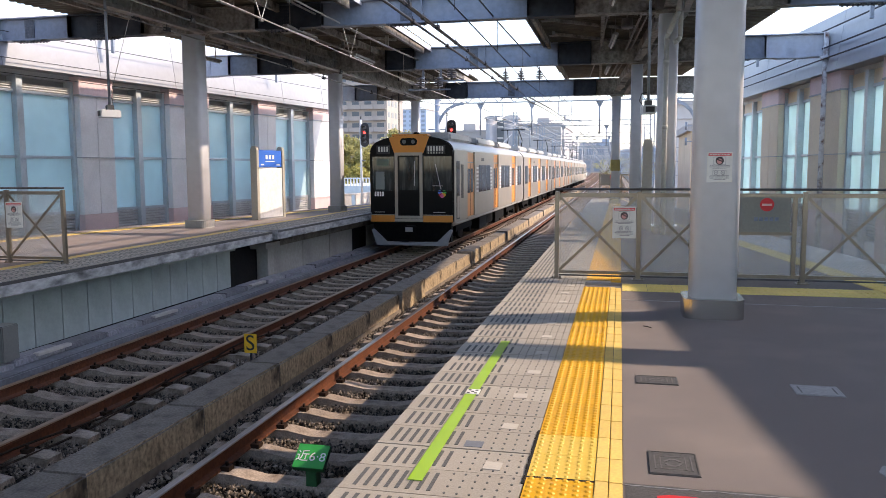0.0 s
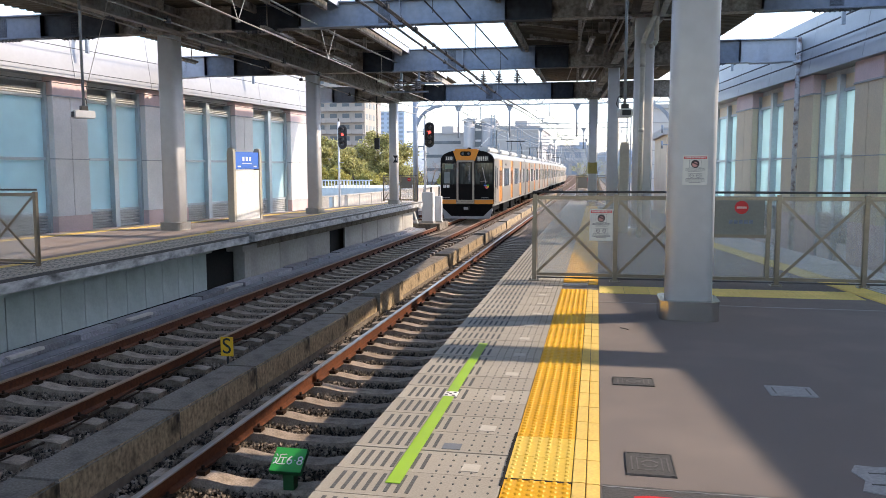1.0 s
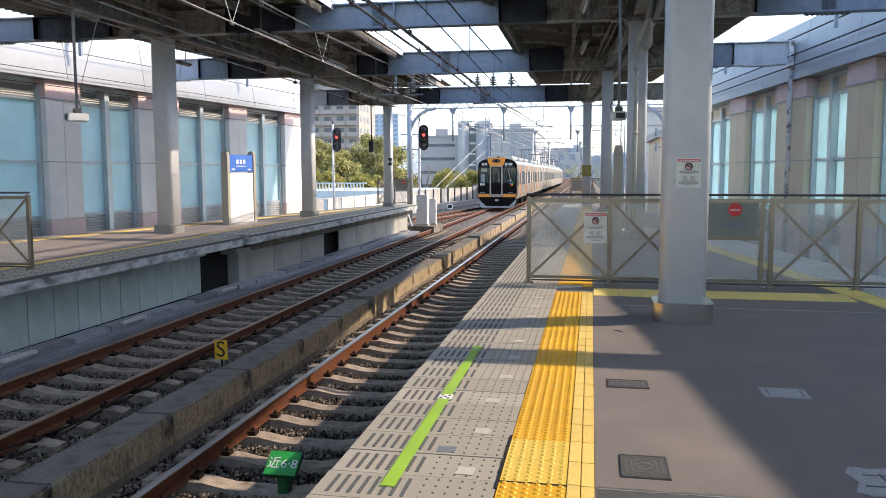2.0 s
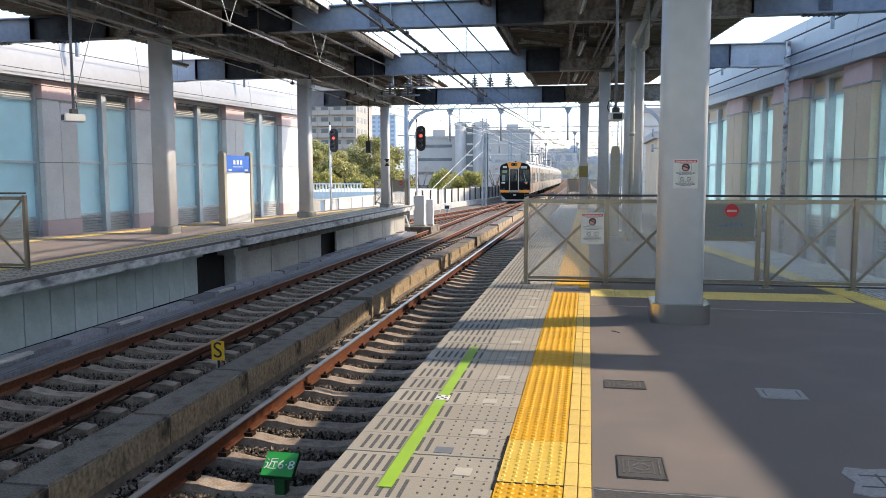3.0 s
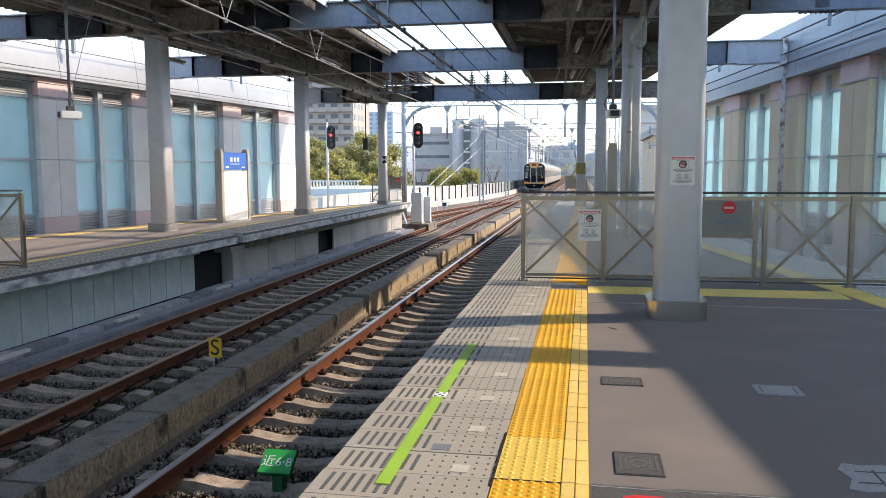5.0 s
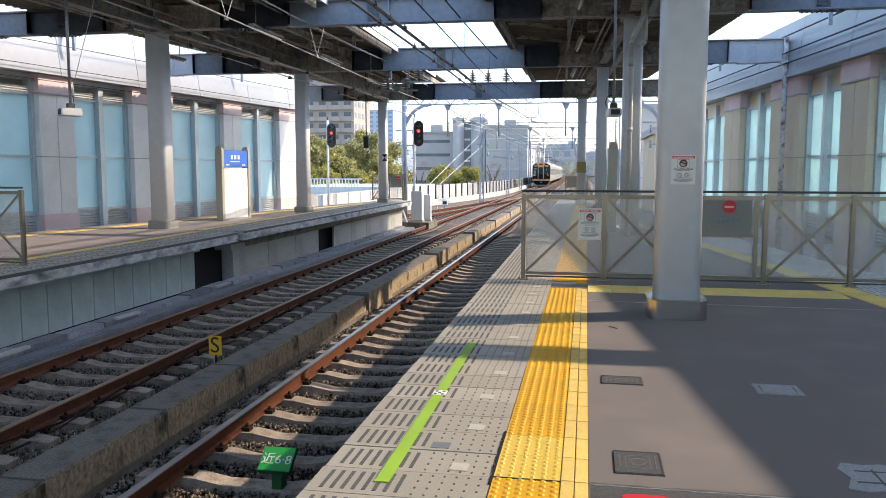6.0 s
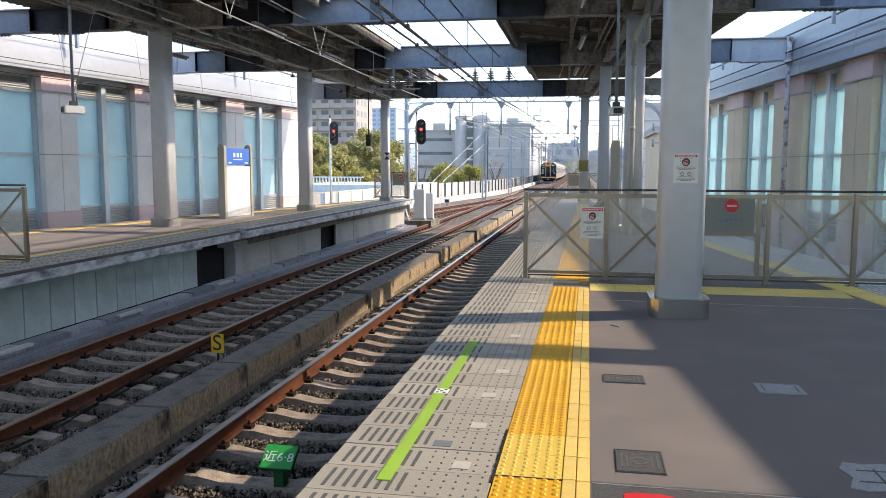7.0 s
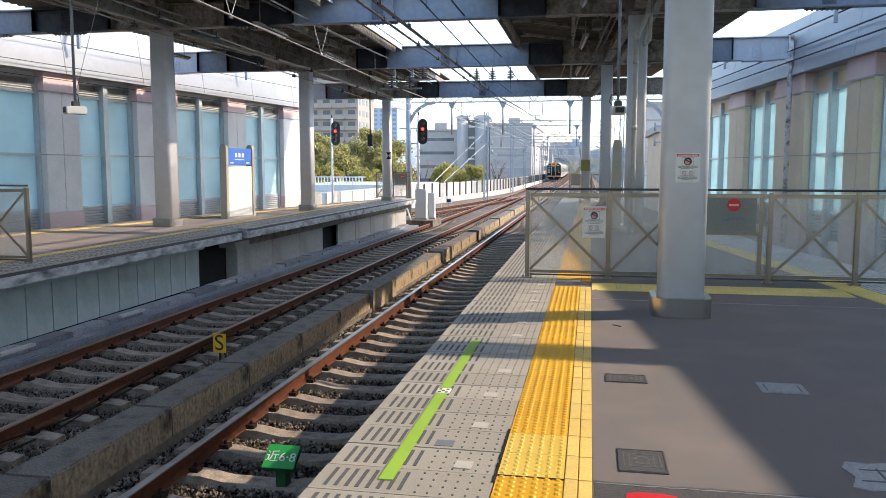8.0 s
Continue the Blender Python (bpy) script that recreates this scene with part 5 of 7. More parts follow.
    for k, (x, z, w) in enumerate(((-9.9, 5.14, 0.05), (-9.75, 5.10, 0.04), (-8.6, 5.12, 0.06), (-7.2, 5.16, 0.05))):
        c = thing("conduit", "old painted conduit running under the far canopy", "conduit", group="conduits")
        bm = bmesh.new()
        sweep(bm, [(w / 2 * math.cos(radians(45 * i)), w / 2 * math.sin(radians(45 * i))) for i in range(8)], [(x, 2.2, z), (x, 18.3, z), (x + 0.35, 25.9, z - 0.02), (x + 0.75, 32.7, z - 0.1)])
        part("pipe", bm, "gutter", c)
        for y in (10.0, 13.5, 16.8, 20.5, 23.5):
            xx = x + 0.046 * max(0, y - 18.3)
            boxes("saddle", c, "beam_old", (xx - 0.05, xx + 0.05, y - 0.03, y + 0.03, z - 0.03, 5.47))
    for x0, x1, yy in ((-9.9, -7.0, (9.2, 12.2, 15.2)), (-9.4, -6.8, (19.2, 21.6, 24.0)), (-2.0, 0.6, (9.4, 12.3, 15.4)), (-2.0, 0.5, (19.2, 21.6, 24.0))):
        for y in yy:
            b = thing("roof_brace", "dark angle-iron brace below the canopy", "brace", group="roof braces")
            bm = bmesh.new()
            bm_bar(bm, (x0, y, 5.36), (x1, y + 2.3, 5.36), 0.07, 0.012)
            bm_bar(bm, (x0 + 0.03, y, 5.40), (x1 + 0.03, y + 2.3, 5.40), 0.012, 0.07)
            part("angle_iron", bm, "beam_old", b)
            bm = bmesh.new()
            bm_box(bm, x0 - 0.12, x0 + 0.14, y - 0.1, y + 0.16, 5.345, 5.353)
            bm_box(bm, x0 - 0.04, x0 + 0.04, y - 0.04, y + 0.04, 5.353, 5.475)
            part("gusset", bm, "gutter", b)
    # rusty post under the girder's outer end
    p = thing("rusty_post", "white post with flaking rust under the girder end", "post", pose(5.86, 25.75, 0))
    bm = bmesh.new()
    bm_bar(bm, (0, 0, -2.2), (0, 0, 5.42), 0.15, None, 0, 12)
    part("shaft", bm, "rusty_white", p)
    bm = bmesh.new()
    bm_bar(bm, (0, 0, 4.62), (0, 0, 4.72), 0.3, None, 0, 12)
    part("collar", bm, "rusty_white", p)
    # hanging stop lamp at the far platform's end
    p = thing("hanging_indicator", "black indicator box hung on a thin black rod", "indicator", pose(-9.0, 32.0, 2.62))
    bm = bmesh.new()
    bm_bar(bm, (0, 0, 0.2), (0, 0, 2.78), 0.05, None, 0, 8)
    part("rod", bm, "black", p)
    boxes("box", p, "black", (-0.1, 0.1, -0.08, 0.08, -0.28, 0.2), bevel=0.01)
    p = thing("post_marker", "white marker plate with two black triangles on a post", "marker", pose(-8.47, 32.97, 1.95))
    boxes("plate", p, "white_paint", (-0.12, 0.12, -0.01, 0.01, -0.15, 0.15))
    for s in (-1, 1):
        bm = bmesh.new()
        bm_prism(bm, [(-0.12, s * 0.15), (0.12, s * 0.15), (0, 0)], -0.014, -0.0105, "y")
        part("triangle", bm, "black", p)


M["rusty_white"] = mat("flaking_white_paint", (0.62, 0.61, 0.60), 0.6, grain=12, vary=0.1, bump=0.2, stain=1.0, stain_scale=5.5, stain_color=(0.13, 0.05, 0.03))


# ---------------------------------------------------------------- trackside things
def build_trackside():
    s = thing("speed_board", "yellow plate with a black letter on a short stake", "track sign", pose(-4.82, 9.65, RAIL_Z + 0.0))
    boxes("plate", s, "sign_yellow", (-0.09, 0.09, -0.006, 0.006, 0.17, 0.43), bevel=0.003)
    text_mesh("letter", "S", 0.30, "black", s, pose(0, -0.009, 0.30, 90, 0, 0))
    boxes("stake", s, "black", (-0.015, 0.015, 0.007, 0.02, -0.25, 0.40))
    g = thing("distance_board", "green sloping board with white figures between the rails", "track sign", pose(-2.67, 6.47, -1.085))
    tilt = 36
    m = pose(0, 0, 0, tilt, 0, 0)
    bm = bmesh.new()
    bm_box(bm, -0.15, 0.15, -0.125, 0.125, -0.05, 0.0)
    f = part("board", bm, "sign_green_dark", g, "", 0.006)
    f.matrix_basis = m
    bm = bmesh.new()
    bm_box(bm, -0.147, 0.147, -0.122, 0.122, 0.001, 0.005)
    f = part("face", bm, "sign_green", g)
    f.matrix_basis = m
    text_mesh("figure", "\u8fd16\u00b78", 0.125, "white_paint", g, m @ pose(0.0, -0.01, 0.0065, 0, 0, 0))
    bm = bmesh.new()
    bm_prism(bm, [(-0.02, BED_Z + 1.10), (0.095, BED_Z + 1.10), (0.095, 0.025), (-0.02, -0.055)], -0.05, 0.05, "x")
    part("base_block", bm, "sign_green_dark", g, "", 0.006)
    c = thing("relay_cabinet", "pale grey trackside relay cabinet with two doors", "cabinet", pose(-7.85, 36.7, -1.02))
    boxes("body", c, "cabinet", (-0.3, 0.22, 0, 0.5, 0.08, 1.45), bevel=0.015)
    boxes("foot", c, "concrete", (-0.34, 0.26, -0.04, 0.54, 0, 0.08))
    boxes("hinge_strip", c, "plate_pale", (0.221, 0.226, 0.22, 0.27, 0.2, 1.35))
    boxes("door", c, "cabinet", (-0.27, 0.19, -0.012, -0.001, 0.14, 1.40), bevel=0.004)
    c2 = copy_thing(c, pose(-7.5, 37.3, -1.02, 0, 0, 3))
    c2.scale = (0.75, 0.8, 0.86)
    b = boxes("equipment_plinth", None, "kerb", (-9.2, -7.2, 36.2, 38.4, BED_Z - 0.1, -1.02), bevel=0.02)
    tagged(b, "low stained concrete plinth under trackside cabinets", "plinth")
    for x, y, hz, red in ((-8.18, 37.6, -0.09, True), (-13.0, 39.0, 0.33, True)):
        s = thing("signal", "black railway signal head showing one red lamp on a grey pole", "signal", pose(x, y, -1.02 if x > -9 else BED_Z), group="signals")
        top = 5.05 + hz
        bm = bmesh.new()
        bm_bar(bm, (0, 0, 0), (0, 0, top), 0.11, None, 0, 12)
        part("pole", bm, "cabinet", s)
        hd = thing("head", "", "")
        hd.parent = s
        hd.location = (0.24, -0.12, 4.27 + hz)
        bm = bmesh.new()
        o = [(0.23 * math.cos(radians(a)), 0.38 + 0.23 * math.sin(radians(a))) for a in range(0, 181, 20)]
        o += [(0.23 * math.cos(radians(a)), -0.38 + 0.23 * math.sin(radians(a))) for a in range(180, 361, 20)]
        bm_prism(bm, o, 0, 0.03, "y")
        part("backboard", bm, "signal_black", hd)
        for i, z in enumerate((0.36, 0.12, -0.12, -0.36)):
            bm = bmesh.new()
            disc(bm, 0, 0, z, 0.07, n=16, depth=0.03)
            part("lamp", bm, "signal_red" if i == 1 and red else "far_glass", hd, "glowing red lamp" if i == 1 else "")
            bm = bmesh.new()
            for a in range(0, 180, 20):
                p0 = (0.10 * math.cos(radians(a)), z + 0.10 * math.sin(radians(a)))
                p1 = (0.10 * math.cos(radians(a + 20)), z + 0.10 * math.sin(radians(a + 20)))
                bm_bar(bm, (p0[0], -0.10, p0[1]), (p1[0], -0.10, p1[1]), 0.20, 0.012)
            part("visor", bm, "signal_black", hd)
        bm = bmesh.new()
        for z in (3.3, 4.0, 4.55):
            bm_bar(bm, (0, 0, z), (0.24, -0.06, z), 0.05, 0.04)
        for z in (2.2, 3.0):
            bm_bar(bm, (-0.16, 0, z), (0.16, 0, z), 0.04, 0.03)
        part("bracket", bm, "mast", s)
        bm = bmesh.new()
        bm_bar(bm, (0, 0, top), (0, 0, top + 0.16), 0.07, None, 0, 8)
        part("finial", bm, "signal_black", s)
    for x, amp, ph in ((TRACK_L + 0.752 + 0.10, 0.05, 0.0), (TRACK_L + 0.752 + 0.16, 0.04, 1.7)):
        pts = [(x + amp * math.sin(0.9 * y + ph) + 0.02 * math.sin(2.7 * y), y, BED_Z + 0.16 + 0.05 * math.sin(1.3 * y + ph)) for y in [2 + 0.4 * i for i in range(70)]]
        bm = bmesh.new()
        sweep(bm, [(0.012 * math.cos(radians(60 * i)), 0.012 * math.sin(radians(60 * i))) for i in range(6)], pts)
        tagged(part("signal_cable", bm, "rust_dark"), "brown cable lying loosely along the rail", "cable", group="track cables")
    # small point indicator and stop block by the siding
    d = thing("dwarf_signal", "small white dwarf signal beside the rails", "signal", pose(-9.59, 53.96, BED_Z))
    boxes("post", d, "mast", (-0.05, 0.05, -0.05, 0.05, 0, 0.5))
    boxes("head", d, "white_paint", (-0.2, 0.2, -0.06, 0.06, 0.42, 0.75), bevel=0.02)
    boxes("lens", d, "black", (-0.14, 0.14, -0.07, -0.06, 0.48, 0.69))
    st = thing("end_struts", "white raking steel struts at the end of the far platform", "strut", pose(-8.75, 36.05, -1.02))
    for dx in (0.0, 0.3):
        bm = bmesh.new()
        bm_bar(bm, (dx, 0.0, 0.75), (dx + 0.2, 0.2, 0.0), 0.06, 0.06)
        part("strut", bm, "white_paint", st)
    # parapet of the viaduct
    p = thing("viaduct_parapet", "weathered white concrete parapet with panels along the viaduct", "parapet", kind="structure")
    line = [(-16.5, 36.5), (-13.7, 40.0), (-12.9, 61.0), (-10.5, 81.0), (-9.7, 95.0), (-9.95, 130.0), (-10.6, 180.0), (-12.4, 280.0), (-17, 420.0)]
    bm = bmesh.new()
    bm_box(bm, -0.05, 0.05, 0.01, 1.98, 0.0, 1.55)
    near = mesh_of("parapet_panel", bm, "parapet_white", 0.01)
    bm = bmesh.new()
    bm_box(bm, -0.04, 0.04, 0.02, 1.98, 0.0, 1.5)
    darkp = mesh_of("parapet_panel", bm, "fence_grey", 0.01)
    bm = bmesh.new()
    bm_box(bm, -0.05, 0.09, -0.05, 0.05, 0.0, 1.62)
    post = mesh_of("parapet_post", bm, "dark_rail")
    for (xa, ya), (xb, yb) in zip(line, line[1:]):
        ln = math.hypot(xb - xa, yb - ya)
        n = max(1, int(ln / 2.0))
        rz = -math.atan2(xb - xa, yb - ya)
        for i in range(n):
            u = i / n
            y = ya + (yb - ya) * u
            if y > 300:
                continue
            x = xa + (xb - xa) * u
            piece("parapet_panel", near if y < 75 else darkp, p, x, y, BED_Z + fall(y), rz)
            if y > 58:
                piece("parapet_post", post, p, x + 0.06, y, BED_Z + fall(y), rz)
    bm = bmesh.new()
    for (xa, ya), (xb, yb) in zip(line, line[1:]):
        za, zb = BED_Z + fall(ya), BED_Z + fall(yb)
        bm_bar(bm, (xa, ya, za + 1.56), (xb, yb, zb + 1.56), 0.16, 0.06)
        bm_bar(bm, (xa + 0.35, ya, za + 0.2), (xb + 0.35, yb, zb + 0.2), 0.5, 0.45)
    part("coping", bm, "parapet_white", p)
    # right parapet, beyond the near platform
    p = thing("viaduct_parapet", "weathered brown steel fence along the viaduct", "parapet", kind="structure")
    for i in range(34):
        y = 52 + i * 4
        bm = bmesh.new() if i == 0 else None
        if i == 0:
            bm_box(bm, -0.04, 0.04, 0.02, 3.96, 0.0, 1.2)
            rme = mesh_of("parapet_panel", bm, "parapet_brown", 0.01)
        piece("parapet_panel", rme, p, 0.6 + bend(y), y, BED_Z + fall(y))


M["sign_green_dark"] = mat("dark_green_block", (0.01, 0.10, 0.025), 0.5, vary=0.1)
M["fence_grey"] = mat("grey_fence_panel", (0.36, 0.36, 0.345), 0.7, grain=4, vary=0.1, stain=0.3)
M["parapet_brown"] = mat("rusty_fence_panel", (0.30, 0.19, 0.13), 0.8, grain=4, vary=0.15, stain=0.4)
M["stone"] = leaf_material("ballast_stone_mixed", (0.16, 0.13, 0.102), (0.035, 0.027, 0.02), 0.0, 0.97, 0.2)


# ---------------------------------------------------------------- overhead line
def gantry(y, xl, xr, z, big):
    g = thing("line_gantry", "galvanised steel lattice gantry carrying the overhead line", "gantry", pose(0, y, fall(y)), group="overhead line gantries")
    for x in (xl, xr):
        m = thing("mast", "", "")
        m.parent = g
        bm = bmesh.new()
        if big:
            bm_bar(bm, (x, 0, BED_Z), (x, 0, z + 1.6), 0.30, None, 0, 12)
        else:
            for dx in (-0.16, 0.16):
                bm_bar(bm, (x + dx, 0, BED_Z), (x + dx, 0, z + 1.2), 0.10, 0.12)
            for i in range(14):
                z0 = BED_Z + i * 0.55
                bm_bar(bm, (x - 0.16, 0, z0), (x + 0.16, 0, z0 + 0.55), 0.04)
                bm_bar(bm, (x + 0.16, 0, z0), (x - 0.16, 0, z0 + 0.55), 0.04)
        part("shaft", bm, "mast", m)
        bm = bmesh.new()
        s = 1 if x == xl else -1
        for k in range(5):
            a0, a1 = radians(90 * k / 5), radians(90 * (k + 1) / 5)
            r = 1.5
            bm_bar(bm, (x + s * r * (1 - math.cos(a0)), 0, z - r + r * math.sin(a0)), (x + s * r * (1 - math.cos(a1)), 0, z - r + r * math.sin(a1)), 0.16 if big else 0.07)
        part("knee_brace", bm, "mast", m)
        for zz in (z - 2.2, z - 1.4):
            bm = bmesh.new()
            bm_bar(bm, (x - 0.5, 0, zz), (x + 0.5, 0, zz), 0.06)
            bm_bar(bm, (x + 0.5 * s, 0, zz - 0.2), (x + 0.5 * s, 0, zz + 0.2), 0.12, None, 0, 8)
            part("cross_arm", bm, "mast", m)
    bm = bmesh.new()
    d = 0.42
    bm_bar(bm, (xl, 0, z), (xr, 0, z), 0.07)
    bm_bar(bm, (xl, 0, z + d), (xr, 0, z + d), 0.07)
    n = int((xr - xl) / 0.42)
    for i in range(n):
        xa, xb = xl + (xr - xl) * i / n, xl + (xr - xl) * (i + 1) / n
        za, zb = (z, z + d) if i % 2 == 0 else (z + d, z)
        bm_bar(bm, (xa, 0, za), (xb, 0, zb), 0.05)
    part("truss", bm, "mast", g)
    for x in (TRACK_L + bend(y) - 0.9, TRACK_L + bend(y) + 1.9, TRACK_R + bend(y) + 1.8):
        bm = bmesh.new()
        bm_bar(bm, (x, 0.1, z), (x, 0.1, z - 1.75), 0.11, None, 0, 8)
        bm_prism(bm, [(x - 0.22, z), (x + 0.22, z), (x + 0.07, z - 0.32), (x - 0.07, z - 0.32)], 0.05, 0.15, "y")
        part("drop_post", bm, "mast", g)
    for x in (TRACK_L + bend(y), TRACK_R + bend(y)):
        bm = bmesh.new()
        for q in ((x - 0.35, z, x - 0.35, z - 0.75), (x + 0.35, z, x + 0.35, z - 0.75), (x - 0.35, z - 0.75, x + 0.35, z - 0.75)):
            bm_bar(bm, (q[0], -0.1, q[1]), (q[2], -0.1, q[3]), 0.045)
        bm_bar(bm, (x + 0.9, 0, z - 1.1), (x, 0, z - 0.95), 0.05)
        bm_bar(bm, (x, -0.1, z - 0.75), (x, -0.1, z - 1.0), 0.10, None, 0, 8)
        part("registration_frame", bm, "mast", g)


def hang_wire(name, pts, w, m, label):
    bm = bmesh.new()
    sweep(bm, [(w / 2 * math.cos(radians(60 * i)), w / 2 * math.sin(radians(60 * i))) for i in range(6)], pts)
    return tagged(part(name, bm, m), label, "wire", group="overhead wires")


def build_overhead():
    gy = [43, 68, 92, 112, 132, 154, 178, 204, 232, 262, 296, 334, 376]
    for i, y in enumerate(gy):
        xl = -8.75 + bend(y)
        if i == 0:
            xl = -9.9
        gantry(y, xl, 2.6 + bend(y) + (1.2 if i == 0 else 0), 4.98, i == 0)
    cz = 4.25
    for cx, nm in ((TRACK_R, "R"), (TRACK_L, "L")):
        stag = [(cx + bend(y) + (0.15 if k % 2 else -0.15), y, cz) for k, y in enumerate([-9, 8.5, 26, 43, 68, 92, 118, 145, 175, 208, 245, 290])]
        hang_wire("contact_wire", stag, 0.026, "wire_pale" if cx < -5 else "wire", "thin overhead contact wire above the track")
        ms = []
        for k, (a, b) in enumerate(zip(stag, stag[1:])):
            for j in range(6):
                u = j / 6
                sag = 0.25 * 4 * u * (1 - u) * (b[1] - a[1]) / 40
                ms.append((cx + bend(a[1] + (b[1] - a[1]) * u), a[1] + (b[1] - a[1]) * u, cz + 0.78 - sag))
        hang_wire("messenger_wire", ms, 0.036, "wire_pale" if cx < -5 else "wire", "overhead carrier wire above the track")
        dr = thing("wire_droppers", "thin droppers between carrier wire and contact wire", "wire")
        y = 9.0
        while y < 120:
            bm = bmesh.new()
            if cx < -5 and y < 20:
                for s in (-1, 1):
                    bm_bar(bm, (cx, y, cz), (cx + 0.07 * s, y + 0.35 * s, cz + 0.72), 0.014)
                bm_box(bm, cx - 0.02, cx + 0.02, y - 0.06, y + 0.06, cz - 0.03, cz + 0.03)
            else:
                bm_bar(bm, (cx + bend(y), y, cz), (cx + bend(y), y, cz + 0.72), 0.012)
            part("dropper", bm, "wire_pale" if cx < -5 else "wire", dr)
            y += 5.0
    for x, z, w, m in ((-4.22, 4.76, 0.06, "wire"), (-4.45, 4.70, 0.055, "wire"), (-8.35, 4.45, 0.036, "wire_pale"), (-8.9, 4.30, 0.03, "wire_pale"), (-3.9, 4.55, 0.03, "wire")):
        pts = [(x, -9, z), (x, 8.5, z), (x, 18.3, z - 0.06), (x, 25.9, z - 0.06), (x, 33, z - 0.12), (x + 0.4, 43, z - 0.1), (x + 0.3, 68, z + 0.3), (x + bend(118), 118, z + 0.3), (x + bend(245), 245, z + 0.3)]
        hang_wire("feeder_cable", pts, w, m, "dark feeder cable strung under the roof girders")
    for dx, z in ((0.35, 4.95), (0.35, 5.45), (0.4, 4.62)):
        pts = [(right_wall_x(y) - dx, y, z) for y in (-8, 8.5, 18.3, 26, 36)]
        hang_wire("wall_cable", pts, 0.045, "wire", "black cable strung along the side wall")
    for dx, z in ((0.42, 4.42), (0.42, 4.02), (0.4, 5.1)):
        pts = [(left_wall_x(y) + dx, y, z) for y in (-8, 8.5, 18.3, 26, 36)]
        hang_wire("wall_cable", pts, 0.022, "wire", "thin black cable strung along the side wall")
    for x, z in ((-9.3, 6.1), (-8.2, 6.45), (2.3, 6.1), (1.5, 6.45), (-5.6, 5.75), (-3.6, 5.75), (-7.4, 4.72)):
        pts = [(x + bend(y), y, z - (0.28 if k % 2 else 0.0)) for k, y in enumerate((43, 55, 68, 80, 92, 102, 112, 122, 132, 143, 154, 166, 178, 191, 204, 218, 232, 262, 296, 334))]
        hang_wire("feeder_cable", pts, 0.04, "wire_grey", "grey feeder cable strung from gantry to gantry")
    # arms that hold those cables
    for xf, s, ys in ((left_wall_x, 1, (13.0, 21.8, 30.8)), (right_wall_x, -1, (13.0, 22.1, 31.7))):
        for y in ys:
            a = thing("cable_support", "short grey steel arm holding cables off the wall", "bracket", pose(xf(y), y, 0), group="cable arms")
            bm = bmesh.new()
            zt = 5.45 if s > 0 else 5.6
            bm_bar(bm, (s * 0.10, 0, zt), (s * 0.62, 0, zt), 0.10, 0.10)
            bm_bar(bm, (s * 0.55, 0, zt), (s * 0.55, 0, zt - 0.45), 0.09, 0.09)
            part("arm", bm, "mast", a)
    # insulators below the last girder
    for x in (-4.7, -4.05, -3.3, -7.45, -8.1):
        n = thing("insulator", "brown ribbed insulator on a steel bracket on the girder", "insulator", pose(x, 33.0, 5.10), group="insulators")
        bm = bmesh.new()
        for i in range(5):
            bm_bar(bm, (0, 0, i * 0.07), (0, 0, i * 0.07 + 0.03), 0.34 - 0.03 * i, None, 0, 12)
        bm_bar(bm, (0, 0, -0.08), (0, 0, 0.46), 0.08, None, 0, 8)
        part("ribs", bm, "insulator", n)
        bm = bmesh.new()
        bm_bar(bm, (-0.35, 0, -0.08), (0.35, 0, -0.08), 0.05)
        bm_bar(bm, (0.3, 0, -0.08), (0.3, 0.15, -0.26), 0.04)
        part("bracket", bm, "mast", n)
    for x, z in ((-4.22, 4.76), (-4.45, 4.70), (-3.9, 4.55), (-8.35, 4.45), (-8.9, 4.30)):
        for y in (11.5, 14.6, 17.0, 20.5, 23.2, 28.0, 30.6):
            c = thing("cable_clamp", "small dark clamp on a feeder cable", "clamp", pose(x, y, z - 0.004 * max(0, y - 8.5)), group="cable clamps")
            bm = bmesh.new()
            bm_box(bm, -0.04, 0.04, -0.07, 0.07, -0.05, 0.03)
            bm_bar(bm, (0, 0, 0.03), (0, 0, 0.09), 0.02, None, 0, 6)
            part("jaw", bm, "wire", c)
    for x, y, z in ((-6.43, 25.5, 4.13), (-5.83, 25.5, 4.12), (-5.39, 25.5, 4.39)):
        n = thing("insulator", "grey ribbed insulator under the roof girder", "insulator", pose(x, y, z), group="insulators")
        bm = bmesh.new()
        for i in range(4):
            bm_bar(bm, (0, 0, i * 0.07), (0, 0, i * 0.07 + 0.035), 0.30, None, 0, 14)
        bm_bar(bm, (0, 0, -0.08), (0, 0, 0.30), 0.08, None, 0, 8)
        part("ribs", bm, "insulator", n)
        bm = bmesh.new()
        bm_bar(bm, (-0.4, 0, -0.1), (0.4, 0, -0.1), 0.05)
        bm_bar(bm, (0, 0.1, 0.28), (0, 0.4, 0.28), 0.06)
        bm_bar(bm, (0, 0.4, 0.28), (0, 0.4, max(0.4, 4.71 - z)), 0.06)
        part("bracket", bm, "mast", n)
    # white stays that anchor the overhead line
    for top, foot in (((-9.08, 67.5, 4.24), (-11.43, 58.0, 0.36)), ((-8.83, 67.5, 3.37), (-10.65, 58.0, 0.37))):
        hang_wire("anchor_stay", [top, foot, (foot[0] * 1.006, 57.2, BED_Z)], 0.03, "white_paint", "white anchor stay running down to the viaduct")


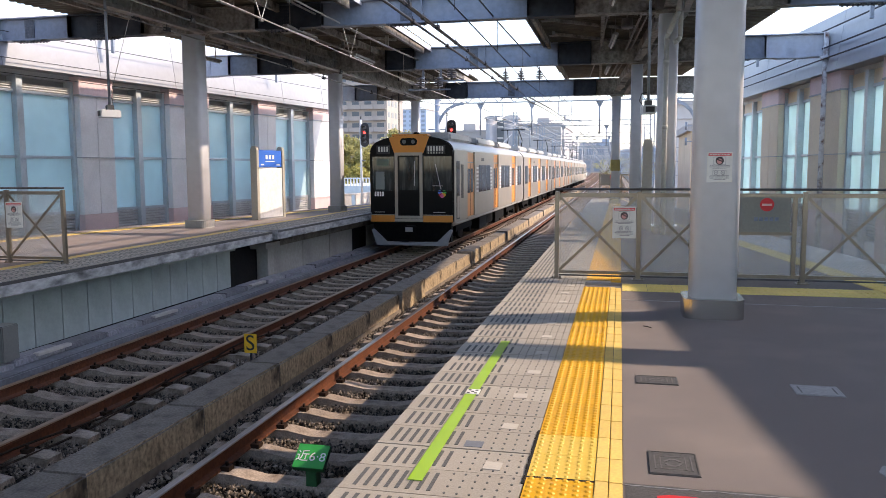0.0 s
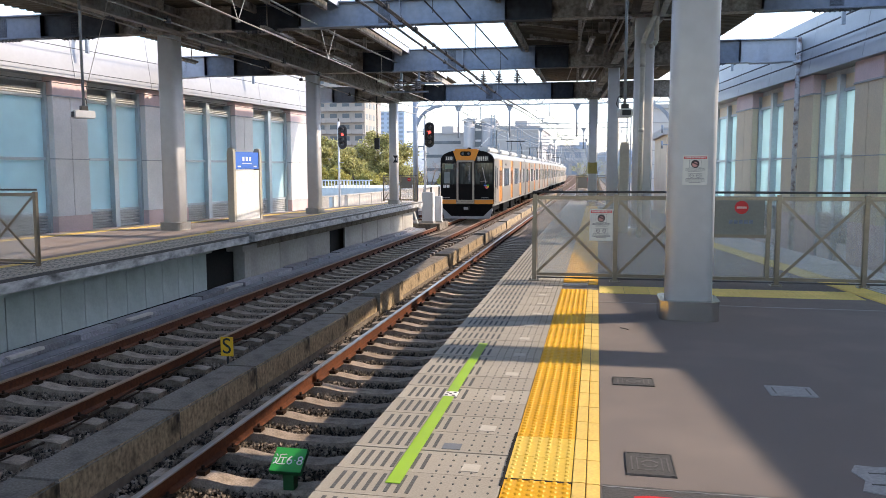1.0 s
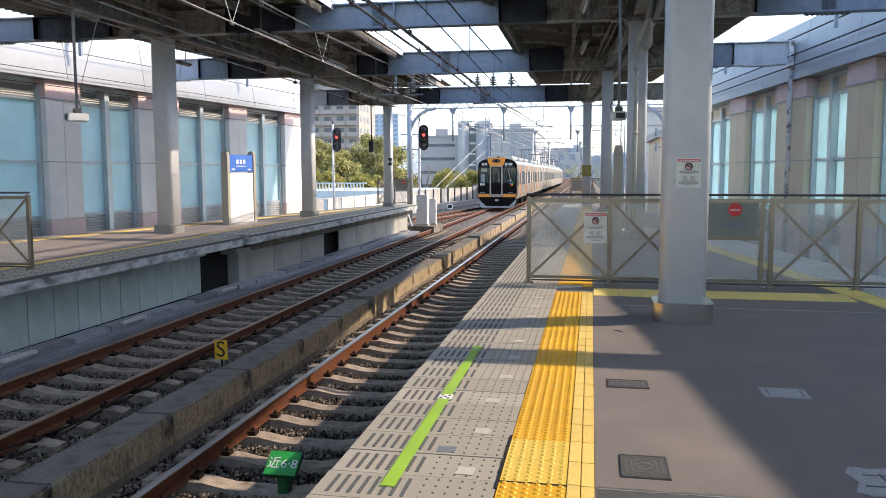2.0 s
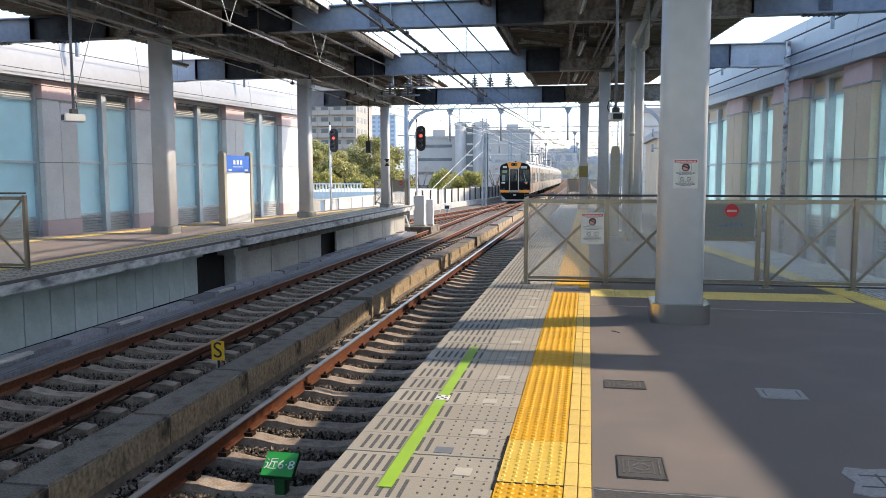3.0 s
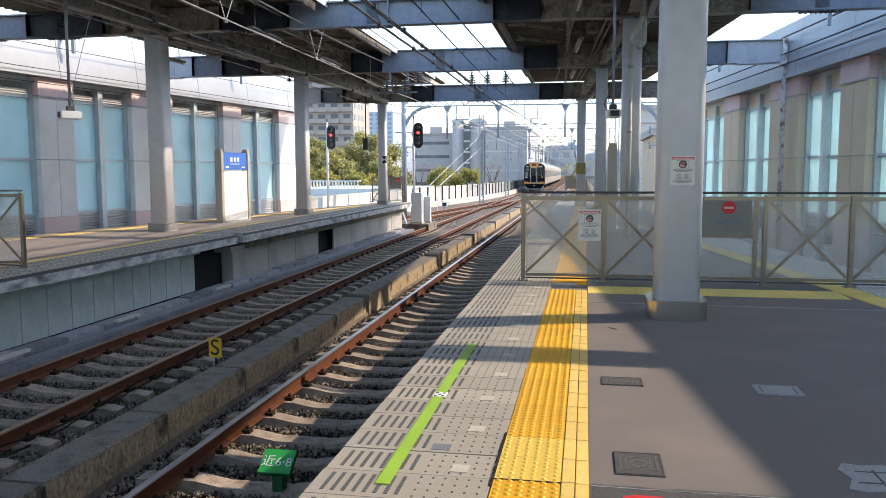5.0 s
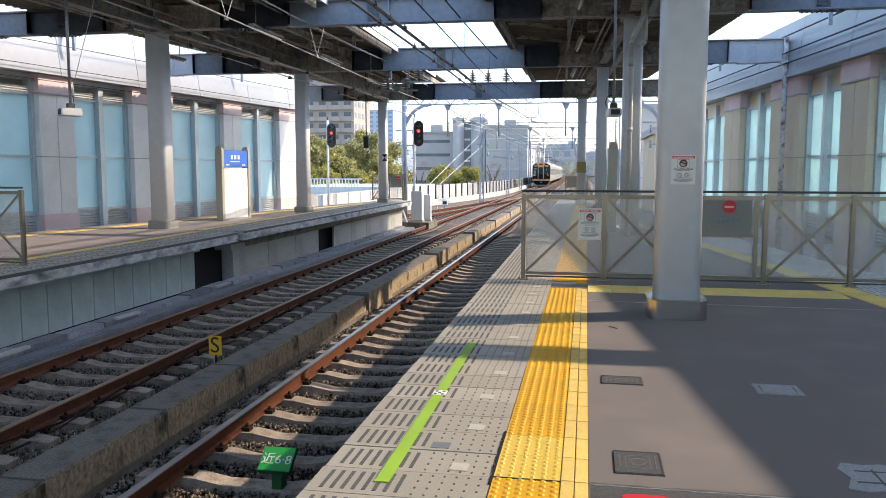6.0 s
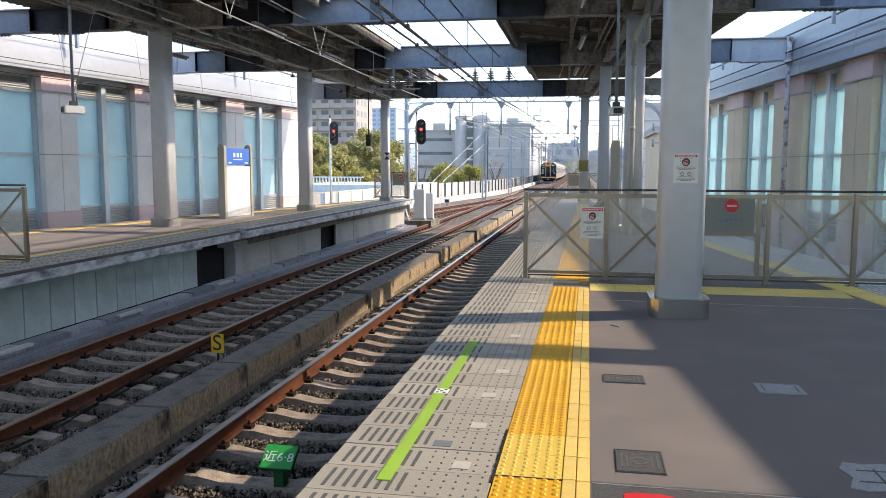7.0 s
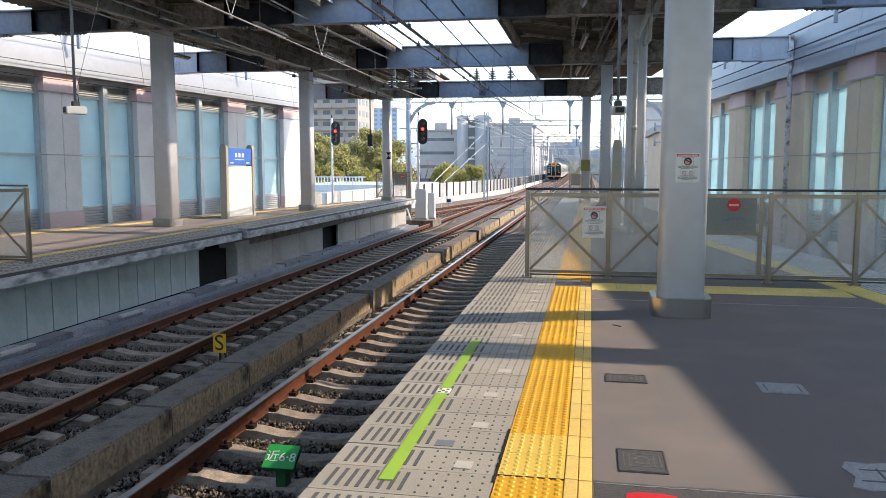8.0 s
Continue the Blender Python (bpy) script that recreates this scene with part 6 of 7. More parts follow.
# ---------------------------------------------------------------- train
CAR = 18.7
def car_outline():
    return [(-1.36, 0.74), (1.36, 0.74), (1.40, 0.95), (1.40, 3.08), (1.375, 3.25), (1.27, 3.40), (1.02, 3.52), (0.5, 3.62), (0, 3.65),
            (-0.5, 3.62), (-1.02, 3.52), (-1.27, 3.40), (-1.375, 3.25), (-1.40, 3.08), (-1.40, 0.95)]


def build_car(front):
    c = thing("train_car", "silver and orange commuter train car with black cab front" if front else "silver commuter train car with orange doors", "train car", group="departing train")
    y0 = 0.16 if front else 0.12
    bm = bmesh.new()
    bm_prism(bm, [(u * 0.968, v) for u, v in car_outline()], y0, CAR, "y")
    body = part("body", bm, "train_silver", c, "stainless steel body", 0.02)
    for s in (-1, 1):
        def sb(nm, m, ya, yb, za, zb, d=0.006, par=body, lab="", base=1.40):
            q = sorted((s * (base - 0.004), s * (base + d)))
            return boxes(nm, par, m, (q[0], q[1], ya, yb, za, zb), label=lab)
        for ya, yb in ((2.4, 3.7), (8.25, 9.55), (14.05, 15.35)):
            d = sb("door", "train_orange", ya, yb, 0.92, 2.80, 0.012, c, "orange sliding door", 1.355)
            for q0, q1 in ((ya + 0.14, (ya + yb) / 2 - 0.1), ((ya + yb) / 2 + 0.1, yb - 0.14)):
                q = sorted((s * 1.366, s * 1.371))
                boxes("door_glass", d, "train_glass", (q[0], q[1], q0, q1, 1.75, 2.6))
            q = sorted((s * 1.366, s * 1.3715))
            boxes("door_seam", d, "train_under", (q[0], q[1], (ya + yb) / 2 - 0.012, (ya + yb) / 2 + 0.012, 0.93, 2.79))
            sb("door_header", "train_orange", ya, yb, 2.84, 3.17, 0.004, body, "orange panel above a door", 1.355)
            sb("door_step", "train_silver", ya - 0.03, yb + 0.03, 0.86, 0.90, 0.06, body, "", 1.355)
        for ya, yb in ((y0, 2.36), (3.74, 8.21), (9.59, 14.01), (15.39, CAR)):
            q = sorted((s * 1.353, s * 1.40))
            boxes("side_panel", body, "train_silver", (q[0], q[1], ya, yb, 0.88, 3.20), bevel=0.008)
        for ya, yb in ((4.6, 7.3), (10.4, 13.15), (16.2, 17.7)):
            w = sb("side_window", "train_glass", ya, yb, 1.72, 2.72, 0.005, c, "dark side window")
            for k in (1 / 3, 2 / 3) if yb - ya > 2 else (0.5,):
                q = sorted((s * 1.404, s * 1.412))
                yy = ya + (yb - ya) * k
                boxes("mullion", w, "train_grey", (q[0], q[1], yy - 0.025, yy + 0.025, 1.73, 2.71))
        # white slatted stripes beside the windows
        for ya, yb in ((4.12, 4.56), (7.34, 7.78), (9.92, 10.36), (13.19, 13.63), (15.72, 16.16)):
            q = sorted((s * 1.396, s * 1.406))
            bm = bmesh.new()
            for k in range(7):
                bm_box(bm, q[0], q[1], ya, yb, 1.74 + k * 0.14, 1.81 + k * 0.14)
            part("stripe_panel", bm, "train_white", body, "white horizontal stripes")
        if front:
            cd = sb("cab_door", "train_black", 0.42, 0.92, 0.95, 2.85, 0.008, c, "dark recessed cab door")
            q = sorted((s * 1.406, s * 1.413))
            boxes("door_leaf", cd, "train_silver", (q[0], q[1], 0.50, 0.86, 1.0, 1.70))
            q = sorted((s * 1.407, s * 1.412))
            boxes("door_glass", cd, "train_glass", (q[0], q[1], 0.50, 0.86, 1.75, 2.6))
            sb("cab_window", "train_black", 1.22, 1.60, 1.62, 2.74, 0.005, c)
        else:
            sb("side_window", "train_glass", 0.5, 1.9, 1.72, 2.72, 0.005, c)
        # destination marks and lining
        sb("mark_panel", "train_black", 5.2, 5.8, 2.88, 3.0, 0.004)
        sb("lining", "train_grey", y0 + 0.3, CAR - 0.1, 0.80, 0.84, 0.01, body, "", 1.355)
    # underframe gear
    for ya, yb, z0, w in ((5.6, 7.4, 0.25, 2.5), (7.7, 9.2, 0.32, 2.4), (9.5, 10.6, 0.22, 2.55), (10.9, 12.6, 0.3, 2.4)):
        boxes("equipment_box", c, "train_under", (-w / 2, w / 2, ya, yb, z0, 0.72), bevel=0.02)
    for yc in (3.0, 15.4):
        bg = thing("bogie", "", "")
        bg.parent = c
        bg.location = (0, yc, 0)
        boxes("bogie_frame", bg, "train_under", (-1.15, -0.95, -1.5, 1.5, 0.45, 0.68), (0.95, 1.15, -1.5, 1.5, 0.45, 0.68), (-1.0, 1.0, -0.3, 0.3, 0.4, 0.72), bevel=0.02)
        for yy in (-1.05, 1.05):
            for xx in (-0.752, 0.752):
                bm = bmesh.new()
                disc(bm, xx + 0.065, yy, 0.43, 0.425, "x", 28, 0.13)
                part("wheel", bm, "rust_dark", bg)
            for xx in (-1.05, 1.05):
                boxes("axle_box", bg, "train_under", (xx - 0.12, xx + 0.12, yy - 0.16, yy + 0.16, 0.28, 0.52), bevel=0.02)
    # roof
    for ya, yb in ((1.6, 5.6), (7.0, 11.4), (12.8, 17.0)):
        boxes("air_conditioner", c, "train_roof", (-0.95, 0.95, ya, yb, 3.54, 3.84), bevel=0.08)
    boxes("gangway", c, "train_under", (-0.6, 0.6, CAR, CAR + 0.36, 0.95, 3.0))
    if not front:
        for yc in (6.2,):
            pg = thing("pantograph", "", "")
            pg.parent = c
            def pbar(nm, p, q, w):
                bm = bmesh.new()
                bm_bar(bm, p, q, w)
                part(nm, bm, "train_under", pg)
            for s in (-0.5, 0.5):
                pbar("lower_arm", (s, yc - 0.2, 3.6), (s * 0.9, yc + 0.9, 4.35), 0.05)
                pbar("upper_arm", (s * 0.9, yc + 0.9, 4.35), (s * 0.7, yc - 0.1, 4.95), 0.04)
            pbar("contact_bar", (-0.75, yc - 0.1, 4.97), (0.75, yc - 0.1, 4.97), 0.06)
            boxes("base_frame", pg, "train_under", (-0.7, 0.7, yc - 0.7, yc + 0.7, 3.60, 3.72))
        return c
    # cab front: black mask bent back at its sides, orange cap, silver door surround
    bm = bmesh.new()
    o = [(-1.37, 0.86), (1.37, 0.86), (1.395, 1.0), (1.395, 3.14), (1.36, 3.30), (1.24, 3.44), (0.98, 3.56), (0.5, 3.67), (0, 3.70), (-0.5, 3.67), (-0.98, 3.56), (-1.24, 3.44), (-1.36, 3.30), (-1.395, 3.14), (-1.395, 1.0)]
    bm_prism(bm, o, 0.0, 0.155, "y")
    part("front_mask", bm, "train_black", c, "glossy black cab front", 0.03)
    boxes("front_pillar", c, "train_silver", (1.365, 1.412, 0.06, 0.22, 0.9, 3.1), (-1.412, -1.365, 0.06, 0.22, 0.9, 3.1), bevel=0.01)
    def fb(nm, m, par, x0, x1, z0, z1, d0=0.0, d1=0.012, lab="", bevel=0.0):
        return boxes(nm, par, m, (x0, x1, -d1, -d0, z0, z1), label=lab, bevel=bevel)
    bm = bmesh.new()
    bm_prism(bm, [(-0.56, 3.10), (0.40, 3.10), (0.60, 3.63), (0.5, 3.665), (0, 3.695), (-0.5, 3.665), (-0.74, 3.60)], -0.016, -0.001, "y")
    cap = part("orange_cap", bm, "train_orange", c, "orange panel above the cab door")
    boxes("cap_roof", cap, "train_orange", (-0.66, 0.54, 0.0, 0.5, 3.64, 3.715), bevel=0.02)
    bm = bmesh.new()
    bm_prism(bm, [(-0.08 + 0.12 * math.cos(radians(a)) + (0.17 if a < 90 or a > 270 else -0.17), 3.47 + 0.12 * math.sin(radians(a))) for a in range(0, 360, 20)], -0.022, -0.0165, "y")
    lp = part("lamp_recess", bm, "train_black", cap)
    for x in (-0.23, 0.07):
        bm = bmesh.new()
        disc(bm, x, -0.0225, 3.47, 0.065, n=14, depth=0.006)
        part("headlamp", bm, "far_glass", lp, "unlit headlamp")
    door = fb("cab_gangway_door", "train_black", c, -0.44, 0.27, 1.10, 3.02, 0.001, 0.012, "black gangway door in the cab front")
    fb("door_glass", "cab_glass", door, -0.39, 0.22, 1.92, 2.98, 0.0125, 0.016)
    fb("grab_bar", "train_grey", door, 0.10, 0.12, 2.05, 2.85, 0.0165, 0.03)
    bm = bmesh.new()
    for x in (-0.50, 0.325):
        bm_box(bm, x - 0.05, x + 0.05, -0.035, -0.001, 1.0, 3.13)
    bm_box(bm, -0.45, 0.275, -0.035, -0.001, 3.03, 3.13)
    bm_box(bm, -0.45, 0.275, -0.035, -0.001, 1.0, 1.09)
    part("door_surround", bm, "train_silver", c, "silver surround of the gangway door", 0.008)
    for x0, x1, lab in ((-1.31, -0.58, "dark windscreen"), (0.41, 1.33, "dark windscreen with a wiper")):
        w = fb("windscreen", "cab_glass", c, x0, x1, 1.90, 3.0, 0.001, 0.008, lab)
        fb("window_edge", "train_black", w, x0, x1, 1.87, 1.90, 0.001, 0.014)
    bm = bmesh.new()
    bm_bar(bm, (0.98, -0.022, 1.95), (0.80, -0.022, 2.75), 0.022)
    bm_bar(bm, (0.70, -0.022, 2.06), (1.05, -0.022, 2.06), 0.018)
    part("wiper", bm, "train_grey", c)
    for x0, x1, k in ((-1.12, -0.75, 4), (0.53, 1.08, 6)):
        d = fb("destination_display", "black", c, x0 - 0.04, x1 + 0.04, 3.08, 3.36, 0.001, 0.01)
        bm = bmesh.new()
        for i in range(k):
            w = (x1 - x0) / k
            bm_box(bm, x0 + i * w + 0.018, x0 + (i + 1) * w - 0.018, -0.014, -0.0105, 3.16, 3.32)
            if k > 4:
                bm_box(bm, x0 + i * w + 0.02, x0 + (i + 1) * w - 0.03, -0.014, -0.0105, 3.09, 3.125)
        part("display_text", bm, "display_glow", d)["kind"] = "stuff"
    fb("interior_panel", "faded_card", c, -1.16, -0.74, 2.70, 2.94, 0.0085, 0.0095, "pale green blind behind the windscreen")
    fb("interior_panel", "cabinet_dim", c, -1.20, -0.90, 1.94, 2.52, 0.0085, 0.0095, "grey cabinet behind the windscreen")
    bm = bmesh.new()
    for i in range(4):
        bm_box(bm, -1.24 + i * 0.085, -1.185 + i * 0.085, -0.006, -0.001, 1.72, 1.87)
    part("fleet_number", bm, "white_paint", c, "four white bars of a fleet number")
    for x0, x1 in ((-1.24, -0.9), (0.72, 1.12)):
        fb("hand_rail", "train_grey", c, x0, x1, 1.20, 1.215, 0.001, 0.05)
    # heart-shaped emblem of small coloured discs
    em = fb("emblem", "display_pale", c, 0.97, 1.07, 1.76, 1.86, 0.001, 0.004)
    for dx, dz, m in ((-0.08, 0.045, "emblem_blue"), (0.07, 0.045, "sign_green"), (-0.045, -0.03, "red"), (0.05, -0.035, "sign_yellow"), (0.0, -0.075, "emblem_pink")):
        bm = bmesh.new()
        disc(bm, 1.02 + dx, -0.0045, 1.81 + dz, 0.066, n=14, depth=0.004)
        part("petal", bm, m, em)
    for x0, x1 in ((-1.37, -0.57), (0.39, 1.37)):
        st = fb("orange_stripe", "train_orange", c, x0, x1, 0.89, 1.10, 0.001, 0.02, "orange stripe below the cab window")
        fb("stripe_edge", "train_silver", st, x0, x1, 1.105, 1.13, 0.001, 0.03)
    fb("front_sill", "train_silver", c, -0.56, 0.38, 0.90, 0.985, 0.001, 0.03)
    # coupler, skirt and plough
    boxes("buffer_beam", c, "train_under", (-1.3, 1.3, 0.05, 0.35, 0.25, 0.855))
    cp = boxes("coupler", c, "train_under", (-0.16, 0.16, -0.35, 0.1, 0.55, 0.78), bevel=0.03)
    boxes("coupler_face", cp, "skirt_grey", (-0.12, 0.12, -0.36, -0.352, 0.60, 0.74))
    bm = bmesh.new()
    bm_prism(bm, [(-0.85, 0.12), (0.85, 0.12), (0.85, 0.24), (-0.85, 0.24)], -0.05, 0.05, "y")
    part("plough_bar", bm, "skirt_grey", c, "grey plough bar", 0.01)
    for s in (-1, 1):
        bm = bmesh.new()
        o = [(s * 0.82, 0.12), (s * 1.18, 0.12), (s * 1.34, 0.62), (s * 1.28, 0.66), (s * 0.86, 0.26)]
        bm_prism(bm, o if s > 0 else o[::-1], -0.04, 0.14, "y")
        part("plough_wing", bm, "skirt_grey", c, "grey plough wing", 0.008)
    boxes("antenna", c, "train_under", (-0.10, 0.10, 0.55, 0.85, 3.60, 3.80), bevel=0.04)
    return c


# teal streaks paint the lit car interior seen through the cab windows
M["cab_glass"] = mat("cab_glass_painted_interior", (0.012, 0.02, 0.021), 0.06, grain=1.6, vary=0.5, bump=0, stain=0.9, stain_scale=3.4, stain_color=(0.055, 0.08, 0.078), stretch=(2.2, 1, 0.35))
M["cabinet_dim"] = mat("dim_grey_cabinet", (0.15, 0.18, 0.18), 0.4, vary=0.06)
M["display_glow"] = mat("display_characters", (0.62, 0.60, 0.52), 0.5, vary=0.05)
M["faded_card"] = mat("faded_card", (0.15, 0.19, 0.13), 0.6, vary=0.05)
M["display_pale"] = mat("emblem_white", (0.7, 0.7, 0.7), 0.4, vary=0.02)
M["emblem_blue"] = mat("emblem_blue", (0.05, 0.2, 0.7), 0.4, vary=0.02)
M["emblem_pink"] = mat("emblem_pink", (0.7, 0.12, 0.3), 0.4, vary=0.02)


# ---------------------------------------------------------------- far surroundings
def tree(x, y, h, r, leaf, n, label, bare=False, seed=1):
    rng = random.Random(seed)
    t = thing("tree", label, "tree", pose(x, y, -7.0))
    bm = bmesh.new()
    bm_path(bm, [(0, 0, 0), (0.1, 0, h * 0.3), (0.0, 0.1, h * 0.55)], 0.5, 8)
    tips = []
    for i in range(9):
        a = rng.uniform(0, 6.28)
        z0 = h * rng.uniform(0.25, 0.5)
        q = (r * 0.65 * math.cos(a), r * 0.65 * math.sin(a), h * rng.uniform(0.55, 0.9))
        bm_path(bm, [(0, 0, z0), (q[0] * 0.4, q[1] * 0.4, z0 + (q[2] - z0) * 0.5), q], 0.17, 5)
        tips.append(q)
    part("trunk", bm, "bark", t)
    clumps = []
    for i in range(46):
        u = rng.uniform(-1, 1)
        a = rng.uniform(0, 6.28)
        rr = math.sqrt(1 - u * u) * rng.uniform(0.55, 1.0)
        clumps.append((rr * math.cos(a) * r, rr * math.sin(a) * r, h * 0.62 + u * h * 0.36 * rng.uniform(0.7, 1), r * rng.uniform(0.14, 0.30)))
    vs, fs = [], []
    for i in range(n):
        cx, cy, cz, cr = rng.choice(clumps)
        d = Vector((rng.gauss(0, 1), rng.gauss(0, 1), rng.gauss(0, 0.8))).normalized() * cr * rng.uniform(0.5, 1.05)
        p = Vector((cx, cy, cz)) + d
        s = rng.uniform(0.08, 0.19) * (0.5 if bare else 1.0)
        ax = Vector((rng.gauss(0, 1), rng.gauss(0, 1), rng.gauss(0, 1))).normalized()
        bx = ax.cross(Vector((rng.gauss(0, 1), rng.gauss(0, 1), rng.gauss(0, 1)))).normalized()
        k = len(vs)
        ln = 3.0 if bare else 1.0
        wd = 0.12 if bare else 0.7
        vs += [p - ax * s * ln, p + bx * s * wd, p + ax * s * ln, p - bx * s * wd]
        fs.append((k, k + 1, k + 2, k + 3))
    me = bpy.data.meshes.new("crown")
    me.from_pydata([tuple(v) for v in vs], [], fs)
    me.materials.append(M["twig" if bare else leaf])
    ob = new("crown", me)
    ob.parent = t
    return t


def building(name, x0, x1, y0, depth, z1, storeys, bays, wall, label, balcony=False, win=0.55, strip=False, z0=-7.0, plain=False, glass="far_glass"):
    b = thing(name, label, "building", pose(x0, y0, z0))
    w, h = x1 - x0, z1 - z0
    boxes("wall", b, wall, (0, w, 0, depth, 0, h))
    boxes("roof", b, "facade_grey", (-0.3, w + 0.3, -0.3, depth + 0.3, h, h + 0.5))
    boxes("roof_plant", b, wall, (w * 0.3, w * 0.6, depth * 0.3, depth * 0.7, h + 0.5, h + 2.6))
    sh, bw = h / storeys, w / bays
    if strip:
        ww, wh = w * 0.86, sh * 0.22
    else:
        ww, wh = bw * win, sh * 0.5
    bm = bmesh.new()
    bm_box(bm, 0, ww, -0.06, 0.02, 0, wh)
    me = mesh_of("window", bm, glass)
    bm = bmesh.new()
    bm_box(bm, -0.02, 0.06, 0, bw * win, 0, wh)
    ms = mesh_of("window", bm, glass)
    bm = bmesh.new()
    bm_box(bm, 0, bw * 0.94, -1.0, -0.06, 0, 0.18)
    bm_box(bm, 0, bw * 0.94, -1.0, -0.9, 0.18, sh * 0.40)
    mb = mesh_of("balcony", bm, wall)
    for i in range(0 if plain else storeys):
        z = i * sh + sh * 0.3
        if z + z0 < -4.0:
            continue
        for j in range(1 if strip else bays):
            piece("window", me, b, (w * 0.04 if strip else j * bw + bw * (1 - win) / 2), 0, z)
            if balcony:
                piece("balcony", mb, b, j * bw + bw * 0.03, 0, i * sh)
        for j in range(max(2, int(depth / bw * 0.8))):
            piece("window", ms, b, w, 1.0 + j * bw, z)
    return b


def build_far():
    building("apartment_building", -82, -61.0, 205, 16, 26, 11, 6, "facade_brown", "grey-brown apartment block with balconies on every storey", balcony=True)
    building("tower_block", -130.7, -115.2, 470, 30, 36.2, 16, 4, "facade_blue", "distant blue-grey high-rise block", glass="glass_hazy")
    building("low_building", -45, -34, 205, 25, 10.6, 5, 8, "facade_lilac", "pale grey office building with window bands", strip=True)
    building("apartment_building", -62, -52, 300, 20, 10.5, 6, 5, "facade_grey", "brownish apartment block far off", balcony=True)
    building("factory_building", -24.4, -14.2, 195, 46, 11.6, 4, 6, "facade_lilac", "large plain pale grey factory building", plain=True)
    d = thing("facade_sign", "row of dark blue sign letters on the factory wall", "sign", pose(-22.3, 194.9, 4.2))
    for j in range(11):
        boxes("letter_bar", d, "facade_grey", (j * 0.62, j * 0.62 + 0.46, -0.12, 0.08, 0.0, 0.45))
    boxes("sign_mark", d, "facade_blue", (-0.9, -0.35, -0.12, 0.08, -0.05, 0.6))
    e = thing("wall_band", "pale projecting bands on the factory wall", "cladding", pose(-24.4, 194.95, 0))
    for z in (1.2, 5.9, 8.6, 11.0):
        boxes("band", e, "facade_white", (0, 10.2, -0.15, 0.1, z, z + 0.28))
    building("office_building", -19.6, -13.8, 240, 30, 8.6, 5, 4, "facade_white", "white office building with window grid")
    # round stair towers with a glazed slot between them
    t = thing("stair_tower", "tall pale concrete tower with rounded tops and a glazed slot", "tower", pose(-33.6, 198, -7))
    for x0, x1, h in ((0.0, 3.3, 20.6), (4.5, 9.0, 20.4)):
        bm = bmesh.new()
        cx, rx = (x0 + x1) / 2, (x1 - x0) / 2
        k = 40
        o = [(cx + rx * math.cos(2 * math.pi * i / k), 3 + 3 * math.sin(2 * math.pi * i / k)) for i in range(k)]
        bm_prism(bm, o, 0, h, "z")
        for f in bm.faces:
            f.smooth = abs(f.normal.z) < 0.5
        part("shaft", bm, "facade_lilac", t)
        bm = bmesh.new()
        a = [(cx + rx * 1.02 * math.cos(radians(q)), h + 0.02 + rx * 0.42 * math.sin(radians(q))) for q in range(0, 181, 12)]
        bm_prism(bm, a, 0.2, 5.8, "y")
        part("arched_roof", bm, "facade_white", t)
    boxes("glazed_slot", t, "far_glass", (3.0, 5.0, 1.5, 4.5, 0, 20.2))
    for i in range(7):
        boxes("slot_floor", t, "facade_white", (3.2, 4.7, 1.3, 1.5, 2 + i * 2.7, 2.5 + i * 2.7))
    rng = random.Random(8)
    for i in range(46):
        x = rng.uniform(-95, 40)
        y = rng.uniform(430, 1000)
        w, h = rng.uniform(14, 40), rng.uniform(5, 17)
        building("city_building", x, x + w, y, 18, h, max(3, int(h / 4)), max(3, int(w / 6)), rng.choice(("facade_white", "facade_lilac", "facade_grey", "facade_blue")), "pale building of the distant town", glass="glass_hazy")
    # town to the right, seen past the columns
    building("office_building", 6.0, 24, 95, 20, 8.4, 7, 6, "facade_white", "white building with horizontal cladding beside the line", plain=True)
    e = thing("wall_band", "projecting cladding joints on the white building", "cladding", pose(6.0, 94.95, 0))
    for j in range(9):
        boxes("band", e, "facade_grey", (-0.02, 18, -0.1, 0.1, -6 + j * 1.6, -5.9 + j * 1.6))
    building("stair_house", 4.9, 10.0, 60, 12, 4.0, 5, 2, "facade_tan", "tan and pale panelled stair house beside the line", win=0.4, strip=True)
    tree(-29.5, 84, 12.3, 4.6, "leaf", 22000, "dense green broadleaf tree beside the viaduct", seed=2)
    tree(-24.0, 86, 12.6, 4.4, "leaf", 22000, "dense green broadleaf tree beside the viaduct", seed=3)
    tree(-27.0, 81, 11.4, 3.8, "leaf", 15000, "dense green broadleaf tree beside the viaduct", seed=12)
    tree(-33.5, 88, 11.2, 4.2, "leaf", 16000, "dense green broadleaf tree beside the viaduct", seed=4)
    tree(-21.0, 82, 9.6, 3.2, "leaf", 13000, "green broadleaf tree beside the viaduct", seed=5)
    tree(-26.5, 76, 9.0, 3.0, "leaf_yellow", 12000, "yellow-green tree beside the viaduct", seed=6)
    tree(-22.5, 77, 8.8, 2.6, "leaf_yellow", 10000, "yellow-green tree beside the viaduct", seed=7)
    tree(-20.0, 112, 9.2, 3.4, "leaf_yellow", 10000, "yellow-green tree beside the viaduct", seed=8)
    tree(-16.4, 110, 8.8, 2.8, "leaf_yellow", 9000, "yellow-green tree beside the viaduct", seed=9)
    tree(-24.6, 116, 10.0, 3.0, "twig", 3500, "leafless brown tree beside the viaduct", bare=True, seed=10)
    tree(-20.5, 178, 10.5, 2.5, "twig", 3000, "leafless brown tree beside the viaduct", bare=True, seed=11)
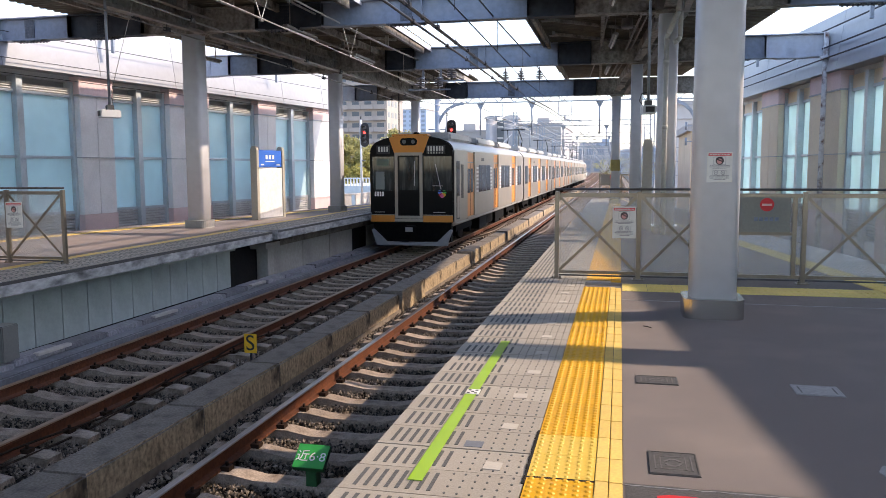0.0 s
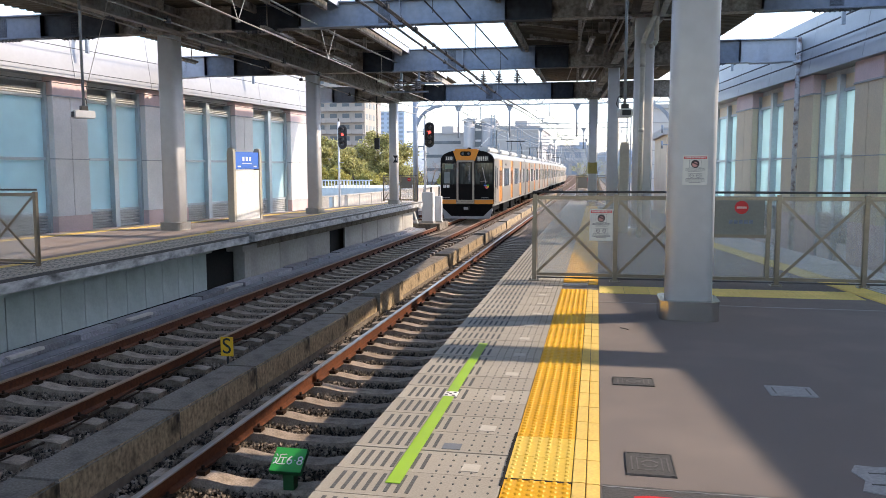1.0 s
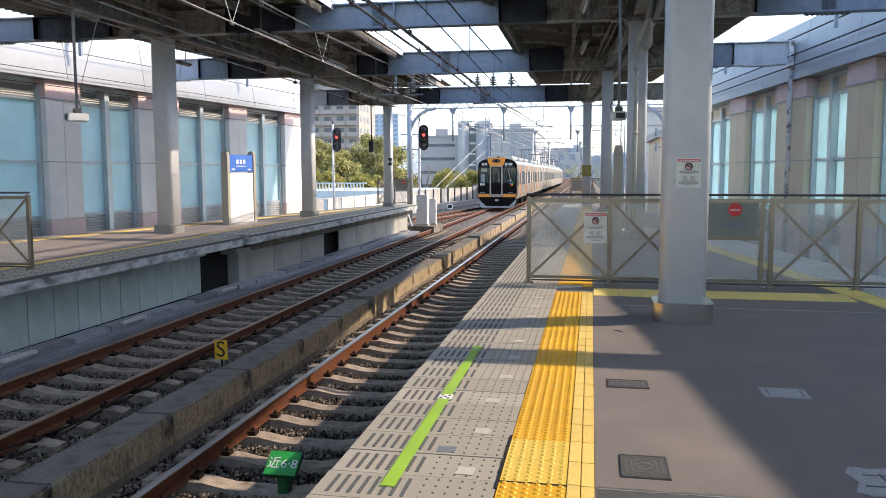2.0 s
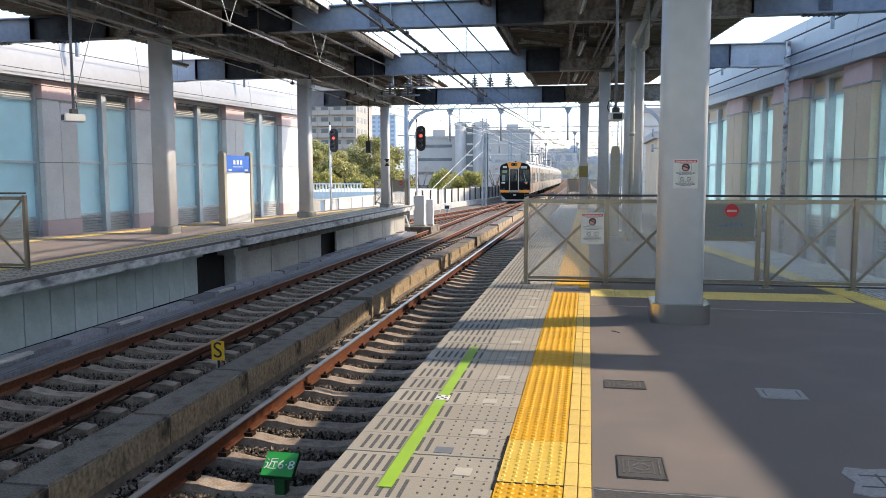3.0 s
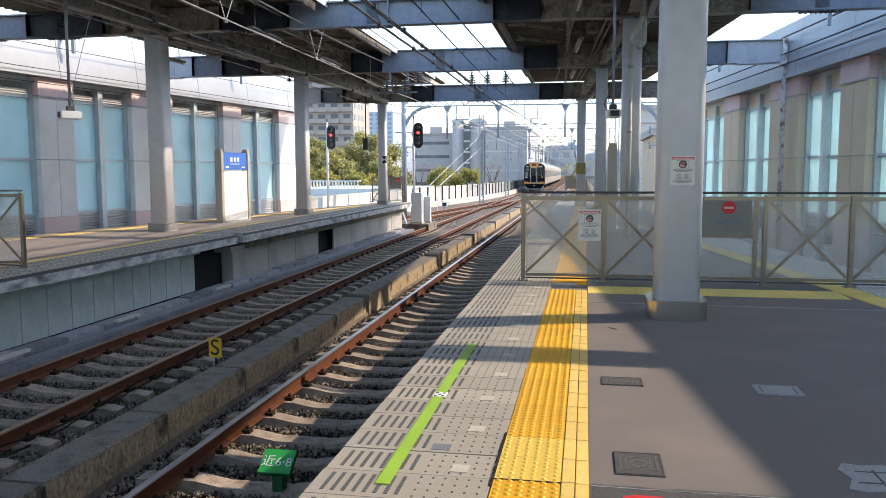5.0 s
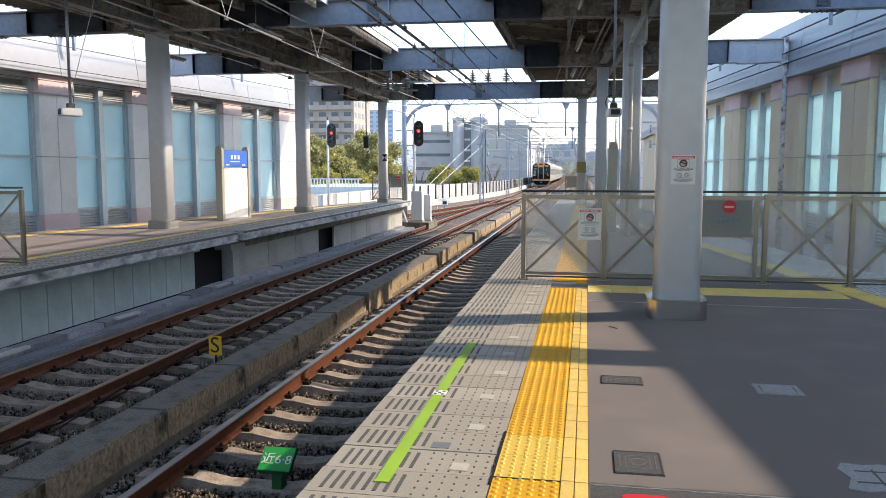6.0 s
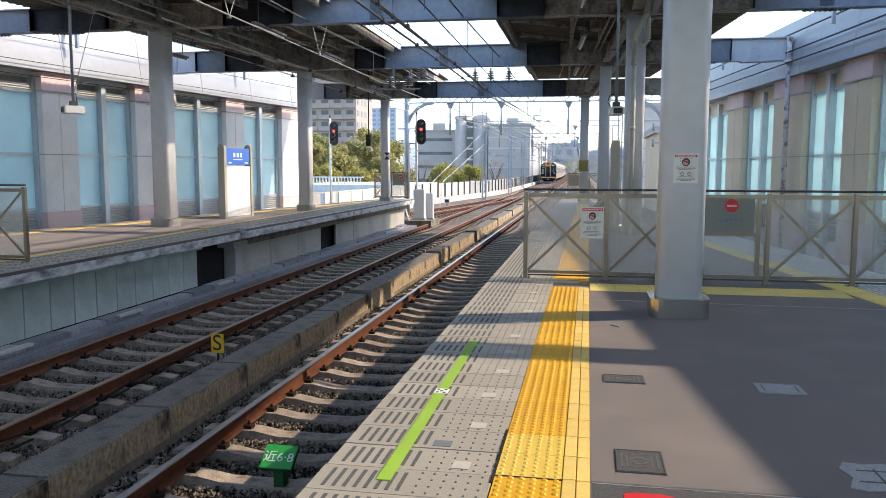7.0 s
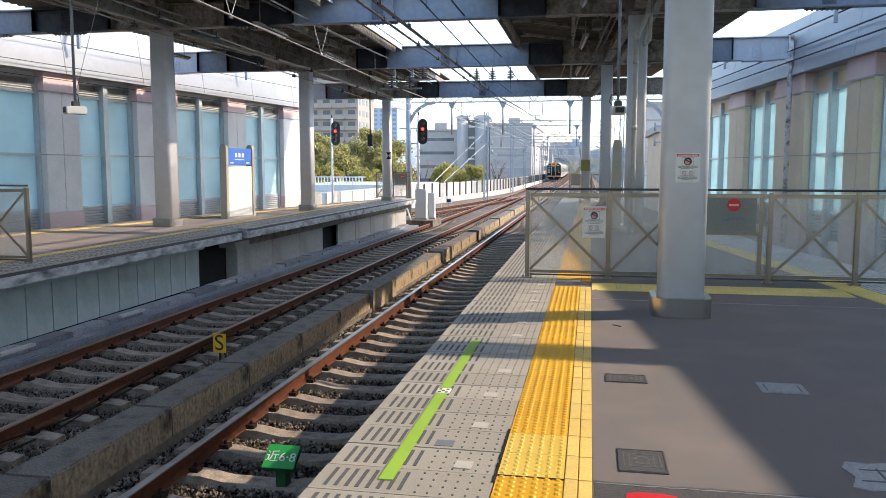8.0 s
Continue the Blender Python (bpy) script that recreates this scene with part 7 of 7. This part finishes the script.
    for i in range(7):
        tree(-6 + i * 5.5, 330 + i * 9, 12 + i % 3, 5.0, "leaf", 1800, "distant green tree by the line", seed=20 + i)
    # wooded hill beyond the town, with an uneven crest
    rng = np.random.RandomState(6)
    bm = bmesh.new()
    rows = []
    for j in range(7):
        v = j / 6
        row = []
        for i in range(90):
            u = i / 89
            crest = 46 + 16 * math.sin(5.1 * u + 0.6) + 9 * math.sin(13 * u) + 4 * math.sin(47 * u)
            row.append(bm.verts.new((-700 + 1400 * u, 1350 + 420 * v + 20 * rng.rand(), -7 + crest * math.sin(v * math.pi / 2) ** 0.8 + (3.5 * rng.rand() if j else 0))))
        rows.append(row)
    for ra, rb in zip(rows, rows[1:]):
        for i in range(89):
            bm.faces.new((ra[i], ra[i + 1], rb[i + 1], rb[i]))
    tagged(part("hill", bm, "hill"), "grey wooded hill beyond the town, haze put into its colour", "hill", kind="structure")
    # low roof with a white rail beyond the far platform
    r = thing("low_roof", "pale green flat roof with a white railing", "roof", pose(-22.0, 56, -1.9))
    boxes("slab", r, "roof_green", (0, 9.0, 0, 12, 0.0, 2.05))
    bm = bmesh.new()
    for i in range(24):
        bm_box(bm, i * 0.24, i * 0.24 + 0.08, 0.1, 0.16, 2.05, 2.6)
    bm_box(bm, 0, 5.8, 0.08, 0.18, 2.58, 2.66)
    part("railing", bm, "white_paint", r)


# distant panes: haze is put into a paler, bluer glass colour
M["glass_hazy"] = mat("window_glass_painted_haze", (0.22, 0.26, 0.31), 0.4, vary=0.1, bump=0, stain=0.3, stain_scale=0.2)
M["facade_tan"] = mat("tan_facade", (0.50, 0.40, 0.29), 0.8, grain=0.8, vary=0.06, bump=0, stain=0.2, stain_scale=0.3)
# the haze before the hill is put into this grey-blue
M["hill"] = mat("wooded_hill_painted_haze", (0.34, 0.37, 0.38), 0.95, grain=0.05, vary=0.35, bump=0, stain=0.6, stain_scale=0.012, stain_color=(0.46, 0.48, 0.50))
M["roof_green"] = mat("pale_green_roof", (0.58, 0.62, 0.61), 0.6, grain=3, vary=0.08, stain=0.2)


# ---------------------------------------------------------------- paving in single pieces
def build_paving(p):
    step = 0.312
    y0 = 3.715 - 2 * step
    # one slab a row: eight inlaid bars at the edge, then six by four dots
    W = 0.86
    def slab():
        bm = bmesh.new()
        bm_box(bm, 0.002, W - 0.003, 0.004, step - 0.004, -0.05, 0.0)
        for i in range(8):
            x = 0.072 + i * 0.0517
            bm_box(bm, x - 0.0095, x + 0.0095, 0.048, step - 0.048, -0.02, 0.0022, 1)
        for i in range(6):
            for j in range(4):
                x, y = 0.512 + i * 0.059, (j + 0.5) * step / 4
                o = [(x + 0.0065 * math.cos(a * 1.047), y + 0.010 * math.sin(a * 1.047)) for a in range(6)]
                bm_prism(bm, o, -0.01, 0.0022, "z", 1)
        return mesh_of("paving_tile", bm, ["tile", "slot"])
    row_tile = slab()
    boxes_plain = bmesh.new()
    bm_box(boxes_plain, -0.045, 0.045, -0.05, 0.05, 0.0, 0.0035)
    pale = mesh_of("pale_insert", boxes_plain, "white_tile")
    n = 26
    for i in range(n):
        y = y0 + i * step
        piece("paving_tile", row_tile, p, EDGE + random.uniform(-0.003, 0.003), y, random.uniform(-0.0015, 0.0015), random.uniform(-0.003, 0.003))
        if i % 2 == 0:
            piece("pale_insert", pale, p, -0.60 + random.uniform(-0.02, 0.02), y + 0.10, 0, random.uniform(-0.06, 0.06))
    boxes("grey_insert", p, "insert_blue", (-0.80, -0.70, 4.06, 4.15, -0.01, 0.004))
    # tactile blocks with domes
    def tactile(m, rows, cols, w, k):
        bm = bmesh.new()
        bm_box(bm, 0.002, w - 0.002, 0.002, step - 0.002, -0.05, 0.004)
        for i in range(cols):
            for j in range(rows):
                x, y = (i + 0.5) * w / cols, (j + 0.5) * step / rows
                r0 = [bm.verts.new((x + 0.0185 * k * math.cos(a * 1.047), y + 0.0185 * k * math.sin(a * 1.047), 0.004)) for a in range(6)]
                r1 = [bm.verts.new((x + 0.010 * k * math.cos(a * 1.047), y + 0.010 * k * math.sin(a * 1.047), 0.0105)) for a in range(6)]
                for a in range(6):
                    bm.faces.new((r0[a], r0[(a + 1) % 6], r1[(a + 1) % 6], r1[a]))
                bm.faces.new(r1)
        return mesh_of("tactile_block", bm, m)
    def line_block(w, h):
        bm = bmesh.new()
        bm_box(bm, 0.002, w - 0.002, 0.003, step - 0.003, -0.05, h)
        return mesh_of("line_block", bm, "yellow_line", 0.003)
    tw = 0.325
    t5, tnew = tactile("yellow", 6, 6, tw, 1.0), tactile("yellow_new", 6, 6, tw, 0.72)
    la, lb = line_block(0.0675, 0.007), line_block(0.0675, 0.003)
    for i in range(22):
        y = y0 + i * step
        piece("tactile_block", tnew if i in (2, 3) else t5, p, -0.42, y, 0)
        piece("line_block", la, p, -0.0955, y, 0)
        piece("line_block", lb, p, -0.0285, y, 0)
    # beyond the fence: the same paving, joined
    yb = y0 + n * step
    bm = bmesh.new()
    for i in range(-62, 85):
        y = yb + i * step if i >= 0 else y0 + (i + 26) * step
        if i >= -26 and i < 0:
            continue
        bm_box(bm, EDGE + 0.004, EDGE + W - 0.004, y + 0.005, y + step - 0.005, -0.05, 0.0)
        for k in range(8 if y < 22 else 0):
            x = EDGE + 0.072 + k * 0.0517
            bm_box(bm, x - 0.0095, x + 0.0095, y + 0.048, y + step - 0.048, -0.02, 0.0022, 1)
    ob = part("paving_beyond", bm, ["tile", "slot"], p)
    ob["kind"] = "stuff"
    bm = bmesh.new()
    for i in range(-36, 90):
        y = y0 + 22 * step + 0.55 + i * step if i >= 0 else y0 + i * step
        if y > 38:
            break
        bm_box(bm, -0.418, -0.095, y + 0.003, y + step - 0.003, -0.05, 0.006)
        bm_box(bm, -0.09, 0.035, y + 0.003, y + step - 0.003, -0.05, 0.005)
    ob = part("tactile_beyond", bm, "yellow", p)
    ob["kind"] = "stuff"
    # cross strip before the fence, and the strip along the platform's other edge
    bm = bmesh.new()
    bm_box(bm, 0, 0.296, 0, 0.296, -0.02, 0.004)
    for i in range(4):
        bm_box(bm, 0.03 + i * 0.07, 0.055 + i * 0.07, 0.02, 0.276, 0.004, 0.009)
    # yellow made paler than the line blocks, with the light on it painted in
    cross = mesh_of("tactile_block", bm, "yellow_pale")
    for i in range(10):
        for j in range(2):
            piece("tactile_block", cross, p, 0.05 + i * 0.3, 9.72 + j * 0.3, 0)
    along = math.atan(0.15)
    for i in range(46):
        y = 19.5 - i * 0.299
        piece("tactile_block", cross, p, near_back_x(y) - 1.26, y, 0, along)
    bm = bmesh.new()
    bm_box(bm, 0.004, 0.306, 0.004, 0.306, -0.02, 0.0)
    for i in range(3):
        bm_box(bm, 0.05 + i * 0.085, 0.075 + i * 0.085, 0.05, 0.26, -0.01, 0.0022, 1)
    # paler copy of the tile: daylight on this edge is in its colour
    back_tile = mesh_of("paving_tile", bm, ["tile_daylit", "tile"])
    for i in range(42):
        y = 19.4 - i * 0.308
        for j in range(3):
            piece("paving_tile", back_tile, p, near_back_x(y) - 0.95 + j * 0.312, y + j * 0.047, 0.006, along)
    bm = bmesh.new()
    for a, b in ((-9, 5.6), (5.6, 20), (20, 38)):
        bm_prism(bm, [(near_back_x(a) - 1.31, a), (near_back_x(a) - 1.27, a), (near_back_x(b) - 1.27, b), (near_back_x(b) - 1.31, b)], -0.02, 0.005, "z")
    part("pale_line", bm, "yellow_new", p)
    rng = random.Random(21)
    bm = bmesh.new()
    y = 3.62
    while y < 4.36:
        a = rng.uniform(0.02, 0.05)
        w0, w1 = rng.uniform(0.004, 0.014), rng.uniform(0.004, 0.014)
        bm_prism(bm, [(-0.424 - w0, y), (-0.419, y), (-0.419, y + a), (-0.424 - w1, y + a)], -0.01, 0.0055, "z")
        y += a
    for x in range(11):
        u = -0.418 + x * 0.0295
        bm_prism(bm, [(u, 3.708 - rng.uniform(0.003, 0.012)), (u + 0.03, 3.708 - rng.uniform(0.003, 0.012)), (u + 0.03, 3.716), (u, 3.716)], -0.01, 0.0056, "z")
    part("crack", bm, "dark_gap", p)
    boxes("sill_plate", p, "plate_pale", (-0.42, -0.1, 10.36, 10.55, -0.02, 0.006))


M["tile_daylit"] = mat("daylit_concrete_tile", (0.60, 0.595, 0.575), 0.75, grain=90, vary=0.12, bump=0.2, stain=0.3, stain_scale=3, per_piece=0.12)
M["white_tile"] = mat("pale_insert_tile", (0.50, 0.47, 0.41), 0.7, grain=60, vary=0.06, stain=0.2, stain_scale=8)
M["insert_blue"] = mat("blue_grey_insert", (0.16, 0.18, 0.21), 0.7, grain=60, vary=0.1)


# ---------------------------------------------------------------- build all
build_ground()
near_platform = build_near_platform()
build_far_platform()
build_walls()
build_roof()
build_columns()
build_tracks()
build_platform_things()
build_trackside()
build_overhead()
lead = build_car(True)
second = build_car(False)
CARS = [lead, second] + [copy_thing(second, pose(0, 0, 0)) for _ in range(4)]
build_far()
build_paving(near_platform)


def motions():
    """The train draws away along the left track, gathering speed."""
    for i, car in enumerate(CARS):
        rows = []
        for k in range(17):
            t = k * 0.5
            y = 24.8 + 15.4 * t + 0.28 * t * t + i * 19.06
            x = TRACK_L + bend(y)
            turn = math.degrees(math.atan2(-(bend(y + 18.7) - bend(y)), 18.7))
            rows.append((t, pose(x, y, RAIL_Z + fall(y), 0, 0, turn)))
        walk(car, rows)


motions()
